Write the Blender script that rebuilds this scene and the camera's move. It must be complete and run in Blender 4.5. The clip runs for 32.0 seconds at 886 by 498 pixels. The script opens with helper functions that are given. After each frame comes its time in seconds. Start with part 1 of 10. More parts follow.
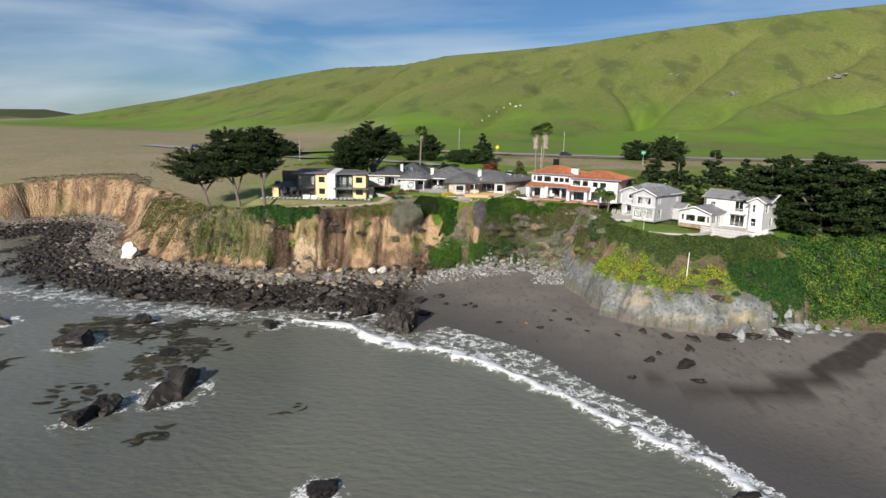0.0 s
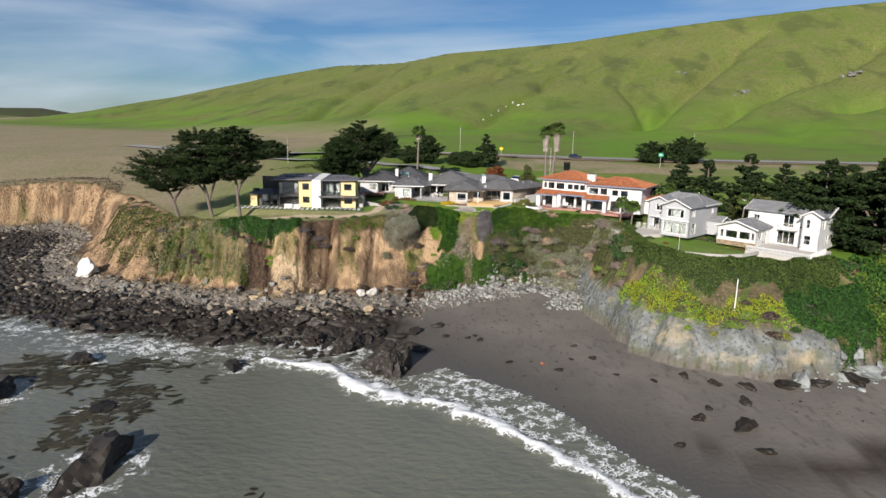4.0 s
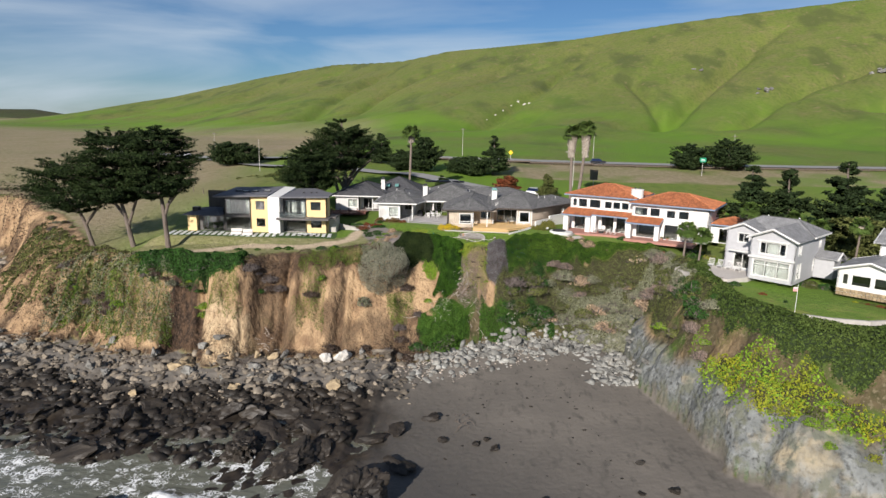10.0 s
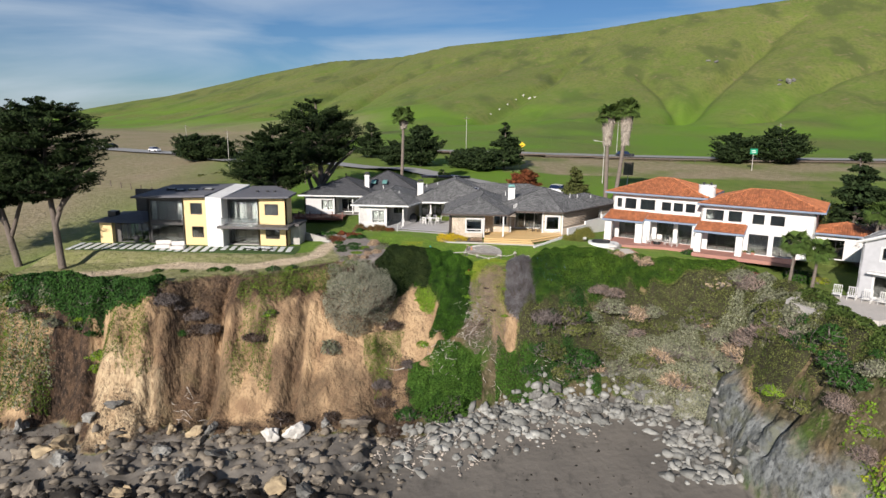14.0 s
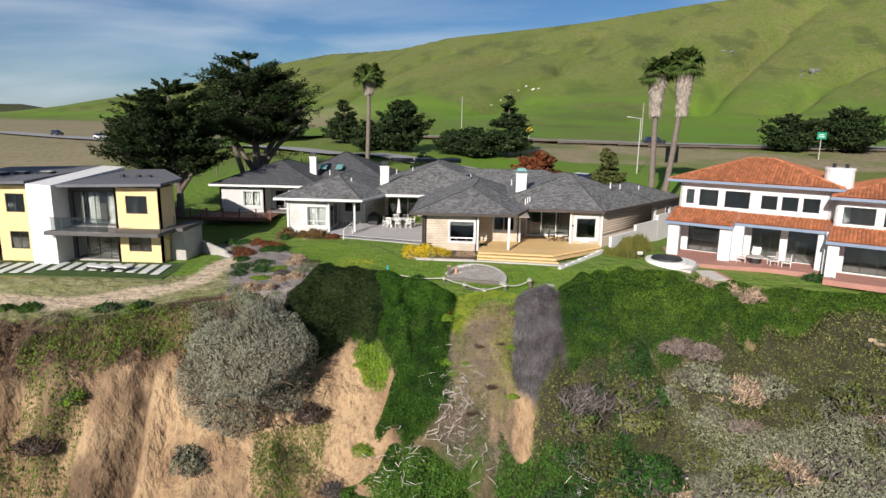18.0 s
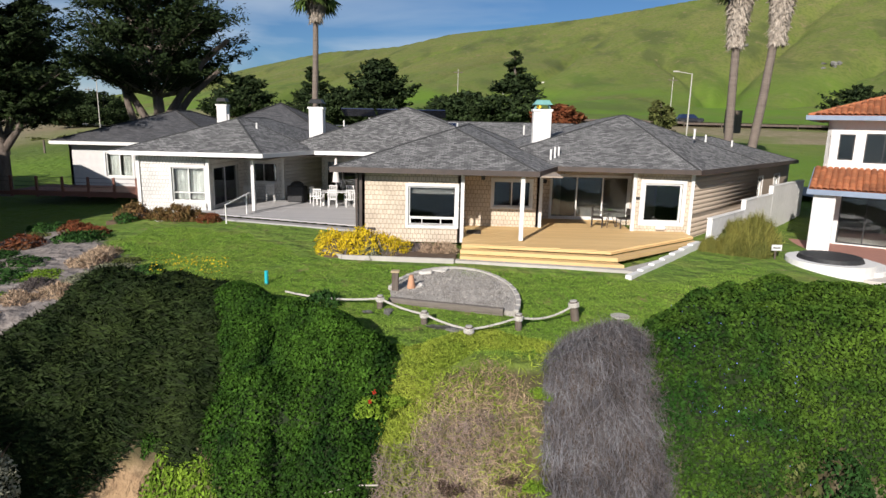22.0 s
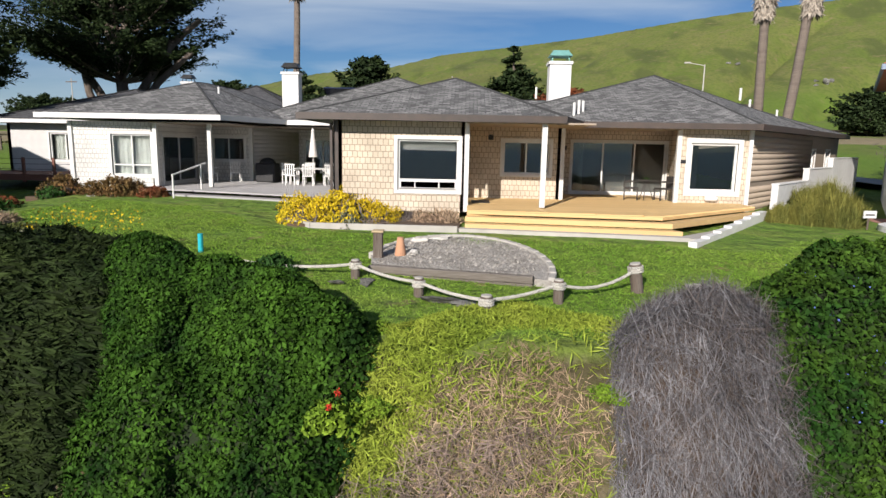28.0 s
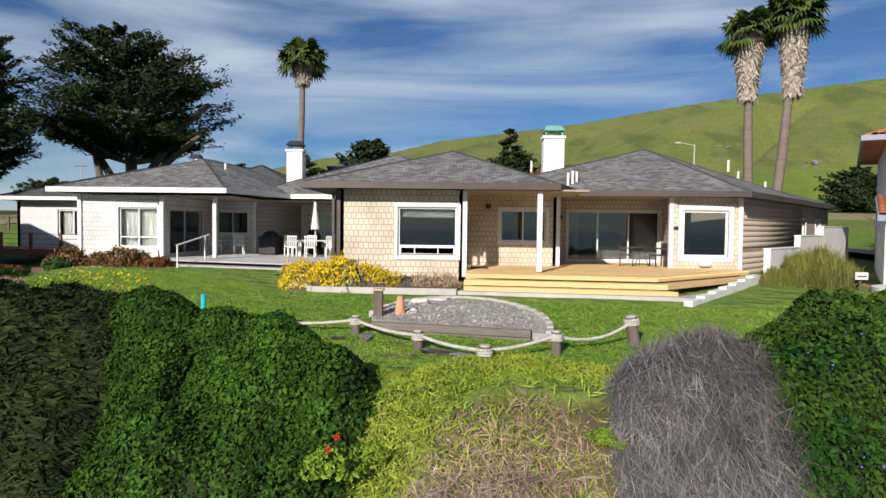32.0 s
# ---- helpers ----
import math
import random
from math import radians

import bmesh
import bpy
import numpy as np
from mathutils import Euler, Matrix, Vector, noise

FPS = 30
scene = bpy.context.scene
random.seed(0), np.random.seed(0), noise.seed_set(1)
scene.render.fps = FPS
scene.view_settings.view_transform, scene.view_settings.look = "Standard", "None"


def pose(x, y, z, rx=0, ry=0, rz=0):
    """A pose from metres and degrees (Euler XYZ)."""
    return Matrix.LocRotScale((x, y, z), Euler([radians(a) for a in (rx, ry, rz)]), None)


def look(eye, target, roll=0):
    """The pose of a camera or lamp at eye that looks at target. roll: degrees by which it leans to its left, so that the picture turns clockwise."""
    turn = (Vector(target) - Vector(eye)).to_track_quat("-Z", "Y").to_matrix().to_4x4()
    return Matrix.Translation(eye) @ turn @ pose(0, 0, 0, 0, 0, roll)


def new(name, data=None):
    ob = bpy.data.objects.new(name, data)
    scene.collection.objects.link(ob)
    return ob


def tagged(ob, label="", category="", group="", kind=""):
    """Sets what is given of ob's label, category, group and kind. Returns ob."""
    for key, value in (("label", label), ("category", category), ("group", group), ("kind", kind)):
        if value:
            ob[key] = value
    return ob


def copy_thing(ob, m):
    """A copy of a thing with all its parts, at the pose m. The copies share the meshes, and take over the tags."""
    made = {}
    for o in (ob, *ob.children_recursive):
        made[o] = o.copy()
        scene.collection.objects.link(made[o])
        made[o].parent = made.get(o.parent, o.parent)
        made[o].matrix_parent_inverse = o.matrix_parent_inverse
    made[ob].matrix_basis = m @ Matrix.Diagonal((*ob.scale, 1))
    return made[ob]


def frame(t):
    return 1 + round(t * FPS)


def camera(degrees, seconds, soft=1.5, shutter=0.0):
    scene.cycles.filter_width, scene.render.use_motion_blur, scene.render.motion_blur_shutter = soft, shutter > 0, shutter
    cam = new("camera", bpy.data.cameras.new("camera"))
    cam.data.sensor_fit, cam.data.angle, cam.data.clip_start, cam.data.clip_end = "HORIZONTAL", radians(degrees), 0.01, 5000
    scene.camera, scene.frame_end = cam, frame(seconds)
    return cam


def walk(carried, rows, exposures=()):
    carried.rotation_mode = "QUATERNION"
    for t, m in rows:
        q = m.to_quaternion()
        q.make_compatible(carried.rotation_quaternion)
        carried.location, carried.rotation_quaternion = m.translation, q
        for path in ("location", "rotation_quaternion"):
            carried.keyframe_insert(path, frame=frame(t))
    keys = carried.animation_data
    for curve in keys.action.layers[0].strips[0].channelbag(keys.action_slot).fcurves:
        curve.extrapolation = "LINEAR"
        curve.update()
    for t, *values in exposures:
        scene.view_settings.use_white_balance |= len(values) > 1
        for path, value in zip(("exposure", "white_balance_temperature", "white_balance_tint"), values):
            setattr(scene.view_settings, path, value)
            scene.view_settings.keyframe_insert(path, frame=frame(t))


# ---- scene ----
cam = camera(71.2, 32.0)
PATH = [
    (0, (1.157, -130.867, 17.636), (1.088, -128.91, 17.232), 1.0),
    (3, (0.748, -118.186, 17.731), (0.679, -116.229, 17.325), 1.1),
    (6, (0.39, -103.274, 17.696), (0.319, -101.318, 17.289), 0.9),
    (9, (0.058, -86.853, 17.534), (-0.016, -84.896, 17.128), 1.0),
    (11, (-0.281, -74.645, 16.554), (-0.357, -72.687, 16.152), 0.9),
    (13, (-0.933, -61.774, 14.929), (-1.01, -59.817, 14.526), 0.8),
    (14.5, (-0.997, -51.13, 13.548), (-1.077, -49.173, 13.143), 0.7),
    (16.5, (-0.132, -37.03, 11.525), (-0.213, -35.074, 11.118), 0.8),
    (17.5, (0.034, -30.145, 10.555), (-0.045, -28.189, 10.146), 1.0),
    (19, (0.674, -20.163, 8.717), (0.591, -18.206, 8.308), 0.9),
    (20, (1.054, -14.079, 7.612), (0.971, -12.122, 7.208), 0.9),
    (21, (1.284, -8.703, 6.3), (1.201, -6.745, 5.899), 1.2),
    (22, (1.239, -4.984, 4.928), (1.154, -3.026, 4.529), 1.2),
    (23, (1.143, -2.933, 4.175), (1.055, -0.974, 3.779), 1.3),
    (25, (1.051, -0.941, 3.079), (0.975, 1.019, 2.688), 1.3),
    (25.5, (1.016, -0.557, 2.852), (0.947, 1.403, 2.46), 1.3),
    (27.5, (0.88, 0.025, 2.392), (0.817, 1.991, 2.03), 1.2),
    (28, (0.869, -0.021, 2.317), (0.804, 1.95, 1.986), 1.1),
    (30, (0.838, -0.121, 2.107), (0.767, 1.867, 1.903), 0.8),
    (32, (0.915, -0.385, 1.837), (0.845, 1.612, 1.767), 0.7),
]
walk(cam, [(t, look(eye, target, roll)) for t, eye, target, roll in PATH])

# ---- light: winter sun from the sea side, thin high cloud ----
SUN_TO = Vector((-0.36, -0.93, 0.46)).normalized()
scene.view_settings.exposure = 0.45
world = bpy.data.worlds.new("world")
scene.world = world
world.use_nodes = True
wn, wl = world.node_tree.nodes, world.node_tree.links
wn.clear()
w_out, w_bg, w_sky = wn.new("ShaderNodeOutputWorld"), wn.new("ShaderNodeBackground"), wn.new("ShaderNodeTexSky")
w_sky.sky_type, w_sky.sun_disc = "NISHITA", False
w_sky.sun_elevation = math.asin(SUN_TO.z)
w_sky.sun_rotation = math.atan2(SUN_TO.x, SUN_TO.y)
w_sky.air_density, w_sky.dust_density, w_sky.ozone_density = 1.0, 0.1, 4.0
w_bg.inputs["Strength"].default_value = 0.043
w_tc, w_map = wn.new("ShaderNodeTexCoord"), wn.new("ShaderNodeMapping")
w_map.inputs["Rotation"].default_value = (0.25, 0.18, 0.3)
w_map.inputs["Scale"].default_value = (0.9, 1.3, 6.8)
w_no, w_no2 = wn.new("ShaderNodeTexNoise"), wn.new("ShaderNodeTexNoise")
w_no.inputs["Scale"].default_value, w_no.inputs["Detail"].default_value, w_no.inputs["Distortion"].default_value = 1.7, 9, 0.5
w_no2.inputs["Scale"].default_value, w_no2.inputs["Detail"].default_value = 0.8, 3
w_ramp = wn.new("ShaderNodeValToRGB")
w_ramp.color_ramp.elements[0].position, w_ramp.color_ramp.elements[1].position = 0.42, 0.74
w_mix = wn.new("ShaderNodeMix")
w_mix.data_type = "RGBA"
w_mix.inputs["B"].default_value = (10.2, 11.6, 13.2, 1)
w_mul = wn.new("ShaderNodeMath")
w_mul.operation = "MULTIPLY"
w_mul.inputs[1].default_value = 0.86
wl.new(w_tc.outputs["Generated"], w_map.inputs["Vector"])
wl.new(w_map.outputs["Vector"], w_no.inputs["Vector"])
wl.new(w_no.outputs["Fac"], w_ramp.inputs["Fac"])
wl.new(w_ramp.outputs["Color"], w_mul.inputs[0])
wl.new(w_mul.outputs["Value"], w_mix.inputs["Factor"])
w_tint = wn.new("ShaderNodeMix")
w_tint.data_type, w_tint.blend_type = "RGBA", "MULTIPLY"
w_tint.inputs["Factor"].default_value = 1.0
w_tint.inputs["B"].default_value = (0.72, 0.95, 1.22, 1)
wl.new(w_sky.outputs["Color"], w_tint.inputs["A"])
wl.new(w_tint.outputs["Result"], w_mix.inputs["A"])
wl.new(w_mix.outputs["Result"], w_bg.inputs["Color"])
wl.new(w_bg.outputs["Background"], w_out.inputs["Surface"])

sun = new("sun", bpy.data.lights.new("sun", "SUN"))
sun.data.energy, sun.data.angle, sun.data.color = 5.0, radians(0.6), (1.0, 0.93, 0.865)
sun.matrix_world = look(SUN_TO * 100, (0, 0, 0))


# ---- materials ----
def material(name, col, col2=None, rough=0.8, metal=0.0, scale=4.0, bump=0.15, bump_scale=None, obj_var=0.0, island_var=0.0, stretch=(1, 1, 1), spec=0.4, coat=0.0, detail=6, mid=0.5, sheen=0.0):
    """Two-scale noise colour with fine relief; col and col2 are linear RGB."""
    m = bpy.data.materials.new(name)
    m.use_nodes = True
    n, l = m.node_tree.nodes, m.node_tree.links
    b = n["Principled BSDF"]
    b.inputs["Roughness"].default_value, b.inputs["Metallic"].default_value = rough, metal
    b.inputs["Specular IOR Level"].default_value = spec
    b.inputs["Coat Weight"].default_value = coat
    col2 = col2 or tuple(c * 0.7 for c in col)
    tc, mp = n.new("ShaderNodeTexCoord"), n.new("ShaderNodeMapping")
    mp.inputs["Scale"].default_value = stretch
    l.new(tc.outputs["Object"], mp.inputs["Vector"])
    n1, n2 = n.new("ShaderNodeTexNoise"), n.new("ShaderNodeTexNoise")
    n1.inputs["Scale"].default_value, n1.inputs["Detail"].default_value = scale, detail
    n2.inputs["Scale"].default_value, n2.inputs["Detail"].default_value = scale * 0.13, 3
    for t in (n1, n2):
        l.new(mp.outputs["Vector"], t.inputs["Vector"])
    add = n.new("ShaderNodeMath")
    add.operation = "ADD"
    l.new(n1.outputs["Fac"], add.inputs[0])
    l.new(n2.outputs["Fac"], add.inputs[1])
    fac = n.new("ShaderNodeMapRange")
    fac.inputs["From Min"].default_value, fac.inputs["From Max"].default_value = mid * 2 - 0.28, mid * 2 + 0.28
    l.new(add.outputs["Value"], fac.inputs["Value"])
    mix = n.new("ShaderNodeMix")
    mix.data_type = "RGBA"
    mix.inputs["A"].default_value, mix.inputs["B"].default_value = (*col, 1), (*col2, 1)
    l.new(fac.outputs["Result"], mix.inputs["Factor"])
    last = mix.outputs["Result"]
    if obj_var or island_var:
        hsv = n.new("ShaderNodeHueSaturation")
        mr = n.new("ShaderNodeMapRange")
        v = obj_var or island_var
        mr.inputs["To Min"].default_value, mr.inputs["To Max"].default_value = 1 - v, 1 + v
        src = n.new("ShaderNodeObjectInfo").outputs["Random"] if obj_var else n.new("ShaderNodeNewGeometry").outputs["Random Per Island"]
        l.new(src, mr.inputs["Value"])
        l.new(mr.outputs["Result"], hsv.inputs["Value"])
        l.new(last, hsv.inputs["Color"])
        last = hsv.outputs["Color"]
    l.new(last, b.inputs["Base Color"])
    if bump:
        n3, bp = n.new("ShaderNodeTexNoise"), n.new("ShaderNodeBump")
        n3.inputs["Scale"].default_value, n3.inputs["Detail"].default_value = bump_scale or scale * 2, 6
        l.new(mp.outputs["Vector"], n3.inputs["Vector"])
        bp.inputs["Strength"].default_value, bp.inputs["Distance"].default_value = min(1, bump * 2), 0.05
        l.new(n3.outputs["Fac"], bp.inputs["Height"])
        l.new(bp.outputs["Normal"], b.inputs["Normal"])
    return m


def courses(m, width, height, colA, colB, mortar, bump=0.4, tilt=False, msize=0.012):
    """Adds staggered courses (roof or wall shingles) to a material, along the mesh's UV in metres."""
    n, l = m.node_tree.nodes, m.node_tree.links
    b = n["Principled BSDF"]
    uv = n.new("ShaderNodeUVMap")
    br = n.new("ShaderNodeTexBrick")
    br.inputs["Scale"].default_value = 1.0
    br.inputs["Brick Width"].default_value, br.inputs["Row Height"].default_value = width, height
    br.inputs["Mortar Size"].default_value = msize
    br.inputs["Color1"].default_value, br.inputs["Color2"].default_value, br.inputs["Mortar"].default_value = (*colA, 1), (*colB, 1), (*mortar, 1)
    l.new(uv.outputs["UV"], br.inputs["Vector"])
    no = n.new("ShaderNodeTexNoise")
    no.inputs["Scale"].default_value, no.inputs["Detail"].default_value = 0.9, 8
    l.new(uv.outputs["UV"], no.inputs["Vector"])
    mr = n.new("ShaderNodeMapRange")
    mr.inputs["To Min"].default_value, mr.inputs["To Max"].default_value = 0.55, 1.4
    l.new(no.outputs["Fac"], mr.inputs["Value"])
    hsv = n.new("ShaderNodeHueSaturation")
    l.new(br.outputs["Color"], hsv.inputs["Color"])
    l.new(mr.outputs["Result"], hsv.inputs["Value"])
    l.new(hsv.outputs["Color"], b.inputs["Base Color"])
    bp = n.new("ShaderNodeBump")
    bp.invert = True
    bp.inputs["Strength"].default_value, bp.inputs["Distance"].default_value = bump, 0.02
    l.new(br.outputs["Fac"], bp.inputs["Height"])
    l.new(bp.outputs["Normal"], b.inputs["Normal"])
    return m


def glass_material(name, tint=(0.75, 0.82, 0.82)):
    m = bpy.data.materials.new(name)
    m.use_nodes = True
    b = m.node_tree.nodes["Principled BSDF"]
    b.inputs["Base Color"].default_value = (*tint, 1)
    b.inputs["Roughness"].default_value, b.inputs["IOR"].default_value = 0.02, 1.5
    b.inputs["Transmission Weight"].default_value = 1.0
    return m


GLASS = glass_material("window_glass", (0.45, 0.5, 0.5))
GLASS.node_tree.nodes["Principled BSDF"].inputs["IOR"].default_value = 1.7
WHITE = material("white_paint", (0.68, 0.67, 0.645), (0.59, 0.58, 0.555), 0.55, scale=3, bump=0.03)
STUCCO = material("white_stucco", (0.70, 0.69, 0.665), (0.61, 0.60, 0.575), 0.9, scale=5, bump=0.12, bump_scale=60)
YELLOW = material("yellow_stucco", (0.74, 0.56, 0.29), (0.66, 0.49, 0.25), 0.9, scale=4, bump=0.1, bump_scale=60)
DARKMETAL = material("dark_metal_frame", (0.03, 0.03, 0.032), (0.05, 0.05, 0.05), 0.45, 0.5, scale=6, bump=0.02)
GREYPANEL = material("dark_grey_cladding", (0.075, 0.07, 0.068), (0.11, 0.10, 0.095), 0.7, scale=3, bump=0.1)
FLATROOF = material("grey_membrane_roof", (0.10, 0.10, 0.115), (0.14, 0.14, 0.15), 0.85, scale=2, bump=0.08)
CONCRETE = material("pale_concrete", (0.46, 0.43, 0.39), (0.36, 0.34, 0.31), 0.9, scale=3, bump=0.1, bump_scale=40)
GREYSIDING = material("light_grey_siding", (0.44, 0.44, 0.45), (0.38, 0.38, 0.39), 0.75, scale=3, bump=0.05)
BROWNFASCIA = material("brown_gutter", (0.075, 0.055, 0.045), (0.05, 0.04, 0.035), 0.5, scale=4, bump=0.03)
BLUEFASCIA = material("blue_grey_gutter", (0.20, 0.25, 0.33), (0.16, 0.2, 0.27), 0.5, scale=4, bump=0.03)
BEIGE_SH = courses(material("beige_wall_shingle", (0.5, 0.42, 0.3), rough=0.85), 0.16, 0.19, (0.60, 0.505, 0.395), (0.52, 0.435, 0.335), (0.30, 0.25, 0.19), 0.5)
WHITE_SH = courses(material("white_wall_shingle", (0.6, 0.58, 0.54), rough=0.85), 0.16, 0.19, (0.68, 0.66, 0.62), (0.60, 0.585, 0.55), (0.38, 0.36, 0.34), 0.5)
TAN = material("tan_clapboard", (0.37, 0.30, 0.235), (0.32, 0.26, 0.20), 0.75, scale=3, bump=0.05, stretch=(0.4, 0.4, 3), obj_var=0.05)
GREYCLAP = material("grey_clapboard", (0.54, 0.53, 0.51), (0.47, 0.46, 0.45), 0.75, scale=3, bump=0.05, obj_var=0.05)
SHINGLE = courses(material("grey_roof_shingle", (0.09, 0.09, 0.09), rough=0.95), 0.24, 0.14, (0.085, 0.084, 0.083), (0.26, 0.255, 0.247), (0.045, 0.045, 0.045), 0.9)
SHINGLE_D = courses(material("charcoal_roof_shingle", (0.05, 0.05, 0.055), rough=0.95), 0.30, 0.15, (0.06, 0.06, 0.066), (0.11, 0.11, 0.115), (0.025, 0.025, 0.025), 0.7)
SHINGLE_P = courses(material("pale_grey_roof_shingle", (0.2, 0.2, 0.2), rough=0.95), 0.30, 0.15, (0.20, 0.20, 0.205), (0.29, 0.29, 0.29), (0.12, 0.12, 0.12), 0.6)
CLAY = material("clay_roof_tile", (0.48, 0.175, 0.07), (0.34, 0.12, 0.055), 0.85, scale=6, bump=0.1, island_var=0.28)
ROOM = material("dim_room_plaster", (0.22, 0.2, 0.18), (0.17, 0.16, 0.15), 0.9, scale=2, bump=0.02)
CURTAIN = material("pale_curtain", (0.55, 0.53, 0.49), (0.42, 0.41, 0.38), 0.95, scale=8, bump=0.3, stretch=(6, 6, 0.2))
DECKY = material("yellow_deck_board", (0.62, 0.43, 0.20), (0.54, 0.36, 0.16), 0.7, scale=3, bump=0.08, stretch=(0.3, 5, 5), obj_var=0.07)
DECKG = material("grey_deck_board", (0.40, 0.385, 0.38), (0.33, 0.32, 0.315), 0.75, scale=3, bump=0.08, stretch=(0.3, 5, 5), obj_var=0.06)
REDWOOD = material("redwood_board", (0.16, 0.065, 0.045), (0.12, 0.05, 0.038), 0.75, scale=4, bump=0.1, stretch=(0.4, 4, 4), obj_var=0.1)
DARKWOOD = material("weathered_wood", (0.085, 0.060, 0.044), (0.15, 0.125, 0.105), 0.9, scale=9, bump=0.3, stretch=(3, 3, 0.4))
ROPE = material("white_rope", (0.70, 0.67, 0.60), (0.5, 0.47, 0.42), 0.95, scale=30, bump=0.5)
COPPER = material("green_copper", (0.16, 0.36, 0.32), (0.22, 0.46, 0.42), 0.5, 0.4, scale=10, bump=0.1)
BRICKPAVE = material("red_patio_brick", (0.40, 0.20, 0.155), (0.33, 0.165, 0.13), 0.9, scale=6, bump=0.15)
PAVEGREY = material("pale_paving", (0.50, 0.46, 0.42), (0.42, 0.39, 0.36), 0.9, scale=4, bump=0.12)
SLAB = material("white_paving_slab", (0.62, 0.63, 0.60), (0.54, 0.55, 0.53), 0.85, scale=4, bump=0.08, obj_var=0.05)
BLACK = material("black_cover", (0.016, 0.016, 0.018), (0.03, 0.03, 0.03), 0.6, scale=8, bump=0.1)
TEAL = material("teal_canvas", (0.02, 0.42, 0.47), (0.015, 0.34, 0.4), 0.9, scale=8, bump=0.15)
OFFCLOTH = material("off_white_canvas", (0.70, 0.66, 0.62), (0.6, 0.56, 0.53), 0.95, scale=12, bump=0.25)
WICKER = material("dark_wicker", (0.03, 0.025, 0.022), (0.06, 0.05, 0.045), 0.7, scale=30, bump=0.4)
ASPHALT = material("asphalt", (0.24, 0.235, 0.225), (0.30, 0.295, 0.285), 0.9, scale=3, bump=0.1)
SOLAR = material("solar_glass", (0.012, 0.02, 0.05), (0.015, 0.025, 0.06), 0.15, scale=1, bump=0)
# plants
def leafmat(name, a, b, var=0.35, rough=0.75):
    m = material(name, a, b, rough, scale=1.2, bump=0, island_var=var, spec=0.12)
    p = m.node_tree.nodes["Principled BSDF"]
    p.inputs["Subsurface Weight"].default_value = 0.0
    return m
L_DARK = leafmat("dark_green_leaf", (0.016, 0.046, 0.010), (0.034, 0.085, 0.015), 0.5)
# near-black green: shade between the leaves, put into the colour
GAP_SHADE = material("leaf_gap_shade", (0.010, 0.018, 0.005), (0.02, 0.034, 0.008), 0.95, scale=3, bump=0.3)
L_IVY = leafmat("ivy_leaf", (0.013, 0.042, 0.006), (0.055, 0.112, 0.016), 0.55)
L_LIME = leafmat("lime_green_leaf", (0.095, 0.175, 0.016), (0.16, 0.24, 0.022), 0.45)
L_WEED = leafmat("bluff_weed_leaf", (0.045, 0.080, 0.012), (0.125, 0.185, 0.022), 0.45)
L_YEL = leafmat("yellow_flowering_leaf", (0.25, 0.25, 0.018), (0.13, 0.175, 0.02), 0.25)
L_GOLD = leafmat("golden_flower_leaf", (0.60, 0.42, 0.015), (0.42, 0.33, 0.02), 0.3)
# the same in brown, painted shade for the gaps in the scrub
SCRUB_GAP_SHADE = material("scrub_gap_shade", (0.022, 0.020, 0.010), (0.045, 0.04, 0.02), 0.95, scale=2.5, bump=0.4)
L_SAGE = leafmat("grey_sage_leaf", (0.12, 0.128, 0.078), (0.215, 0.215, 0.145), 0.5)
L_SILVER = leafmat("silver_grey_leaf", (0.165, 0.17, 0.118), (0.28, 0.275, 0.205), 0.4)
L_PINK = leafmat("pinkish_dry_twig", (0.26, 0.195, 0.16), (0.17, 0.135, 0.115), 0.45)
L_OLIVE = leafmat("olive_scrub_leaf", (0.042, 0.056, 0.015), (0.130, 0.138, 0.044), 0.55)
L_DRY = leafmat("dry_straw_stem", (0.46, 0.345, 0.23), (0.21, 0.14, 0.095), 0.6)
L_TWIG = leafmat("bare_grey_twig", (0.085, 0.070, 0.062), (0.14, 0.118, 0.108), 0.5)
L_MAT = leafmat("dead_grey_stem", (0.085, 0.081, 0.086), (0.24, 0.232, 0.243), 0.6)
L_BROWN = leafmat("dark_brown_twig", (0.050, 0.034, 0.024), (0.09, 0.062, 0.045), 0.5)
L_RED = leafmat("red_brown_leaf", (0.17, 0.045, 0.02), (0.10, 0.05, 0.02))
L_CYP = leafmat("cypress_foliage", (0.011, 0.021, 0.007), (0.030, 0.047, 0.013), 0.5)
L_PINE = leafmat("pine_foliage", (0.016, 0.028, 0.010), (0.036, 0.055, 0.018), 0.5)
L_PALM = leafmat("palm_frond_leaf", (0.05, 0.09, 0.02), (0.09, 0.13, 0.03))
L_SKIRT = leafmat("dead_palm_frond", (0.40, 0.35, 0.29), (0.26, 0.22, 0.175))
L_KELP = leafmat("kelp_frond", (0.024, 0.024, 0.017), (0.050, 0.045, 0.030))
BARK = material("grey_bark", (0.10, 0.078, 0.062), (0.19, 0.155, 0.13), 0.95, scale=7, bump=0.5, stretch=(3, 3, 0.5))
PALMBARK = material("palm_bark", (0.22, 0.18, 0.145), (0.15, 0.12, 0.10), 0.95, scale=6, bump=0.5, stretch=(0.6, 0.6, 5))
DRIFT = material("bleached_driftwood", (0.50, 0.46, 0.40), (0.36, 0.32, 0.28), 0.9, scale=8, bump=0.3)
R_GREY = material("grey_boulder", (0.24, 0.232, 0.21), (0.075, 0.072, 0.064), 0.9, scale=2.6, bump=0.9, bump_scale=6, obj_var=0.35)
R_BUFF = material("buff_boulder", (0.40, 0.31, 0.19), (0.22, 0.165, 0.10), 0.95, scale=2, bump=0.9, bump_scale=5, obj_var=0.2)
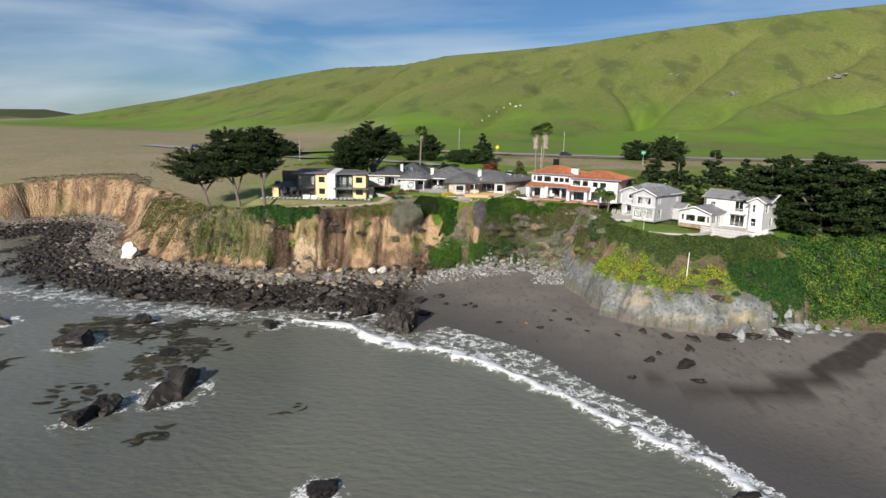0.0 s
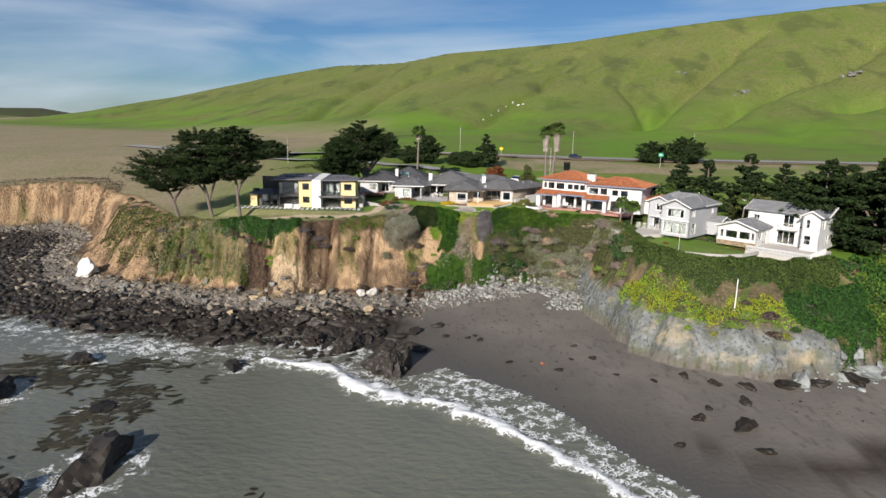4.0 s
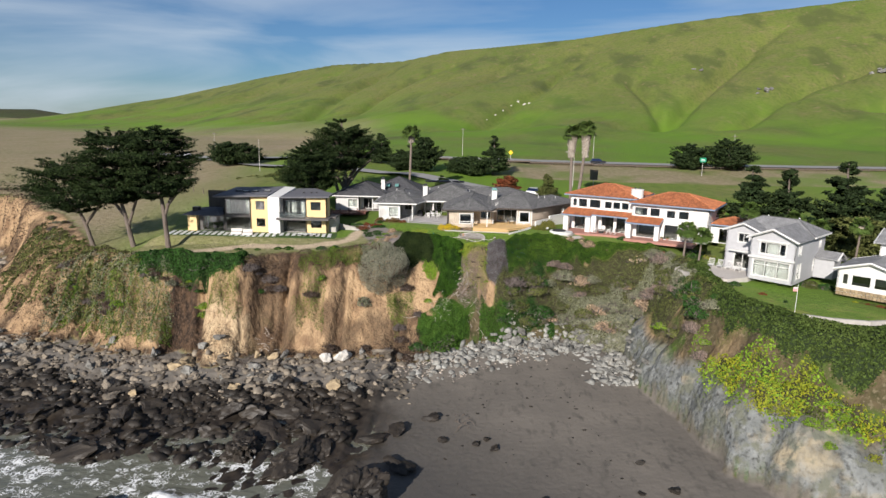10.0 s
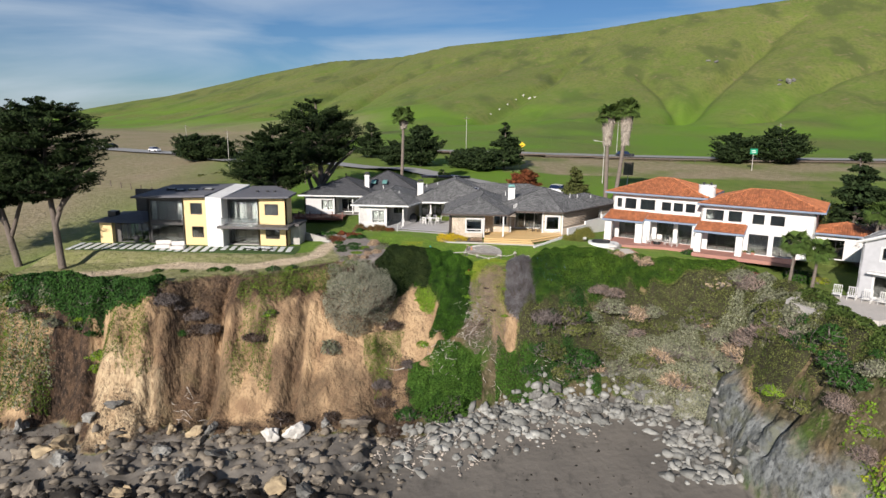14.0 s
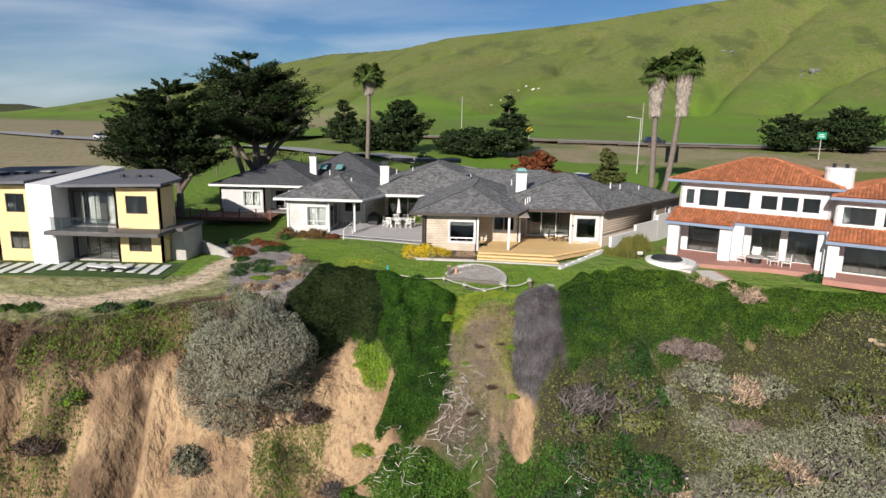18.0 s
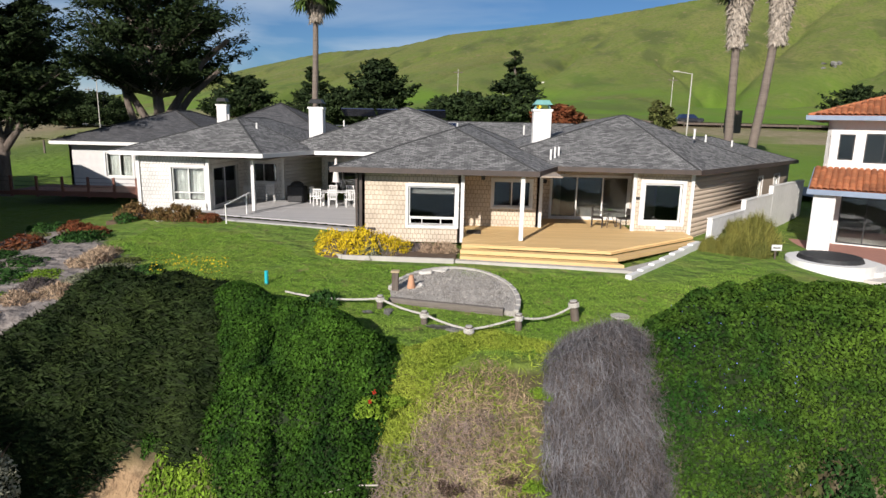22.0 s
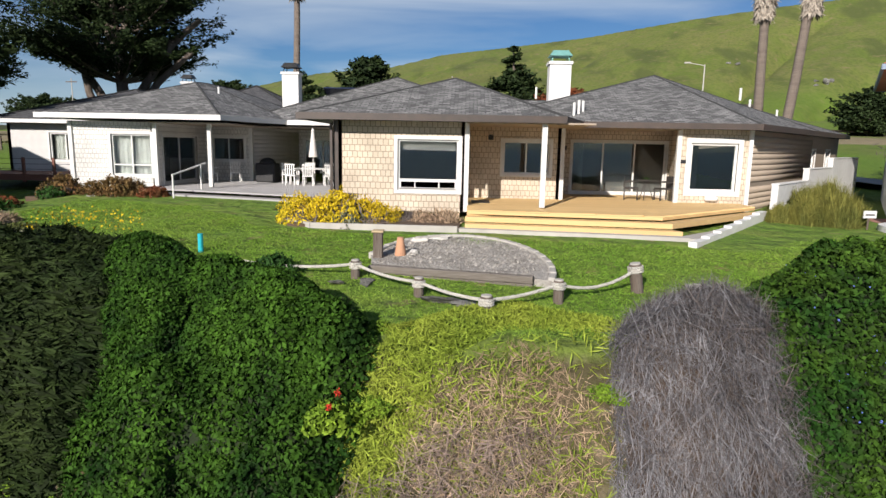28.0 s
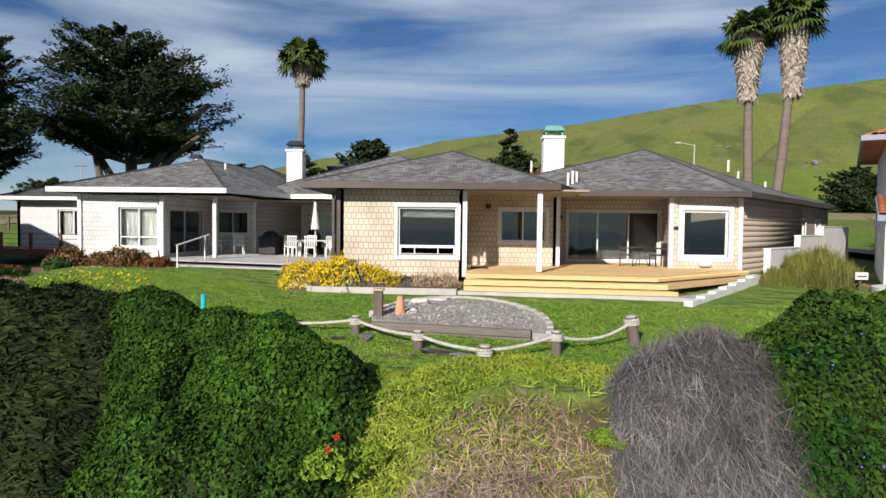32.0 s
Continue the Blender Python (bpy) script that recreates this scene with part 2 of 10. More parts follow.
R_WHITE = material("white_boulder", (0.66, 0.63, 0.58), (0.5, 0.47, 0.42), 0.9, scale=2, bump=0.3, bump_scale=5)
R_WET = material("wet_black_rock", (0.010, 0.008, 0.006), (0.032, 0.025, 0.018), 0.62, scale=2.5, bump=0.8, bump_scale=6, island_var=0.3)
R_STACK = material("dark_sea_rock", (0.045, 0.036, 0.027), (0.014, 0.012, 0.010), 0.55, scale=1.6, bump=0.8, bump_scale=4)
R_MIX = material("beach_stone", (0.23, 0.195, 0.15), (0.075, 0.062, 0.048), 0.9, scale=2.2, bump=0.9, bump_scale=5, island_var=0.5)
R_BLUE = material("blue_grey_bedrock", (0.30, 0.315, 0.30), (0.13, 0.138, 0.128), 0.9, scale=0.8, bump=0.9, bump_scale=2.2)


# ---- mesh helpers ----
def part(name, bm, mat, parent=None, label="", kind=""):
    """Links a bmesh, or a ready mesh, as one object under a thing or part."""
    if isinstance(bm, bpy.types.Mesh):
        me = bm
    else:
        me = bpy.data.meshes.new(name)
        bm.to_mesh(me)
        bm.free()
    if mat is not None and not me.materials:
        me.materials.append(mat)
    ob = new(name, me)
    ob.parent = parent
    return tagged(ob, label=label, kind=kind)


def thing(name, m, label, category, group="", kind=""):
    e = new(name)
    e.empty_display_size = 0.2
    e.matrix_world = m
    return tagged(e, label, category, group, kind)


def mesh_np(name, verts, faces, mat=None, smooth=False):
    """A mesh from arrays; faces is an n x 3 or n x 4 array."""
    me = bpy.data.meshes.new(name)
    verts, faces = np.asarray(verts, np.float32), np.asarray(faces, np.int32)
    k = faces.shape[1]
    me.vertices.add(len(verts))
    me.vertices.foreach_set("co", verts.ravel())
    me.loops.add(faces.size)
    me.loops.foreach_set("vertex_index", faces.ravel())
    me.polygons.add(len(faces))
    me.polygons.foreach_set("loop_start", np.arange(0, faces.size, k, dtype=np.int32))
    me.update(calc_edges=True)
    if smooth:
        me.polygons.foreach_set("use_smooth", np.ones(len(faces), bool))
    if mat:
        me.materials.append(mat)
    return me


def box(bm, x0, y0, z0, x1, y1, z1, bevel=0.0):
    r = bmesh.ops.create_cube(bm, size=1.0, matrix=Matrix.Translation(((x0 + x1) / 2, (y0 + y1) / 2, (z0 + z1) / 2)) @ Matrix.Diagonal((abs(x1 - x0), abs(y1 - y0), abs(z1 - z0), 1)))
    if bevel:
        bmesh.ops.bevel(bm, geom=list({e for v in r["verts"] for e in v.link_edges}), offset=bevel, segments=1, affect="EDGES")
    return bm


def boxp(name, dims, mat, parent=None, bevel=0.0, label=""):
    return part(name, box(bmesh.new(), *dims, bevel=bevel), mat, parent, label)


def tube(bm, a, b, r0, r1=None, seg=8):
    """A tapered rod from a to b."""
    a, b = Vector(a), Vector(b)
    d = b - a
    m = Matrix.Translation((a + b) / 2) @ d.to_track_quat("Z", "Y").to_matrix().to_4x4()
    bmesh.ops.create_cone(bm, cap_ends=True, segments=seg, radius1=r0, radius2=r1 if r1 is not None else r0, depth=d.length, matrix=m)
    return bm


def disc(bm, x, y, z0, z1, r, seg=24, r2=None):
    return tube(bm, (x, y, z0), (x, y, z1), r, r2, seg)


def wall_uv(me):
    """UV in metres: along the wall and up it."""
    uv = me.uv_layers.new(name="UVMap") if not me.uv_layers else me.uv_layers[0]
    for p in me.polygons:
        n = p.normal
        t = Vector((-n.y, n.x, 0))
        t = t.normalized() if t.length > 0.05 else Vector((1, 0, 0))
        s = n.cross(t)
        if s.z < 0:
            s = -s
        for li in p.loop_indices:
            c = me.vertices[me.loops[li].vertex_index].co
            uv.data[li].uv = (c.dot(t), c.dot(s))
    return me


def rough_np(seed):
    return np.random.RandomState(seed)


def vnoise(x, y, s, seed=0):
    """Value noise at scale s, 0 to 1."""
    x, y = np.asarray(x, float) / s, np.asarray(y, float) / s
    xi, yi = np.floor(x), np.floor(y)
    fx, fy = x - xi, y - yi
    fx, fy = fx * fx * (3 - 2 * fx), fy * fy * (3 - 2 * fy)
    h = lambda a, b: np.modf(np.abs(np.sin(a * 127.1 + b * 311.7 + seed * 74.7) * 43758.5453))[0]
    return (h(xi, yi) * (1 - fx) + h(xi + 1, yi) * fx) * (1 - fy) + (h(xi, yi + 1) * (1 - fx) + h(xi + 1, yi + 1) * fx) * fy


def fbm(x, y, s, seed=0, k=4):
    return sum(vnoise(x, y, s / 2 ** i, seed + i) * 0.5 ** i for i in range(k)) / (2 - 0.5 ** (k - 1))


# ---- the lie of the land ----
SEA = -15.5
FOOT = [(-3000, 700), (-1200, 300), (-400, 110), (-200, 66), (-138, 44), (-127, 54), (-119, 60), (-111.5, 58), (-97, 42), (-91, 24), (-78, 6), (-70, 2), (-57, -2), (-40, -6), (-27, -5.2), (-18, -4.6), (-5, -2), (5.5, 3.6), (15, 6), (22.3, 2.6), (21, -9), (23.6, -17), (25.2, -26), (30, -31.5), (35, -34.7), (41, -37.5), (49, -36), (57, -33), (64, -34.5), (80, -36), (140, -34), (400, -60), (3000, -400)]
TOP = [(-3000, 730), (-1200, 330), (-400, 135), (-200, 71), (-140, 49), (-129, 59), (-120, 64.5), (-110, 63.5), (-98, 54), (-86, 44), (-72, 29.5), (-60, 14.5), (-52, 8), (-45, 4.2), (-38, 2.2), (-31, 3.4), (-24, 5.6), (-17, 8.8), (-12, 11), (-5, 10.6), (-1, 8.8), (4, 8.8), (8, 10.5), (14, 12.6), (22, 13), (28.5, 10.5), (30, 4), (28.6, -6), (28.8, -15), (31, -21.5), (37, -25.5), (43, -26.5), (50, -24.5), (56, -21), (64, -17), (80, -14), (140, -8), (400, -20), (3000, -350)]


def side_distance(px, py, line):
    """Distance to the line, negative on its sea side."""
    best = np.full(px.shape, 1e9)
    sgn = np.ones(px.shape)
    inside = np.zeros(px.shape, bool)
    pts = line + [(3000, 9000), (-3000, 9000)]
    for i, (a, b) in enumerate(zip(pts, pts[1:] + pts[:1])):
        ax, ay, bx, by = *a, *b
        if i < len(line) - 1:
            t = np.clip(((px - ax) * (bx - ax) + (py - ay) * (by - ay)) / ((bx - ax) ** 2 + (by - ay) ** 2), 0, 1)
            best = np.minimum(best, np.hypot(px - ax - t * (bx - ax), py - ay - t * (by - ay)))
        cross = ((ay > py) != (by > py)) & (px < (bx - ax) * (py - ay) / ((by - ay) if by != ay else 1e-9) + ax)
        inside ^= cross
    return np.where(inside, best, -best)


RIDGE_X = [-3000, -1004, -853, -715, -499, -336, -208, -105, 16, 113, 199, 281, 362, 428, 900, 3000]
RIDGE_Y = [2300, 1569, 1469, 1369, 1169, 1019, 899, 799, 699, 629, 589, 569, 559, 559, 600, 1200]
RIDGE_Z = [2, 7, 35, 58, 80, 95, 103, 99, 101, 104, 114, 124, 133, 140, 170, 100]
GULLIES = [  # bed lines in plan, depth, half width
    ([(2, 320), (27, 381), (57, 438), (84, 504), (118, 572)], 8, 13),
    ([(100, 290), (122, 326), (161, 391), (204, 444), (246, 496), (280, 525)], 17, 17),
    ([(122, 326), (132, 403), (134, 445)], 8, 12),
    ([(152, 295), (208, 358), (245, 388), (310, 428), (360, 470)], 12, 15),
    ([(120, 275), (138, 240), (161, 226), (230, 214)], 3, 8),
    ([(-138, 449), (-135, 575), (-92, 703)], 9, 20),
    ([(-272, 700), (-231, 753), (-187, 800)], 9, 24),
    ([(-105, 428), (-91, 520), (-67, 596), (-20, 640)], 9, 17),
    ([(-352, 690), (-315, 776), (-289, 850)], 8, 24),
    ([(53, 540), (91, 560), (110, 600)], 5, 12),
    ([(260, 330), (300, 350), (380, 380), (460, 420)], 12, 20),
    ([(-40, 380), (-10, 450), (20, 520), (40, 600)], 5, 16),
]


def upland(x, y):
    a = np.interp(x, [-400, -130, -100, -61, -52, -45, -30, -20, -14, 13, 17, 25, 36, 60, 200], [-6, -5, -4.4, -3.6, -2.2, -1.6, -1.15, -0.9, 0, 0, -0.55, -0.62, -1.0, -1.2, -1.0])
    b = np.interp(y, [-40, 8, 12, 16, 20, 30, 45, 60, 75, 110, 160, 260, 2000], [-0.9, -0.75, -0.42, -0.06, 0.1, 0.4, 1.6, 2.9, 4.2, 6, 7.5, 11, 14])
    left = np.clip((-x - 30) / 60, 0, 1)
    z = a * np.clip(1.3 - np.maximum(y, 0) / 120, 0.25, 1) + np.where(y > 20, b * (1 - 0.45 * left), b)
    flat_ = np.clip((-19.5 - x) / 2, 0, 1) * np.clip((x + 51) / 3, 0, 1) * np.clip((y - 11.2) / 2, 0, 1) * np.clip((31 - y) / 4, 0, 1)
    z = z * (1 - flat_) - 1.12 * flat_
    # the wide green hill
    yb = np.interp(x, [-1400, -900, -400, -150, 0, 2000], [1500, 1050, 560, 300, 215, 190])
    yr, zr = np.interp(x, RIDGE_X, RIDGE_Y), np.interp(x, RIDGE_X, RIDGE_Z)
    s = np.clip((y - yb) / np.maximum(yr - yb, 30), 0, 1)
    over = np.clip((y - yr) / 500, 0, 1)
    lift = np.maximum(zr - 8, 0) * s ** 1.35
    wob = 30 * (fbm(x, y, 120, 5) - 0.5)
    q = x - 0.62 * (y - 300) + wob
    win = np.clip(s * 5, 0, 1) * np.clip((1.02 - s) * 3.2, 0, 1)
    cut = np.zeros(x.shape)
    far_ = y > 190
    gx, gy = x[far_] + wob[far_] * 0.35, y[far_] + 8 * (fbm(x[far_], y[far_], 45, 15) - 0.5)
    for line, depth, half in GULLIES:
        d = np.full(gx.shape, 1e9)
        for (ax, ay), (bx, by) in zip(line, line[1:]):
            t = np.clip(((gx - ax) * (bx - ax) + (gy - ay) * (by - ay)) / ((bx - ax) ** 2 + (by - ay) ** 2), 0, 1)
            d = np.minimum(d, np.hypot(gx - ax - t * (bx - ax), gy - ay - t * (by - ay)))
        cut[far_] += depth * (0.55 * np.exp(-d / (1.5 * half)) + 0.45 * np.exp(-(d / (0.4 * half)) ** 2))
    rill = np.exp(-np.abs(fbm(q, y * 0.3, 60, 23, 3) - 0.5) * 2 / 0.12)
    lift = lift - (cut + 2.6 * rill) * win + (fbm(q, y * 0.4, 110, 9, 2) - 0.5) * 20 * win + (fbm(x, y, 34, 19) - 0.5) * 1.2 * win
    z = z + lift * (1 - over ** 1.2 * 0.9)
    # low dark headland far along the coast
    z = z + 19 * np.exp(-(((x + 1130) / 130) ** 2 + ((y - 1480) / 120) ** 2)) + 12 * np.exp(-(((x + 1260) / 110) ** 2 + ((y - 1480) / 120) ** 2))
    return z


def beach(x, y, df):
    """Sand, and the rocky shelf; df is the distance seaward of the cliff foot."""
    w = (x + 6) * 0.76 + (y + 38) * 0.65
    sand = SEA + 0.032 * np.clip(w, -160, 45)
    shelf = np.interp(df, [0, 7, 15, 21.5, 28, 60], [-13.9, -14.5, -15.0, -15.45, -16.4, -18])
    k = np.clip((4 - x) / 14, 0, 1)
    rocky = np.interp(df, [0, 4, 8, 30], [-13.6, -14.1, -15.2, -24])
    return np.maximum(sand, np.maximum(shelf * k + (1 - k) * -30, rocky * np.clip((x + 10) / 6, 0, 1) * np.clip((19 - x) / 4, 0, 1) - 30 * (1 - np.clip((x + 10) / 6, 0, 1) * np.clip((19 - x) / 4, 0, 1))))


def land(x, y, rough=True):
    """Height of the ground, how far up the bluff (0 foot, 1 top)."""
    x, y = np.asarray(x, float), np.asarray(y, float)
    wx = (fbm(x, y, 9, 31) - 0.5) * 2.6 * rough
    wy = (fbm(x, y, 7, 37) - 0.5) * 3.0 * rough
    bare = np.clip((-8 - x) / 6, 0, 1)
    # upright grooves and buttresses worn into the bare cliff and the rocky point
    g1, g2 = np.abs(fbm(x, y * 0.12, 6.5, 47) - 0.5) * 2, np.abs(fbm(x, y * 0.15, 2.2, 53) - 0.5) * 2
    cut = 3.4 * np.exp(-g1 / 0.18) + 1.5 * np.exp(-g2 / 0.25) - 1.3 + (fbm(x, y * 0.5, 1.0, 55, 2) - 0.5) * 0.8
    cut = cut + 2.4 * np.exp(-((x + 38.6) / 1.7) ** 2) + 1.7 * np.exp(-((x + 27.8) / 1.9) ** 2) + 0.8 * np.exp(-((x + 17.2) / 0.5) ** 2)
    butt = 2.4 * np.exp(-((x + 33.0) / 2.5) ** 2)
    p1, p2 = np.abs(fbm(x, y, 8.0, 57) - 0.5) * 2, np.abs(fbm(x, y, 1.7, 59) - 0.5) * 2
    jag = (2.4 * np.exp(-p1 / 0.13) + 0.45 * np.exp(-p2 / 0.2) - 0.8) * np.clip((x - 21) / 3, 0, 1) * np.clip((60 - x) / 6, 0, 1)
    f = side_distance(x + wx - jag * rough * 0.7, y + wy - ((cut - butt) * bare + jag) * rough, FOOT)
    t = side_distance(x + wx * 0.4, y + wy * 0.4 - 0.55 * cut * bare * rough, TOP)
    u = np.where(t >= 0, 1.0, np.where(f <= 0, 0.0, f / np.maximum(f - t, 1e-6)))
    up, lo = upland(x, y), beach(x, y, np.maximum(-f, 0))
    prof_v = np.interp(u, [0, 0.25, 0.8, 1], [0, 0.26, 0.86, 1])
    prof_b = np.interp(u, [0, 0.22, 0.45, 0.66, 0.85, 1], [0, 0.12, 0.42, 0.82, 0.95, 1])
    prof_p = np.interp(u, [0, 0.05, 0.20, 0.32, 0.8, 1], [0, 0.14, 0.34, 0.42, 0.88, 1])
    rocky = np.clip((x - 20.5) / 2, 0, 1) * np.clip((60 - x) / 5, 0, 1)
    g = prof_b * bare + prof_v * (1 - bare)
    g = g * (1 - rocky) + prof_p * rocky
    z = lo + (up - lo) * g
    if rough:
        mid = np.clip(u * 6, 0, 1) * np.clip((1 - u) * 6, 0, 1)
        z = z + mid * ((fbm(x, y, 5, 41) - 0.5) * 3.0 + (fbm(x, y, 1.6, 43) - 0.5) * 1.0)
        z = z + mid * bare * (fbm(x * 2, y * 0.5, 1.2, 63) - 0.5) * 0.7
        shelf = np.where(u <= 0, 1, 0) * np.clip((-6 - x) / 5, 0, 1) * np.clip((32 + f) / 4, 0, 1) * np.clip(-f / 3, 0, 1)
        z = z + shelf * ((fbm(x, y, 4.5, 65) - 0.5) * 1.6 + (np.abs(fbm(x, y, 1.5, 66) - 0.5) - 0.15) * 1.6)
        z = z + np.where(u >= 1, (fbm(x, y, 6, 3) - 0.5) * 0.12, 0) + np.where(u <= 0, (fbm(x, y, 5, 7) - 0.5) * 0.10, 0)
    far = np.clip((y - 1950) / 150, 0, 1)
    return z * (1 - far) + -19 * far, u


def ground_at(x, y):
    return float(land(np.array([x]), np.array([y]))[0][0])


def spaced(parts):
    out = [parts[0][0]]
    for a, b, n in parts:
        out += list(np.linspace(a, b, n + 1)[1:])
    return np.array(out)


GX = spaced([(-3000, -700, 22), (-700, -260, 34), (-260, -130, 44), (-130, -66, 90), (-66, 60, 360), (60, 90, 40), (90, 200, 44), (200, 520, 60), (520, 1000, 24), (1000, 3000, 14)])
GY = spaced([(-160, -50, 30), (-50, -12, 60), (-12, 22, 140), (22, 60, 50), (60, 150, 60), (150, 320, 55), (320, 740, 105), (740, 1700, 70), (1700, 2400, 12)])
mx, my = np.meshgrid(GX, GY)
mz, mu = land(mx.ravel(), my.ravel())
px, py = mx.ravel(), my.ravel()
nx, ny = len(GX), len(GY)
idx = np.arange(nx * ny).reshape(ny, nx)
quads = np.stack([idx[:-1, :-1], idx[:-1, 1:], idx[1:, 1:], idx[1:, :-1]], -1).reshape(-1, 4)
ground_me = mesh_np("ground", np.stack([px, py, mz], 1), quads, None, True)


def blob(x, y, r, soft=1.0):
    """Mask of a round patch."""
    return lambda X, Y: np.clip((r - np.hypot(X - x, Y - y)) / soft, 0, 1)


def inpoly(X, Y, poly):
    ins = np.zeros(X.shape, bool)
    for (ax, ay), (bx, by) in zip(poly, poly[1:] + poly[:1]):
        ins ^= ((ay > Y) != (by > Y)) & (X < (bx - ax) * (Y - ay) / ((by - ay) if by != ay else 1e-9) + ax)
    return ins


def road_mask(X, Y, line, half):
    d = np.full(X.shape, 1e9)
    for (ax, ay), (bx, by) in zip(line, line[1:]):
        t = np.clip(((X - ax) * (bx - ax) + (Y - ay) * (by - ay)) / ((bx - ax) ** 2 + (by - ay) ** 2), 0, 1)
        d = np.minimum(d, np.hypot(X - ax - t * (bx - ax), Y - ay - t * (by - ay)))
    return np.clip((half - d) / 0.6 + 0.5, 0, 1)


LAWN_MAIN = [(-16.4, 26), (-12.6, 17.6), (-9.4, 14.2), (-4, 11.8), (-0.8, 9.5), (4.4, 9.3), (8, 12), (13, 14.5), (24, 13.8), (30, 11.5), (34, 13), (30, 22), (12, 24), (-2, 24), (-14, 26), (-17, 29)]
LAWN_GREY = [(33.5, -5), (36.5, -10), (40, -12), (45, -17), (44, -21), (37, -22.5), (32, -18), (31, -10)]
n_mid, n_big = fbm(px, py, 9, 61), fbm(px, py, 60, 67)
cliffy = np.clip(mu * 30, 0, 1) * np.clip((1 - mu) * 30, 0, 1)
bare_zone = np.interp(px, [-70, -60, -14, -9, 2.5, 5, 24, 30, 60, 66, 90], [0.78, 0.82, 0.86, 0.7, 0.3, 0.05, 0.36, 0.34, 0.34, 0.2, 0.15])
m_bare = cliffy * np.clip((bare_zone - n_mid) * 6 + 0.3, 0, 1)
HOLLOWS = [[(-8.2, 8.6), (-3.7, 7.6), (-3.9, 3.0), (-6.0, 2.2), (-8.0, 4.4)], [(1.8, 6.8), (4.2, 7.2), (4.4, 5.4), (1.8, 5.0)]]
jx, jy = (fbm(px, py, 1.8, 101) - 0.5) * 1.6, (fbm(px, py, 1.8, 103) - 0.5) * 1.6
for h_ in HOLLOWS:
    m_bare = np.maximum(m_bare, inpoly(px + jx, py + jy, h_) * 1.0)
# earth slides, a cream buttress and a dark ledge, in plan x and height up the bluff
xq, uq = px + jx * 0.8 + (fbm(px, mz, 1.3, 115) - 0.5) * 1.4, mu + (fbm(px, mz, 1.6, 117) - 0.5) * 0.16
SLIDE_DARK = [(-40.8, 1.1), (-36.0, 1.1), (-37.0, 0.6), (-36.5, 0.35), (-31.5, -0.1), (-40, -0.1), (-41.2, 0.35), (-40.6, 0.7)]
SLIDE_BROWN = [(-31.3, 1.1), (-25.6, 1.1), (-25.1, 0.5), (-22.8, -0.1), (-29.2, -0.1), (-29.6, 0.25), (-30.4, 0.55)]
m_slide = cliffy * np.maximum(inpoly(xq, uq, SLIDE_DARK) * 1.0, inpoly(xq, uq, SLIDE_BROWN) * np.clip(0.45 + 0.5 * fbm(px * 1.5, mz * 0.4, 1.6, 111), 0, 0.8))
m_slide = np.maximum(m_slide, cliffy * np.clip((uq - 0.83) * 9, 0, 1) * (px < -9) * (px > -44) * 0.9)
m_slide = np.maximum(m_slide, cliffy * np.clip((0.15 - uq) * 14, 0, 1) * (px < 2) * 0.9)
m_slide = np.maximum(m_slide, cliffy * np.exp(-((xq + 17.2) / 0.28) ** 2) * (uq < 0.9) * 0.9)
m_slide = np.maximum(m_slide, cliffy * np.clip((fbm(px, mz * 0.5, 3.0, 119) - 0.60) * 7, 0, 0.7) * (px < -8))
m_cream = cliffy * inpoly(xq, uq, [(-36.2, 0.45), (-33, 0.56), (-30.3, 0.5), (-28.8, 0.25), (-30, 0.04), (-34.4, 0.04), (-36, 0.25)]) * 1.0
m_sand = (mu <= 0) * 1.0
m_lawn = np.maximum(inpoly(px + jx * 0.9, py + jy * 0.9, LAWN_MAIN), inpoly(px, py, LAWN_GREY)) * 1.0
m_dry = np.clip((-px - 46 + 30 * (n_big - 0.5)) / 25, 0, 1) * (mu >= 1) * np.clip((330 - py + 0.55 * (-px - 46) + 60 * n_big) / 120, 0.0, 1)
m_dry = np.maximum(m_dry, 1.0 * np.clip((n_mid - 0.25) * 3, 0.3, 1) * (py > 72) * (py < 112) * (px > 6) * (px < 300))
m_dry = np.maximum(m_dry, 0.75 * ((px < -14) & (px > -50) & (py < 14.5) & (mu >= 1)))
m_dry = np.maximum(m_dry, np.clip((-px - 760) / 60, 0, 1) * (mu >= 1) * (((px + 1190) / 260) ** 2 + ((py - 1480) / 200) ** 2 > 1))
m_rock = np.clip(mu * 30, 0, 1) * np.clip((0.40 + 0.25 * (n_mid - 0.5) - mu) * 9, 0, 1) * np.clip((px - 20) / 2, 0, 1) * np.clip((58 - px) / 6, 0, 1)
m_shelf = (mu <= 0) * np.clip((-7 - px) / 4, 0, 1) * np.clip((py_foot := -side_distance(px, py, FOOT)) / 4 - 1.2, 0, 1)
m_shelf = np.maximum(m_shelf, 0.8 * ((((px + 1190) / 260) ** 2 + ((py - 1480) / 200) ** 2) < 1))
BED = [(-11.2, 8.6), (-14.6, 9.4), (-15.2, 11.6), (-17.6, 17.0), (-21.4, 24.0), (-21.0, 27.0), (-16.2, 22.6), (-12.4, 17.2), (-9.6, 15.0), (-9.0, 13.4), (-10.4, 11.0)]
m_mulch = inpoly(px + jx * 0.3, py + jy * 0.3, BED) * 1.0
m_runnel = (mu <= 0) * np.maximum(road_mask(px + jx, py + jy, [(67.2, -36.6), (55.3, -46.8), (47.1, -53.3), (40.9, -57.3), (36.9, -58.4)], 2.2), 0.7 * road_mask(px + jx, py + jy, [(25.0, -51.3), (27.7, -54.8), (31.6, -58.0), (35.0, -58.1)], 1.0))
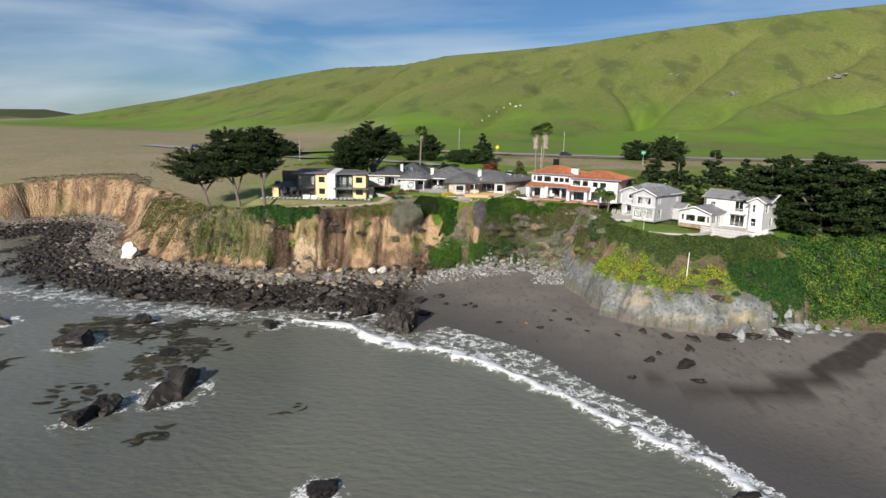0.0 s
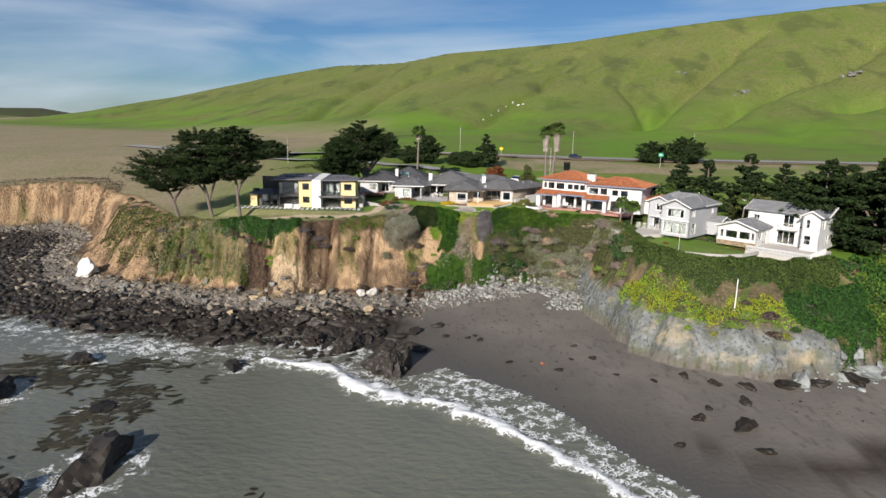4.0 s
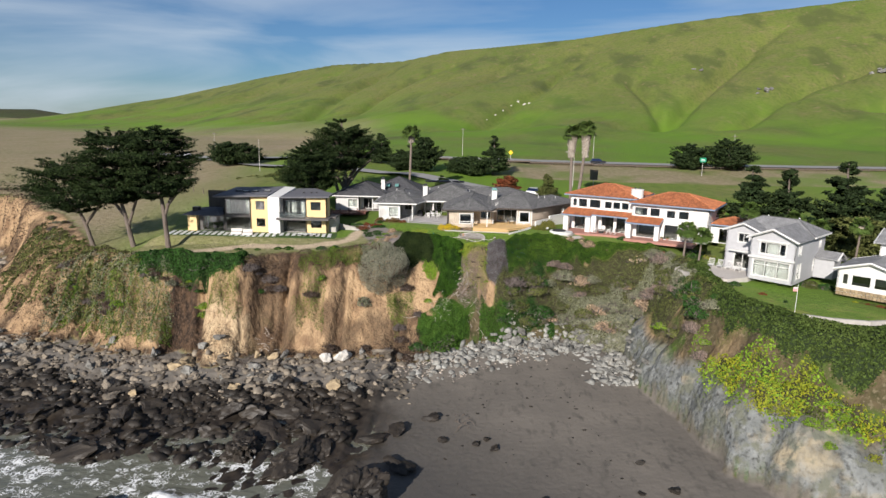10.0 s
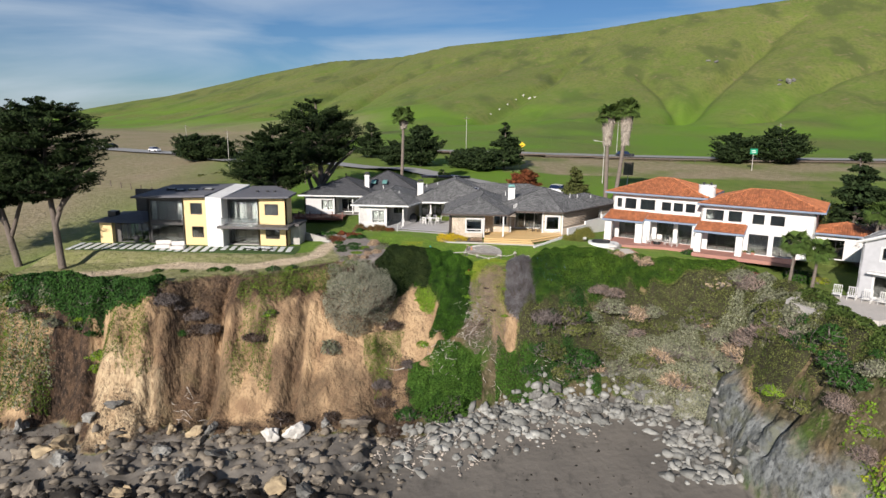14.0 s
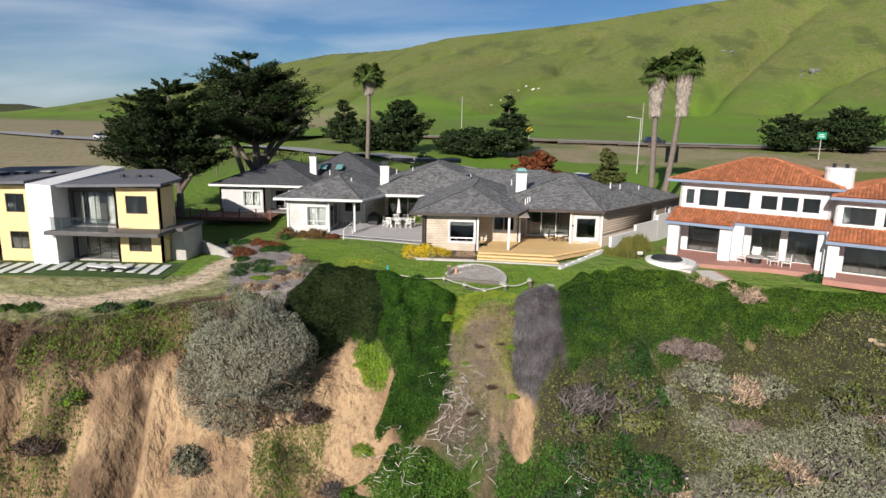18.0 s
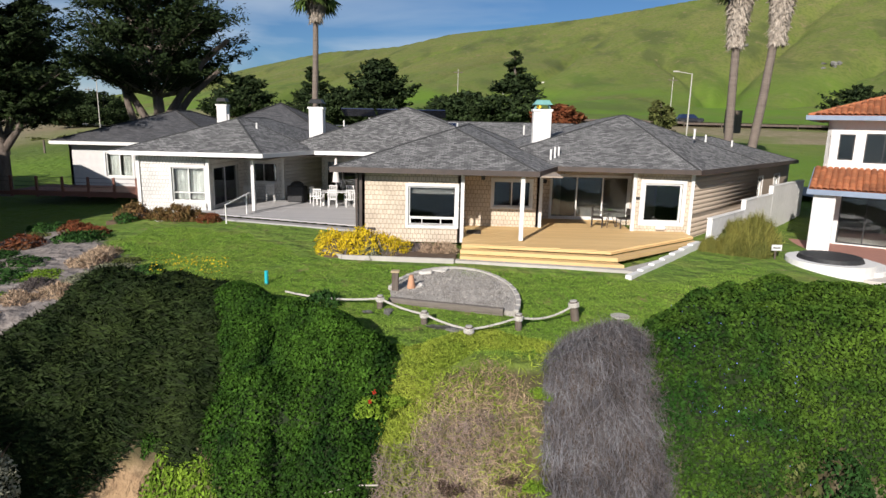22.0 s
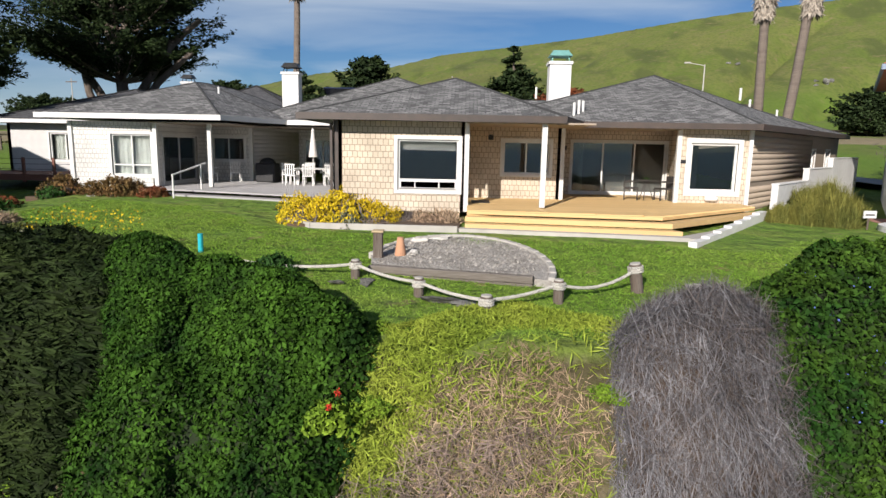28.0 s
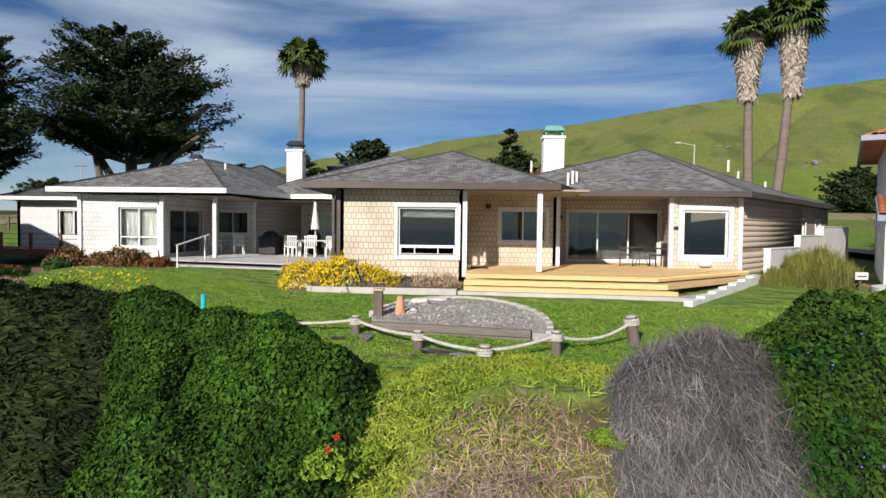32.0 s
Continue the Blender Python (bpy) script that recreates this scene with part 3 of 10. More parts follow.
m_path = road_mask(px, py, [(-48, 6.5), (-40, 7), (-33, 10.2), (-25, 9.2), (-18, 12.5), (-17.5, 17)], 1.1) * (mu > 0.9)
for nm, arr in (("bare", m_bare), ("sand", m_sand), ("lawn", m_lawn), ("dry", m_dry), ("rock", m_rock), ("path", m_path), ("rise", mu), ("slide", m_slide), ("runnel", m_runnel), ("cream", m_cream), ("shelf", m_shelf), ("mulch", m_mulch)):
    at = ground_me.attributes.new(nm, "FLOAT", "POINT")
    at.data.foreach_set("value", np.asarray(arr, np.float32))


def ground_material():
    m = bpy.data.materials.new("ground_cover")
    m.use_nodes = True
    n, l = m.node_tree.nodes, m.node_tree.links
    b = n["Principled BSDF"]
    b.inputs["Specular IOR Level"].default_value = 0.25
    tc = n.new("ShaderNodeTexCoord")

    def noise_fac(scale, lo=0.35, hi=0.65, detail=7, stretch=None):
        t = n.new("ShaderNodeTexNoise")
        t.inputs["Scale"].default_value, t.inputs["Detail"].default_value = scale, detail
        src = tc.outputs["Object"]
        if stretch:
            mp = n.new("ShaderNodeMapping")
            mp.inputs["Scale"].default_value = stretch
            l.new(src, mp.inputs["Vector"])
            src = mp.outputs["Vector"]
        l.new(src, t.inputs["Vector"])
        r = n.new("ShaderNodeMapRange")
        r.inputs["From Min"].default_value, r.inputs["From Max"].default_value = lo, hi
        l.new(t.outputs["Fac"], r.inputs["Value"])
        return r.outputs["Result"]

    def mixed(fac, a, bb):
        x = n.new("ShaderNodeMix")
        x.data_type = "RGBA"
        for k, v in (("A", a), ("B", bb)):
            if isinstance(v, tuple):
                x.inputs[k].default_value = (*v, 1)
            else:
                l.new(v, x.inputs[k])
        l.new(fac, x.inputs["Factor"])
        return x.outputs["Result"]

    def attr(name):
        a = n.new("ShaderNodeAttribute")
        a.attribute_name = name
        return a.outputs["Fac"]

    g = mixed(noise_fac(0.012, 0.3, 0.7), (0.104, 0.146, 0.024), (0.155, 0.166, 0.044))
    g = mixed(noise_fac(0.09, 0.42, 0.72), g, (0.15, 0.15, 0.05))
    g = mixed(noise_fac(0.035, 0.52, 0.62, stretch=(1, 0.35, 1)), g, (0.082, 0.098, 0.028))
    g = mixed(noise_fac(0.45, 0.45, 0.75), g, (0.070, 0.096, 0.019))
    g = mixed(noise_fac(0.16, 0.60, 0.70, 9), g, (0.17, 0.15, 0.065))
    geo, sep = n.new("ShaderNodeNewGeometry"), n.new("ShaderNodeSeparateXYZ")
    l.new(geo.outputs["Position"], sep.inputs["Vector"])
    low = n.new("ShaderNodeMapRange")
    low.inputs["From Min"].default_value, low.inputs["From Max"].default_value = 48, 12
    l.new(sep.outputs["Z"], low.inputs["Value"])
    lm = n.new("ShaderNodeMath")
    lm.operation = "MULTIPLY"
    l.new(low.outputs["Result"], lm.inputs[0])
    l.new(noise_fac(0.02, 0.35, 0.6), lm.inputs[1])
    g = mixed(lm.outputs["Value"], g, (0.108, 0.198, 0.016))
    dry = mixed(noise_fac(0.05), (0.24, 0.19, 0.115), (0.175, 0.165, 0.072))
    dry = mixed(noise_fac(0.9, 0.4, 0.7), dry, (0.30, 0.245, 0.155))
    c = mixed(attr("dry"), g, dry)
    lawn = mixed(noise_fac(0.5), (0.10, 0.195, 0.019), (0.155, 0.24, 0.031))
    lawn = mixed(noise_fac(9.0, 0.4, 0.7), lawn, (0.05, 0.105, 0.013))
    lawn = mixed(noise_fac(0.35, 0.54, 0.72), lawn, (0.21, 0.225, 0.055))
    lawn = mixed(noise_fac(28.0, 0.45, 0.7), lawn, (0.17, 0.225, 0.045))
    lawn = mixed(noise_fac(1.7, 0.60, 0.72), lawn, (0.19, 0.165, 0.07))
    c = mixed(attr("lawn"), c, lawn)
    soil = mixed(noise_fac(0.6, stretch=(1, 1, 0.5)), (0.42, 0.29, 0.165), (0.31, 0.205, 0.115))
    soil = mixed(noise_fac(0.33, 0.52, 0.64, stretch=(1, 1, 0.45)), soil, (0.20, 0.125, 0.072))
    soil = mixed(attr("cream"), soil, mixed(noise_fac(1.1, 0.4, 0.7), (0.50, 0.38, 0.235), (0.36, 0.255, 0.15)))
    soil = mixed(noise_fac(2.2, 0.50, 0.72, 9, stretch=(2.2, 2.2, 0.5)), soil, (0.215, 0.138, 0.08))
    rill, rmap, rr_ = n.new("ShaderNodeTexNoise"), n.new("ShaderNodeMapping"), n.new("ShaderNodeMapRange")
    rill.noise_type = "RIDGED_MULTIFRACTAL"
    rill.inputs["Scale"].default_value, rill.inputs["Detail"].default_value, rill.inputs["Distortion"].default_value = 0.8, 6, 0.3
    rmap.inputs["Scale"].default_value = (1.6, 1.6, 0.35)
    l.new(tc.outputs["Object"], rmap.inputs["Vector"])
    l.new(rmap.outputs["Vector"], rill.inputs["Vector"])
    rr_.inputs["From Min"].default_value, rr_.inputs["From Max"].default_value, rr_.inputs["To Max"].default_value = 1.0, 1.6, 0.8
    l.new(rill.outputs["Fac"], rr_.inputs["Value"])
    soil = mixed(rr_.outputs["Result"], soil, (0.13, 0.08, 0.046))
    slide = mixed(noise_fac(1.3, 0.4, 0.62, 8, stretch=(1.5, 1.5, 0.5)), (0.026, 0.018, 0.013), (0.085, 0.052, 0.031))
    slide = mixed(noise_fac(4.0, 0.55, 0.7, 7, stretch=(1.6, 1.6, 0.5)), slide, (0.14, 0.09, 0.058))
    soil = mixed(attr("slide"), soil, slide)
    scrub = mixed(noise_fac(0.8), (0.055, 0.05, 0.022), (0.105, 0.08, 0.045))
    scrub = mixed(noise_fac(0.3, 0.5, 0.6), scrub, (0.055, 0.085, 0.016))
    scrub = mixed(noise_fac(3.0, 0.55, 0.65), scrub, (0.14, 0.115, 0.07))
    rise = attr("rise")
    band = n.new("ShaderNodeMapRange")
    band.inputs["From Min"].default_value, band.inputs["From Max"].default_value = 0.999, 0.985
    l.new(rise, band.inputs["Value"])
    c = mixed(band.outputs["Result"], c, scrub)
    c = mixed(attr("bare"), c, soil)
    rock = mixed(noise_fac(0.5), (0.225, 0.235, 0.228), (0.10, 0.106, 0.10))
    rock = mixed(noise_fac(2.2, 0.5, 0.7), rock, (0.055, 0.056, 0.053))
    rock = mixed(noise_fac(0.22, 0.54, 0.68), rock, (0.32, 0.27, 0.18))
    vein, vm, vr = n.new("ShaderNodeTexNoise"), n.new("ShaderNodeMapping"), n.new("ShaderNodeMapRange")
    vein.noise_type = "RIDGED_MULTIFRACTAL"
    vein.inputs["Scale"].default_value, vein.inputs["Detail"].default_value = 0.42, 7
    vein.inputs["Distortion"].default_value = 0.4
    vm.inputs["Rotation"].default_value, vm.inputs["Scale"].default_value = (0.5, 0.3, 0.5), (1.0, 1.0, 1.9)
    l.new(tc.outputs["Object"], vm.inputs["Vector"])
    l.new(vm.outputs["Vector"], vein.inputs["Vector"])
    vr.inputs["From Min"].default_value, vr.inputs["From Max"].default_value = 1.05, 1.5
    l.new(vein.outputs["Fac"], vr.inputs["Value"])
    rock = mixed(vr.outputs["Result"], rock, (0.06, 0.06, 0.055))
    rock = mixed(noise_fac(0.7, 0.5, 0.62), rock, (0.13, 0.135, 0.105))
    c = mixed(attr("rock"), c, rock)
    sand = mixed(noise_fac(0.12), (0.135, 0.121, 0.104), (0.18, 0.160, 0.135))
    sand = mixed(noise_fac(1.2, 0.55, 0.8, stretch=(1, 0.4, 1)), sand, (0.075, 0.069, 0.06))
    # darker, wetter sand near the sea
    wet = n.new("ShaderNodeMapRange")
    wet.inputs["From Min"].default_value, wet.inputs["From Max"].default_value = -14.75, -15.25
    l.new(sep.outputs["Z"], wet.inputs["Value"])
    sandw = mixed(wet.outputs["Result"], sand, (0.082, 0.075, 0.066))
    sandw = mixed(attr("runnel"), sandw, mixed(noise_fac(0.6, stretch=(1, 0.5, 1)), (0.040, 0.032, 0.025), (0.062, 0.05, 0.04)))
    c = mixed(attr("sand"), c, sandw)
    c = mixed(attr("shelf"), c, mixed(noise_fac(0.9), (0.018, 0.014, 0.011), (0.045, 0.036, 0.027)))
    c = mixed(attr("mulch"), c, mixed(noise_fac(5.0), (0.17, 0.145, 0.13), (0.26, 0.23, 0.21)))
    c = mixed(attr("path"), c, mixed(noise_fac(1.2), (0.50, 0.40, 0.28), (0.42, 0.33, 0.23)))
    l.new(c, b.inputs["Base Color"])
    rr = n.new("ShaderNodeMath")
    rr.operation = "MULTIPLY"
    l.new(wet.outputs["Result"], rr.inputs[0])
    l.new(attr("sand"), rr.inputs[1])
    rm = n.new("ShaderNodeMapRange")
    rm.inputs["To Min"].default_value, rm.inputs["To Max"].default_value = 0.95, 0.32
    l.new(rr.outputs["Value"], rm.inputs["Value"])
    l.new(rm.outputs["Result"], b.inputs["Roughness"])
    t1, bp = n.new("ShaderNodeTexNoise"), n.new("ShaderNodeBump")
    t1.inputs["Scale"].default_value, t1.inputs["Detail"].default_value = 1.6, 10
    l.new(tc.outputs["Object"], t1.inputs["Vector"])
    bp.inputs["Distance"].default_value = 0.35
    ms, t2, hs = n.new("ShaderNodeMapping"), n.new("ShaderNodeTexNoise"), n.new("ShaderNodeMath")
    ms.inputs["Scale"].default_value = (1.5, 1.5, 0.5)
    t2.inputs["Scale"].default_value, t2.inputs["Detail"].default_value = 1.5, 9
    l.new(tc.outputs["Object"], ms.inputs["Vector"])
    l.new(ms.outputs["Vector"], t2.inputs["Vector"])
    hs.operation = "MULTIPLY_ADD"
    l.new(t2.outputs["Fac"], hs.inputs[0])
    l.new(attr("bare"), hs.inputs[1])
    hr = n.new("ShaderNodeMath")
    hr.operation = "MULTIPLY_ADD"
    rk = n.new("ShaderNodeMath")
    rk.operation = "MULTIPLY"
    rk.inputs[1].default_value = -0.7
    l.new(attr("rock"), rk.inputs[0])
    l.new(vein.outputs["Fac"], hr.inputs[0])
    l.new(rk.outputs["Value"], hr.inputs[1])
    l.new(t1.outputs["Fac"], hr.inputs[2])
    l.new(hr.outputs["Value"], hs.inputs[2])
    l.new(hs.outputs["Value"], bp.inputs["Height"])
    st = n.new("ShaderNodeMath")
    st.operation = "MULTIPLY_ADD"
    st.inputs[1].default_value, st.inputs[2].default_value = -0.75, 1.0
    l.new(attr("sand"), st.inputs[0])
    l.new(st.outputs["Value"], bp.inputs["Strength"])
    l.new(bp.outputs["Normal"], b.inputs["Normal"])
    return m


ground = part("ground", ground_me, ground_material(), None, "", "structure")
tagged(ground, "green hillside, tan sea bluff and dark sandy beach", "ground")


# ---- sea ----
def sea_material():
    m = bpy.data.materials.new("sea_water")
    m.use_nodes = True
    n, l = m.node_tree.nodes, m.node_tree.links
    b = n["Principled BSDF"]
    b.inputs["Roughness"].default_value = 0.12
    b.inputs["IOR"].default_value = 1.33
    tc = n.new("ShaderNodeTexCoord")

    def tex(scale, detail=6, stretch=(1, 1, 1), rot=0.0):
        mp, t = n.new("ShaderNodeMapping"), n.new("ShaderNodeTexNoise")
        mp.inputs["Scale"].default_value, mp.inputs["Rotation"].default_value = stretch, (0, 0, rot)
        l.new(tc.outputs["Object"], mp.inputs["Vector"])
        l.new(mp.outputs["Vector"], t.inputs["Vector"])
        t.inputs["Scale"].default_value, t.inputs["Detail"].default_value = scale, detail
        return t.outputs["Fac"]

    def ramp(v, lo, hi):
        r = n.new("ShaderNodeMapRange")
        r.inputs["From Min"].default_value, r.inputs["From Max"].default_value = lo, hi
        l.new(v, r.inputs["Value"])
        return r.outputs["Result"]

    def mixed(fac, a, bb):
        x = n.new("ShaderNodeMix")
        x.data_type = "RGBA"
        for k, v in (("A", a), ("B", bb)):
            if isinstance(v, tuple):
                x.inputs[k].default_value = (*v, 1)
            else:
                l.new(v, x.inputs[k])
        l.new(fac, x.inputs["Factor"])
        return x.outputs["Result"]

    c = mixed(ramp(tex(0.03), 0.35, 0.65), (0.138, 0.140, 0.108), (0.106, 0.110, 0.088))
    far = n.new("ShaderNodeAttribute")
    far.attribute_name = "deep"
    c = mixed(far.outputs["Fac"], c, (0.02, 0.045, 0.075))
    fo = n.new("ShaderNodeAttribute")
    fo.attribute_name = "foam"
    web = n.new("ShaderNodeTexVoronoi")
    web.feature = "DISTANCE_TO_EDGE"
    mp = n.new("ShaderNodeMapping")
    mp.inputs["Scale"].default_value = (0.8, 1.0, 1)
    no = n.new("ShaderNodeTexNoise")
    no.inputs["Scale"].default_value = 1.3
    no.inputs["Detail"].default_value = 6
    wv = n.new("ShaderNodeVectorMath")
    wv.operation = "MULTIPLY_ADD"
    wv.inputs[1].default_value = (2.2, 2.2, 0)
    l.new(tc.outputs["Object"], no.inputs["Vector"])
    l.new(no.outputs["Color"], wv.inputs[0])
    l.new(tc.outputs["Object"], wv.inputs[2])
    l.new(wv.outputs["Vector"], mp.inputs["Vector"])
    l.new(mp.outputs["Vector"], web.inputs["Vector"])
    web.inputs["Scale"].default_value = 2.1
    lace = ramp(web.outputs["Distance"], 0.22, 0.0)
    speck = ramp(tex(0.8, 10), 0.38, 0.58)
    sm = n.new("ShaderNodeMath")
    sm.operation = "MULTIPLY"
    l.new(lace, sm.inputs[0])
    l.new(speck, sm.inputs[1])
    # foam: solid where the mask is near one, lacy where it is lower
    a1 = n.new("ShaderNodeMath")
    a1.operation = "MULTIPLY_ADD"
    a1.inputs[1].default_value = 0.75
    l.new(sm.outputs["Value"], a1.inputs[0])
    l.new(fo.outputs["Fac"], a1.inputs[2])
    ff = ramp(a1.outputs["Value"], 0.70, 1.05)
    c = mixed(ff, c, (0.78, 0.79, 0.78))
    l.new(c, b.inputs["Base Color"])
    rg = n.new("ShaderNodeMapRange")
    rg.inputs["To Min"].default_value, rg.inputs["To Max"].default_value = 0.14, 0.8
    l.new(ff, rg.inputs["Value"])
    l.new(rg.outputs["Result"], b.inputs["Roughness"])
    bp = n.new("ShaderNodeBump")
    bp.inputs["Strength"].default_value, bp.inputs["Distance"].default_value = 0.5, 0.35
    l.new(tex(0.7, 8, (1, 1.8, 1), 0.6), bp.inputs["Height"])
    l.new(bp.outputs["Normal"], b.inputs["Normal"])
    return m


SX = spaced([(-4500, -600, 10), (-600, -110, 20), (-110, 45, 330), (45, 150, 16), (150, 4500, 10)])
SY = spaced([(-4500, -300, 10), (-300, -125, 16), (-125, -20, 230), (-20, 60, 12), (60, 4500, 12)])
sx, sy = [a.ravel() for a in np.meshgrid(SX, SY)]
WAVE = [(-26, -33), (-17, -36.5), (-10, -41), (-3, -45.5), (4, -51), (12, -58), (20, -66), (28, -76), (36, -90)]
EDGE = [(-6, -37), (-1, -34.5), (4, -38.5), (9, -42), (13, -47), (18, -55), (24, -64), (30, -76), (38, -92)]


def line_dist(X, Y, line):
    d, sgn = np.full(X.shape, 1e9), np.ones(X.shape)
    for (ax, ay), (bx, by) in zip(line, line[1:]):
        t = np.clip(((X - ax) * (bx - ax) + (Y - ay) * (by - ay)) / ((bx - ax) ** 2 + (by - ay) ** 2), 0, 1)
        e = np.hypot(X - ax - t * (bx - ax), Y - ay - t * (by - ay))
        cr = (bx - ax) * (Y - ay) - (by - ay) * (X - ax)
        sgn = np.where(e < d, np.sign(cr), sgn)
        d = np.minimum(d, e)
    return d, sgn


wob = (fbm(sx, sy, 9, 71) - 0.5) * 5
d_wave, s_wave = line_dist(sx + wob, sy + wob, WAVE)
d_edge, s_edge = line_dist(sx + wob * 0.7, sy - wob * 0.7, EDGE)
crest = np.exp(-((d_wave + 1.8 * (fbm(sx, sy, 2.5, 75) - 0.5)) / 1.05) ** 2)
between = ((s_wave > 0) & (s_edge < 0) & (sx > -12)) * 1.0
foam = np.maximum(crest * 1.1, (0.30 + 0.34 * fbm(sx, sy, 5, 77)) * between)
foam = np.maximum(foam, 0.85 * np.clip(1 - d_wave / 6, 0, 1) * (s_wave > 0))
foam = np.maximum(foam, 0.95 * np.exp(-(d_edge / 0.45) ** 2) * (sx > -7))
f_here = side_distance(sx, sy, FOOT)
surf = np.exp(-((f_here + 24 + 8 * (fbm(sx, sy, 12, 73) - 0.5)) / 5.5) ** 2) * (sx < -8) * (sx > -95)
foam = np.maximum(foam, surf * (0.15 + 0.66 * fbm(sx, sy, 4, 79)))
SEA_ROCKS = [(-34.2, -61.6, 4.3, 2.9), (-55.4, -46.2, 3.4, 1.8), (-41, -69.3, 1.9, 1.3), (-39.4, -66.0, 1.8, 1.5), (-40.9, -49.2, 1.6, 0.8), (-11.1, -81.1, 1.8, 0.7), (27.6, -80, 1.6, 0.7), (-51, -35.5, 2.0, 1.2), (-62, -63, 1.5, 0.7), (-30, -36, 1.7, 1.2), (-74, -38, 2.6, 1.3)]
for rx, ry, rr, rh in SEA_ROCKS:
    dd = np.hypot(sx - rx, sy - ry) - rr * 0.9
    foam = np.maximum(foam, np.exp(-(dd / 1.2) ** 2) * (0.3 + 0.6 * vnoise(sx, sy, 1.7, 83)))
near = (sx > -110) & (sx < 45) & (sy > -125) & (sy < -15)
foam = foam * near
deep = np.clip((sy - 100) / 400, 0, 1) + np.clip((-sy - 300) / 500, 0, 1) + np.clip((-sx - 200) / 300, 0, 1)
sz = SEA + near * (0.55 * crest * (0.6 + 0.8 * vnoise(sx, sy, 1.3, 87)) + 0.10 * (fbm(sx, sy, 5, 89) - 0.5))
# a thin sheet of wash runs up the sand
w_up = (sx + 6) * 0.76 + (sy + 38) * 0.65
film = near & (s_edge < 0) & (d_edge < 40) & (w_up > -2) & (sx > -9)
sz = np.where(film, np.maximum(sz, SEA + 0.032 * np.clip(w_up, 0, 14) + 0.05), sz)
sidx = np.arange(len(sx)).reshape(len(SY), len(SX))
squads = np.stack([sidx[:-1, :-1], sidx[:-1, 1:], sidx[1:, 1:], sidx[1:, :-1]], -1).reshape(-1, 4)
sea_me = mesh_np("water", np.stack([sx, sy, sz], 1), squads, None, True)
for nm, arr in (("foam", foam), ("deep", np.clip(deep, 0, 1))):
    at = sea_me.attributes.new(nm, "FLOAT", "POINT")
    at.data.foreach_set("value", np.asarray(arr, np.float32))
tagged(part("water", sea_me, sea_material(), None, "", "structure"), "grey-green sea with white breaking foam", "sea")


# ---- building helpers ----
def wall(parent, p0, p1, z0, z1, mat, openings=(), t=0.18, name="wall", uv=True):
    """An upright wall from p0 to p1 in plan (outside on the right hand of p0 to p1), cut by openings (u0, z0, u1, z1)."""
    p0, p1 = Vector((*p0, 0)), Vector((*p1, 0))
    d = p1 - p0
    L = d.length
    d.normalize()
    nrm = Vector((d.y, -d.x, 0))
    us = sorted({0.0, L, *[u for o in openings for u in (o[0], o[2])]})
    zs = sorted({z0, z1, *[z for o in openings for z in (o[1], o[3])]})
    bm = bmesh.new()
    for ua, ub in zip(us, us[1:]):
        for za, zb in zip(zs, zs[1:]):
            uc, zc = (ua + ub) / 2, (za + zb) / 2
            if any(o[0] < uc < o[2] and o[1] < zc < o[3] for o in openings):
                continue
            q = [p0 + d * u + Vector((0, 0, z)) - nrm * k for u, z, k in ((ua, za, 0), (ub, za, 0), (ub, zb, 0), (ua, zb, 0), (ua, za, t), (ub, za, t), (ub, zb, t), (ua, zb, t))]
            v = [bm.verts.new(c) for c in q]
            for f in ((0, 1, 2, 3), (5, 4, 7, 6), (4, 0, 3, 7), (1, 5, 6, 2), (3, 2, 6, 7), (4, 5, 1, 0)):
                bm.faces.new([v[i] for i in f])
    bmesh.ops.remove_doubles(bm, verts=bm.verts, dist=1e-4)
    bmesh.ops.recalc_face_normals(bm, faces=bm.faces)
    me = bpy.data.meshes.new(name)
    bm.to_mesh(me)
    bm.free()
    if uv:
        wall_uv(me)
    return part(name, me, mat, parent)


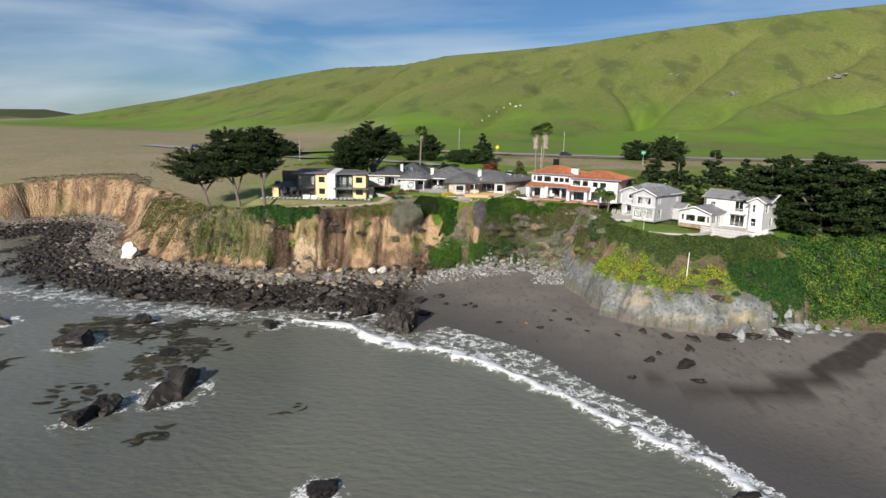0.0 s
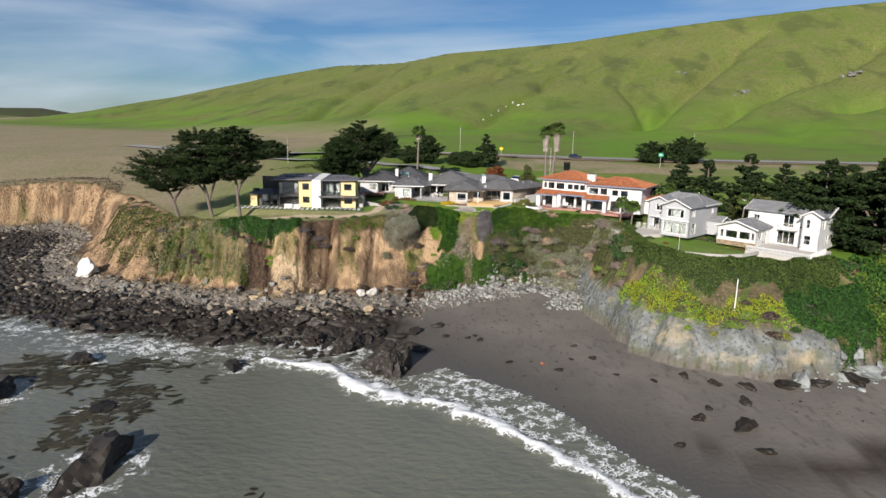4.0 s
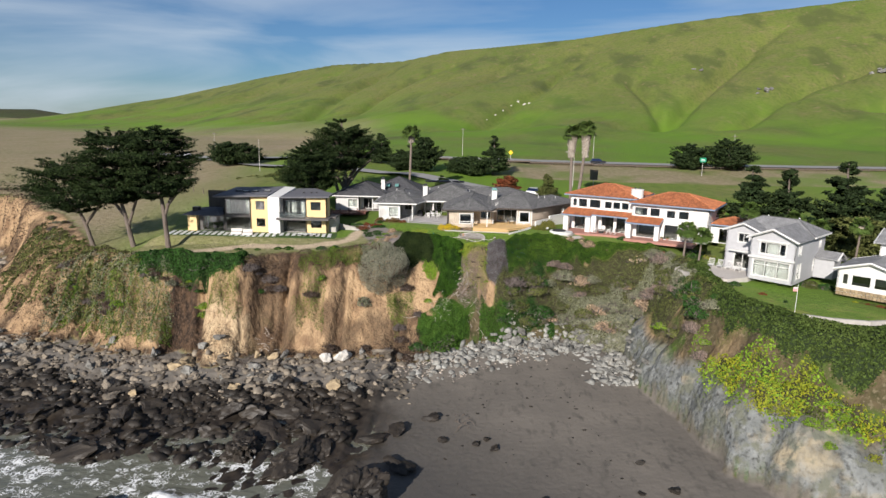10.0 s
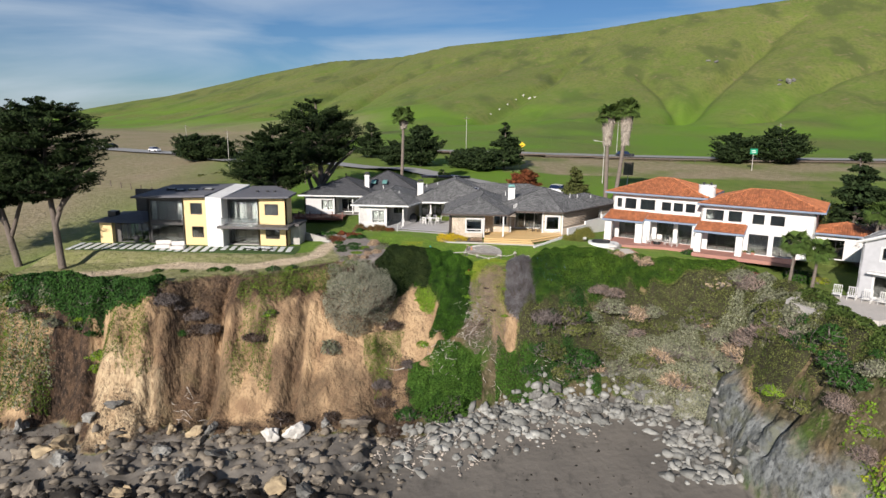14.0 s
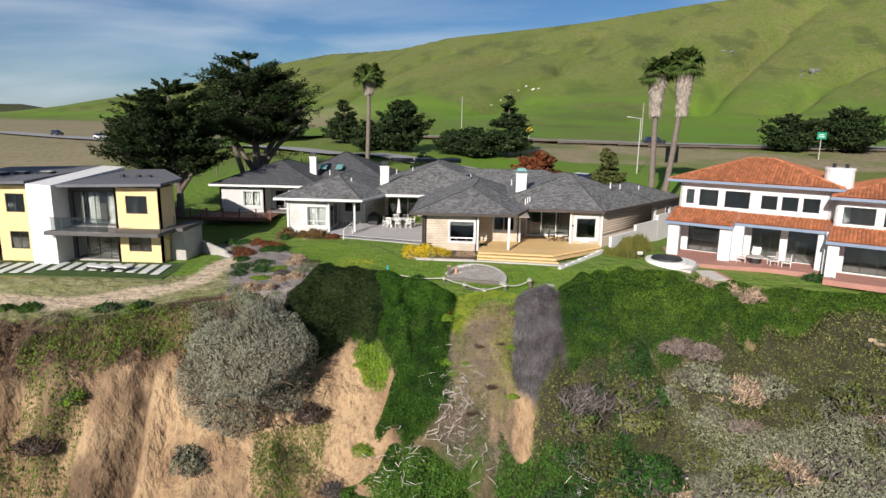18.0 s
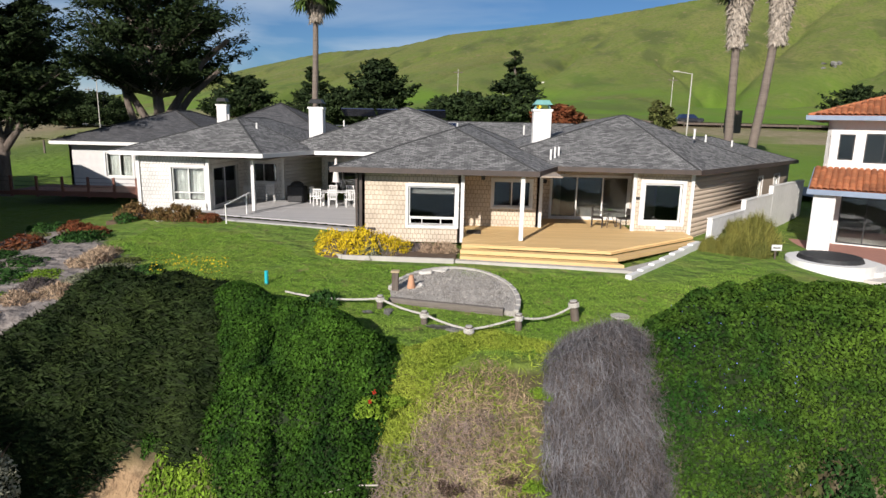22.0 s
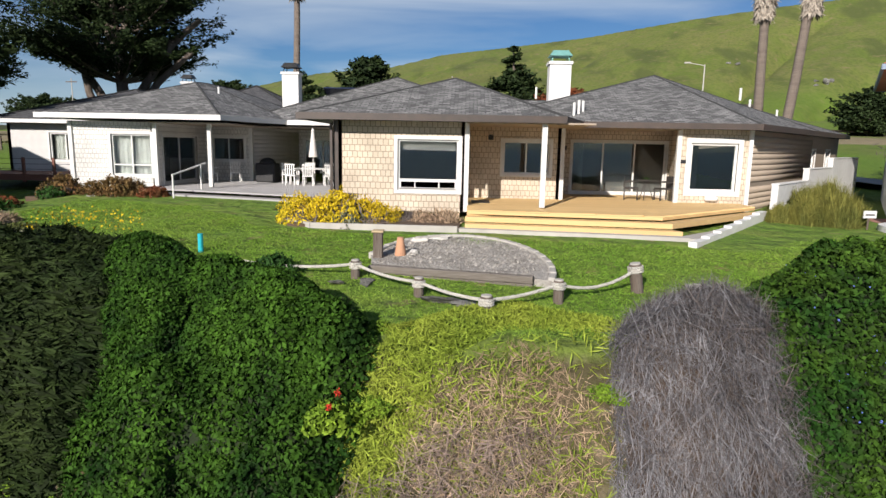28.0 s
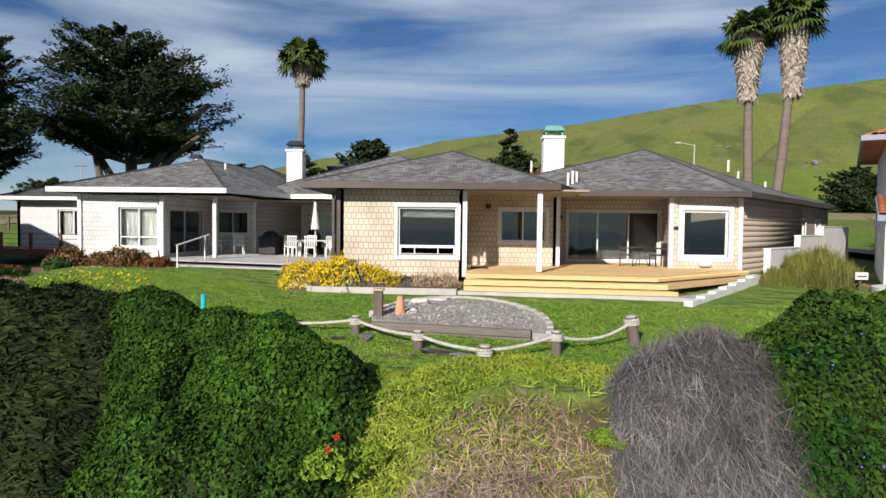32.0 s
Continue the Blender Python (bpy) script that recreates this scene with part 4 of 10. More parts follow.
def opening_frame(parent, p0, p1, u0, z0, u1, z1, fmat, bars=(), rails=(), fw=0.07, trim=0.0, name="window", curtain=None, depth=0.10):
    """A window or glazed door in the wall p0 to p1: frame, bars at u, rails at z, one pane to each field; trim: width of the board round it."""
    p0, p1 = Vector((*p0, 0)), Vector((*p1, 0))
    d = (p1 - p0).normalized()
    nrm = Vector((d.y, -d.x, 0))
    m = Matrix((( d.x, -nrm.x, 0, p0.x), (d.y, -nrm.y, 0, p0.y), (0, 0, 1, 0), (0, 0, 0, 1)))
    w = new(name)
    w.parent = parent
    w.matrix_local = m
    w.empty_display_size = 0.1
    bm = bmesh.new()
    y0, y1 = 0.05, 0.05 + depth
    for a, b, c, e in ((u0, z0, u0 + fw, z1), (u1 - fw, z0, u1, z1), (u0 + fw, z0, u1 - fw, z0 + fw), (u0 + fw, z1 - fw, u1 - fw, z1)):
        box(bm, a, y0, b, c, y1, e)
    for u in bars:
        box(bm, u - fw * 0.4, y0 + 0.01, z0 + fw, u + fw * 0.4, y1 - 0.01, z1 - fw)
    for z in rails:
        box(bm, u0 + fw, y0 + 0.012, z - fw * 0.4, u1 - fw, y1 - 0.012, z + fw * 0.4)
    part("frame", bm, fmat, w)
    if trim:
        bm = bmesh.new()
        k = 0.035
        for a, b, c, e in ((u0 - trim, z0 - trim, u0, z1 + trim), (u1, z0 - trim, u1 + trim, z1 + trim), (u0, z1, u1, z1 + trim), (u0, z0 - trim, u1, z0)):
            box(bm, a, -k, b, c, 0.05, e)
        part("trim_board", bm, WHITE, w)
    us, zs = [u0 + fw * 0.8, *bars, u1 - fw * 0.8], [z0 + fw * 0.8, *rails, z1 - fw * 0.8]
    for a, b in zip(us, us[1:]):
        for c, e in zip(zs, zs[1:]):
            pane = part("pane", box(bmesh.new(), a, y0 + 0.04, c, b, y0 + 0.052, e), GLASS, w)
            pane.visible_shadow = False
    if curtain:
        for a, b in curtain:
            n = max(6, int((b - a) / 0.06))
            xs = np.linspace(a, b, n)
            ys = 0.30 + 0.035 * np.sin(np.arange(n) * 1.7)
            v = [(x, y, z) for z in (z0 + 0.05, z1 - 0.05) for x, y in zip(xs, ys)]
            part("curtain", mesh_np("curtain", v, [(i, i + 1, n + i + 1, n + i) for i in range(n - 1)]), CURTAIN, w)
    return w


def hip_roof(parent, x0, y0, x1, y1, ze, rise, mat, fascia, ridge=None, over=0.0, name="roof", thick=0.16):
    """A hipped roof over the rectangle, its slope the same on all sides; ridge along the longer way."""
    x0, y0, x1, y1 = x0 - over, y0 - over, x1 + over, y1 + over
    w, h = x1 - x0, y1 - y0
    k = min(w, h) / 2
    if w >= h:
        ra, rb = (x0 + k, (y0 + y1) / 2), (x1 - k, (y0 + y1) / 2)
    else:
        ra, rb = ((x0 + x1) / 2, y0 + k), ((x0 + x1) / 2, y1 - k)
    c = [(x0, y0), (x1, y0), (x1, y1), (x0, y1)]
    V = [(*p, ze) for p in c] + [(*p, ze - thick) for p in c] + [(*ra, ze + rise), (*rb, ze + rise)]
    if w >= h:
        F = [(0, 1, 9, 8), (1, 2, 9), (2, 3, 8, 9), (3, 0, 8)]
    else:
        F = [(0, 1, 8), (1, 2, 9, 8), (2, 3, 9), (3, 0, 8, 9)]
    F += [(7, 6, 5, 4)]
    bm = bmesh.new()
    vs = [bm.verts.new(v) for v in V]
    for f in F:
        bm.faces.new([vs[i] for i in f])
    for i in range(4):
        j = (i + 1) % 4
        bm.faces.new([vs[i + 4], vs[j + 4], vs[j], vs[i]])
    me = bpy.data.meshes.new(name)
    bm.normal_update()
    bm.to_mesh(me)
    bm.free()
    wall_uv(me)
    r = part(name, me, mat, parent)
    # gutters along the eaves
    for a, b in zip(c, c[1:] + c[:1]):
        bm = bmesh.new()
        dx, dy = b[0] - a[0], b[1] - a[1]
        L = math.hypot(dx, dy)
        ang = math.atan2(dy, dx)
        box(bm, -0.06, -0.09, ze - thick - 0.03, L + 0.06, 0.0, ze + 0.012)
        bmesh.ops.transform(bm, matrix=Matrix.Translation((a[0], a[1], 0)) @ Matrix.Rotation(ang, 4, "Z"), verts=bm.verts)
        part("gutter", bm, fascia, r)
    # ridge and hip caps
    tops = [Vector((*ra, ze + rise)), Vector((*rb, ze + rise))]
    near = [0, 0, 1, 1] if w < h else [0, 1, 1, 0]
    bm = bmesh.new()
    for i in range(4):
        a, b = Vector((*c[i], ze)), tops[near[i]]
        tube(bm, a, b, 0.07, 0.07, 6)
    if (tops[0] - tops[1]).length > 0.1:
        tube(bm, tops[0], tops[1], 0.07, 0.07, 6)
    part("ridge_cap", bm, mat, r)
    return r


def poly_roof(parent, poly, pitches, ze, mat, fascia, eaves=(), name="roof", thick=0.16):
    """A hipped roof over a convex plan (anticlockwise), one slope to each side; eaves: the sides that carry a gutter."""
    n = len(poly)
    lines = []
    for (ax, ay), (bx, by), p in zip(poly, poly[1:] + poly[:1], pitches):
        L = math.hypot(bx - ax, by - ay)
        nx_, ny_ = -(by - ay) / L, (bx - ax) / L
        lines.append((nx_ * p, ny_ * p, -(ax * nx_ + ay * ny_) * p))
    bm = bmesh.new()
    edges = []
    for i in range(n):
        field = [(x, y) for x, y in poly]
        for j in range(n):
            if i == j or not field:
                continue
            a, b, c = (lines[i][k] - lines[j][k] for k in range(3))
            out = []
            for (px_, py_), (qx, qy) in zip(field, field[1:] + field[:1]):
                u, v = a * px_ + b * py_ + c, a * qx + b * qy + c
                if u <= 1e-7:
                    out.append((px_, py_))
                if (u < -1e-7 and v > 1e-7) or (u > 1e-7 and v < -1e-7):
                    t = u / (u - v)
                    out.append((px_ + (qx - px_) * t, py_ + (qy - py_) * t))
            field = out
        pts = [Vector((x, y, ze + lines[i][0] * x + lines[i][1] * y + lines[i][2])) for x, y in field]
        pts = [p for k, p in enumerate(pts) if (p - pts[k - 1]).length > 1e-4]
        if len(pts) > 2:
            bm.faces.new([bm.verts.new(p) for p in pts])
            edges += [(p, q) for p, q in zip(pts, pts[1:] + pts[:1]) if max(p.z, q.z) > ze + 0.05]
    bm.faces.new([bm.verts.new((x, y, ze - thick)) for x, y in poly[::-1]])
    for (ax, ay), (bx, by) in zip(poly, poly[1:] + poly[:1]):
        bm.faces.new([bm.verts.new(c) for c in ((ax, ay, ze - thick), (bx, by, ze - thick), (bx, by, ze), (ax, ay, ze))])
    me = bpy.data.meshes.new(name)
    bm.normal_update()
    bm.to_mesh(me)
    bm.free()
    wall_uv(me)
    r = part(name, me, mat, parent)
    for i in eaves:
        (ax, ay), (bx, by) = poly[i], poly[(i + 1) % n]
        g = box(bmesh.new(), -0.06, -0.09, ze - thick - 0.03, math.hypot(bx - ax, by - ay) + 0.06, 0.0, ze + 0.012)
        bmesh.ops.transform(g, matrix=Matrix.Translation((ax, ay, 0)) @ Matrix.Rotation(math.atan2(by - ay, bx - ax), 4, "Z"), verts=g.verts)
        part("gutter", g, fascia, r)
    done = set()
    for p, q in edges:
        key = tuple(sorted((tuple(round(c, 2) for c in p), tuple(round(c, 2) for c in q))))
        if key not in done:
            done.add(key)
            part("ridge_cap", tube(bmesh.new(), p - Vector((0, 0, 0.03)), q - Vector((0, 0, 0.03)), 0.06, 0.06, 6), mat, r)
    return r


def slab_floor(parent, x0, y0, x1, y1, z, mat, t=0.2, name="floor_slab"):
    return boxp(name, (x0, y0, z - t, x1, y1, z), mat, parent)


def gable_roof(parent, x0, y0, x1, y1, ze, rise, mat, fascia, along="y", thick=0.15, name="roof"):
    """A gabled roof, ridge along x or y."""
    bm = bmesh.new()
    if along == "y":
        xm = (x0 + x1) / 2
        prof = [(x0, ze), (xm, ze + rise), (x1, ze)]
        rows = [[(p, y, z) for p, z in prof] for y in (y0, y1)]
    else:
        ym = (y0 + y1) / 2
        prof = [(y0, ze), (ym, ze + rise), (y1, ze)]
        rows = [[(x, p, z) for p, z in prof] for x in (x0, x1)]
    T = [[bm.verts.new(c) for c in r] for r in rows]
    B = [[bm.verts.new((c[0], c[1], c[2] - thick)) for c in r] for r in rows]
    for i in (0, 1):
        bm.faces.new((T[0][i], T[0][i + 1], T[1][i + 1], T[1][i]))
        bm.faces.new((B[0][i], B[1][i], B[1][i + 1], B[0][i + 1]))
        for k in (0, 1):
            bm.faces.new((T[k][i], T[k][i + 1], B[k][i + 1], B[k][i]))
    for i in (0, 2):
        bm.faces.new((T[0][i], T[1][i], B[1][i], B[0][i]))
    bmesh.ops.recalc_face_normals(bm, faces=bm.faces)
    me = bpy.data.meshes.new(name)
    bm.to_mesh(me)
    bm.free()
    wall_uv(me)
    r = part(name, me, mat, parent)
    for k in (0, 1):
        bm = bmesh.new()
        for i in (0, 1):
            a, b = Vector(rows[k][i]), Vector(rows[k][i + 1])
            tube(bm, a - Vector((0, 0, 0.1)), b - Vector((0, 0, 0.1)), 0.13, 0.13, 4)
        part("barge_board", bm, fascia, r)
    return r


def gable_wall(parent, p0, p1, z0, rise, mat, t=0.18):
    """The triangle under a gable."""
    p0, p1 = Vector((*p0, 0)), Vector((*p1, 0))
    d = (p1 - p0).normalized()
    nrm = Vector((d.y, -d.x, 0))
    bm = bmesh.new()
    f = [bm.verts.new(v) for v in (p0 + Vector((0, 0, z0)), p1 + Vector((0, 0, z0)), (p0 + p1) / 2 + Vector((0, 0, z0 + rise)))]
    b = [bm.verts.new(v.co - nrm * t) for v in f]
    bm.faces.new(f)
    bm.faces.new(b[::-1])
    for i in range(3):
        j = (i + 1) % 3
        bm.faces.new((f[j], f[i], b[i], b[j]))
    me = bpy.data.meshes.new("gable")
    bm.to_mesh(me)
    bm.free()
    wall_uv(me)
    return part("gable", me, mat, parent)


def clapboards(parent, p0, p1, z0, z1, mat, step=0.2):
    """Lapped boards laid over a wall."""
    p0, p1 = Vector((*p0, 0)), Vector((*p1, 0))
    d = p1 - p0
    L = d.length
    d.normalize()
    nrm = Vector((d.y, -d.x, 0))
    V = [(0, 0, 0.0), (L, 0, 0.0), (L, 0.035, 0.0), (0, 0.035, 0.0), (0, 0.004, step), (L, 0.004, step), (L, 0.0, step), (0, 0.0, step)]
    co = [p0 * 0 + d * a + nrm * b + Vector((0, 0, c)) for a, b, c in V]
    me = mesh_np("clapboard", co, [(0, 1, 2, 3), (3, 2, 5, 4), (4, 5, 6, 7), (0, 3, 4, 7), (1, 6, 5, 2)], mat)
    for i in range(int((z1 - z0) / step)):
        o = part("clapboard", me, mat, parent)
        o.location = (p0.x, p0.y, z0 + i * step)


def chimney(parent, x, y, z0, z1, w, d, mat, cap="copper"):
    c = boxp("chimney", (x - w / 2, y - d / 2, z0, x + w / 2, y + d / 2, z1), mat, parent, 0.015)
    bm = box(bmesh.new(), x - w / 2 - 0.05, y - d / 2 - 0.05, z1 - 0.06, x + w / 2 + 0.05, y + d / 2 + 0.05, z1 + 0.05)
    part("chimney_lip", bm, mat, c)
    if cap:
        bm = bmesh.new()
        for sx_, sy_ in ((-1, -1), (1, -1), (1, 1), (-1, 1)):
            tube(bm, (x + sx_ * w * 0.42, y + sy_ * d * 0.42, z1), (x + sx_ * w * 0.36, y + sy_ * d * 0.36, z1 + 0.28), 0.025)
        bmesh.ops.create_cone(bm, cap_ends=True, segments=4, radius1=w * 0.74, radius2=w * 0.48, depth=0.22, matrix=Matrix.Translation((x, y, z1 + 0.37)) @ Matrix.Rotation(radians(45), 4, "Z"))
        part("chimney_cap", bm, COPPER if cap == "copper" else DARKMETAL, c)
    return c


def vent(parent, x, y, z, h=0.35, r=0.05):
    part("roof_vent", disc(bmesh.new(), x, y, z - 0.2, z + h, r, 10), WHITE, parent)


# ---- beige shingled house with the yellow deck ----
def beige_house():
    h = thing("house", pose(0, 0, 0), "single-storey beige shingled house with grey hipped shingle roof", "house", "bluff houses")
    zd, zt = 0.5, 3.02
    A0, A1 = (-3.14, 19.3), (0.91, 19.3)
    wall(h, A0, A1, 0.25, zt, BEIGE_SH, [(1.91, 0.92, 3.80, 2.48)])
    opening_frame(h, A0, A1, 1.91, 0.92, 3.80, 2.48, WHITE, (), (1.24,), 0.06, 0.11)
    # small lower lights under the picture window
    w = opening_frame(h, A0, A1, 1.97, 0.95, 3.74, 1.22, WHITE, (2.45, 3.2), (), 0.045)
    B1 = (0.91, 22.3)
    wall(h, A1, B1, 0.25, zt, BEIGE_SH, [(0.5, 0.55, 2.3, 2.55)])
    opening_frame(h, A1, B1, 0.5, 0.55, 2.3, 2.55, WHITE, (1.4,), (), 0.06, 0.08, name="sliding_door")
    C1 = (4.3, 22.3)
    wall(h, B1, C1, 0.25, zt, BEIGE_SH, [(1.3, 1.35, 2.95, 2.5)])
    opening_frame(h, B1, C1, 1.3, 1.35, 2.95, 2.5, WHITE, (2.12,), (), 0.06, 0.1)
    D1 = (4.3, 25.0)
    wall(h, C1, D1, 0.25, zt, BEIGE_SH)
    E1 = (8.95, 25.0)
    wall(h, D1, E1, 0.25, zt, BEIGE_SH, [(0.78, 0.55, 4.5, 2.58)])
    opening_frame(h, D1, E1, 0.78, 0.55, 4.5, 2.58, WHITE, (2.02, 3.26), (), 0.07, 0.06, name="sliding_door", curtain=[(0.9, 1.3)])
    F1, G1 = (8.3, 22.12), (10.75, 22.12)
    wall(h, E1, F1, 0.25, zt, BEIGE_SH)
    wall(h, F1, G1, 0.25, zt, BEIGE_SH, [(0.42, 0.88, 2.05, 2.56)])
    opening_frame(h, F1, G1, 0.42, 0.88, 2.05, 2.56, WHITE, (), (), 0.08, 0.16)
    H1 = (20.5, 33.8)
    wall(h, G1, H1, -0.1, zt, TAN, [(9.2, 1.2, 10.0, 2.4), (12.2, 1.2, 13.2, 2.4)])
    clapboards(h, G1, H1, 0.05, 1.2, TAN)
    clapboards(h, G1, (10.75 + 9.1 * 0.643, 22.12 + 9.1 * 0.766), 1.25, zt, TAN)
    opening_frame(h, G1, H1, 9.2, 1.2, 10.0, 2.4, WHITE, (), (), 0.07, 0.08)
    opening_frame(h, G1, H1, 12.2, 1.2, 13.2, 2.4, WHITE, (), (), 0.07, 0.08)
    wall(h, (-3.14, 34), A0, 0.25, zt, BEIGE_SH)
    wall(h, H1, (14, 42), -0.1, zt, TAN)
    wall(h, (14, 42), (-3.14, 42), 0.1, zt, TAN)
    # white corner boards
    for x, y in ((0.91, 19.3), (4.3, 22.3), (8.3, 22.12), (10.75, 22.12)):
        boxp("corner_board", (x - 0.07, y - 0.07, 0.28, x + 0.07, y + 0.07, zt), WHITE, h)
    boxp("corner_board", (-3.22, 19.22, 0.28, -3.06, 19.36, zt), BROWNFASCIA, h)
    boxp("downpipe", (-3.30, 19.1, 0.1, -3.22, 19.18, zt - 0.1), BROWNFASCIA, h, label="dark brown downpipe")
    # rooms: floor, ceiling and an inner cross wall
    bm = box(bmesh.new(), -3.0, 19.6, 0.3, 0.7, 34, 0.5)
    box(bm, 0.7, 22.6, 0.3, 4.1, 40, 0.5)
    box(bm, 4.1, 25.3, 0.3, 10.5, 40, 0.5)
    part("floor_slab", bm, DARKWOOD, h)
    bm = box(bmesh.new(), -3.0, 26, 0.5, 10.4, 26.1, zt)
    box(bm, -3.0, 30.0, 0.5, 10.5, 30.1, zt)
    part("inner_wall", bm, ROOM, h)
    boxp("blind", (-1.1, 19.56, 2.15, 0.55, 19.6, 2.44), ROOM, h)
    # roofs
    poly_roof(h, [(-4.1, 18.6), (3.75, 18.6), (4.9, 22.1), (5.6, 34), (-4.1, 34)], (0.333, 0.333, 0.40, 0.4, 0.333), 3.2, SHINGLE, BROWNFASCIA, (0, 1, 4))
    poly_roof(h, [(1.1, 22.25), (10.75, 21.45), (16.5, 28.3), (12.5, 37), (1.1, 37)], (0.333, 0.40, 0.36, 0.36, 0.29), 3.203, SHINGLE, BROWNFASCIA, (1,))
    g = box(bmesh.new(), 4.85, 21.86, 3.013, 10.8, 21.95, 3.215)
    bmesh.ops.rotate(g, cent=(4.85, 21.9, 3.1), matrix=Matrix.Rotation(radians(-4.6), 3, "Z"), verts=g.verts)
    part("gutter", g, BROWNFASCIA, h)
    poly_roof(h, [(10.75, 21.45), (20.6, 33.2), (14.78, 38.1), (4.93, 26.34)], (0.333, 0.333, 0.333, 0.333), 3.198, SHINGLE, BROWNFASCIA, (0, 1))
    poly_roof(h, [(-6, 32.5), (13.5, 32.5), (13.5, 43.6), (-6, 43.6)], (0.333, 0.333, 0.333, 0.333), 3.196, SHINGLE, BROWNFASCIA, (2,))
    soffit = box(bmesh.new(), 0.9, 18.7, 2.98, 4.7, 22.3, 3.03)
    box(soffit, 4.3, 22.0, 2.98, 8.3, 25.0, 3.03)
    part("soffit", soffit, TAN, h)
    post = boxp("porch_post", (3.14, 18.75, 0.5, 3.30, 18.91, 3.0), WHITE, h, 0.01)
    chimney(h, 4.55, 25.8, 3.6, 5.62, 0.85, 0.75, STUCCO, "copper")
    for x, y, z in ((4.7, 22.7, 3.6), (5.1, 23.2, 3.7), (4.9, 22.9, 3.7), (3.9, 28, 4.6), (12.3, 27, 4.6), (13.6, 29, 4.3), (15.8, 31, 4.0)):
        vent(h, x, y, z, 0.3)
    for x, y, z, rx, rz in ((-0.1, 32.2, 4.62, 20, 0), (10.9, 29.3, 4.52, 0, -30)):
        sk = boxp("skylight", (-0.45, -0.6, 0, 0.45, 0.6, 0.14), WHITE, h, 0.02, "white framed roof skylight")
        sk.matrix_local = pose(x, y, z, rx, 18 if rz else 0, rz)
        part("pane", box(bmesh.new(), -0.36, -0.5, 0.14, 0.36, 0.5, 0.16), SOLAR, sk)
    for x, z, y in ((1.75, 2.62, 22.2), (4.75, 2.3, 24.92)):
        lamp_ = boxp("wall_lamp", (x - 0.09, y - 0.16, z - 0.09, x + 0.09, y, z + 0.09), DARKMETAL, h, 0.02)
    boxp("wall_vent", (-2.85, 19.22, 0.70, -2.55, 19.3, 0.78), BROWNFASCIA, h)
    boxp("door_keypad", (8.36, 22.06, 1.85, 8.56, 22.12, 1.97), DARKMETAL, h)
    part("bin", box(bmesh.new(), 9.3, 21.95, 0.55, 9.75, 22.1, 0.72, 0.05), WHITE, h)
    return h


beige_house()


def yellow_deck():
    d = thing("deck", pose(0, 0, 0), "yellow wooden deck with two broad steps", "deck")
    top = [(0.95, 17.9), (6.4, 17.3), (10.6, 21.0), (10.6, 22.1), (8.3, 22.1), (8.3, 25), (4.3, 25), (4.3, 22.3), (0.95, 22.3)]
    def slabs(poly, z0, z1, name, mat):
        bm = bmesh.new()
        b = [bm.verts.new((x, y, z0)) for x, y in poly]
        t = [bm.verts.new((x, y, z1)) for x, y in poly]
        bm.faces.new(b[::-1])
        bm.faces.new(t)
        for i in range(len(poly)):
            j = (i + 1) % len(poly)
            bm.faces.new((b[i], b[j], t[j], t[i]))
        return part(name, bm, mat, d)
    slabs(top, 0.36, 0.44, "deck_frame", DECKY)
    y = 17.35
    k = 0
    while y < 24.9:
        xa = 0.95 if y < 22.2 else 4.32
        xb = 6.4 + (y - 17.3) * 1.135 if y < 21.0 else (10.55 if y < 22.0 else 8.28)
        xa = max(xa, 0.95 + (17.9 - y) * 9 if y < 17.9 else xa)
        boxp("deck_board", (xa, y, 0.44, xb, y + 0.135, 0.475 + 0.004 * (k % 2)), DECKY, d)
        y += 0.145
        k += 1
    slabs([(0.9, 17.55), (6.55, 16.9), (10.75, 20.7), (10.6, 21.0), (6.4, 17.3), (0.95, 17.9)], 0.18, 0.32, "step", DECKY)
    slabs([(0.9, 17.2), (6.7, 16.5), (6.55, 16.9), (0.9, 17.55)], 0.05, 0.16, "step", DECKY)
    boxp("riser", (0.95, 17.92, 0.2, 6.2, 17.96, 0.44), DECKY, d)
    kerb = slabs([(0.7, 16.95), (6.75, 16.15), (6.75, 16.5), (0.8, 17.25)], -0.15, 0.05, "kerb", CONCRETE)
    for i in range(7):
        t = i / 7
        x, y = 6.9 + 4.0 * t, 15.85 + 4.9 * t
        b = boxp("stepped_wall", (-0.46, -0.11, -0.35, 0.46, 0.11, 0.04 + 0.06 * i), STUCCO, d)
        b.matrix_local = pose(x, y, 0, 0, 0, 50.8)
    slabs([(6.75, 16.15), (7.0, 16.05), (10.8, 20.6), (6.7, 16.6)], -0.1, 0.03, "ramp", CONCRETE)


yellow_deck()


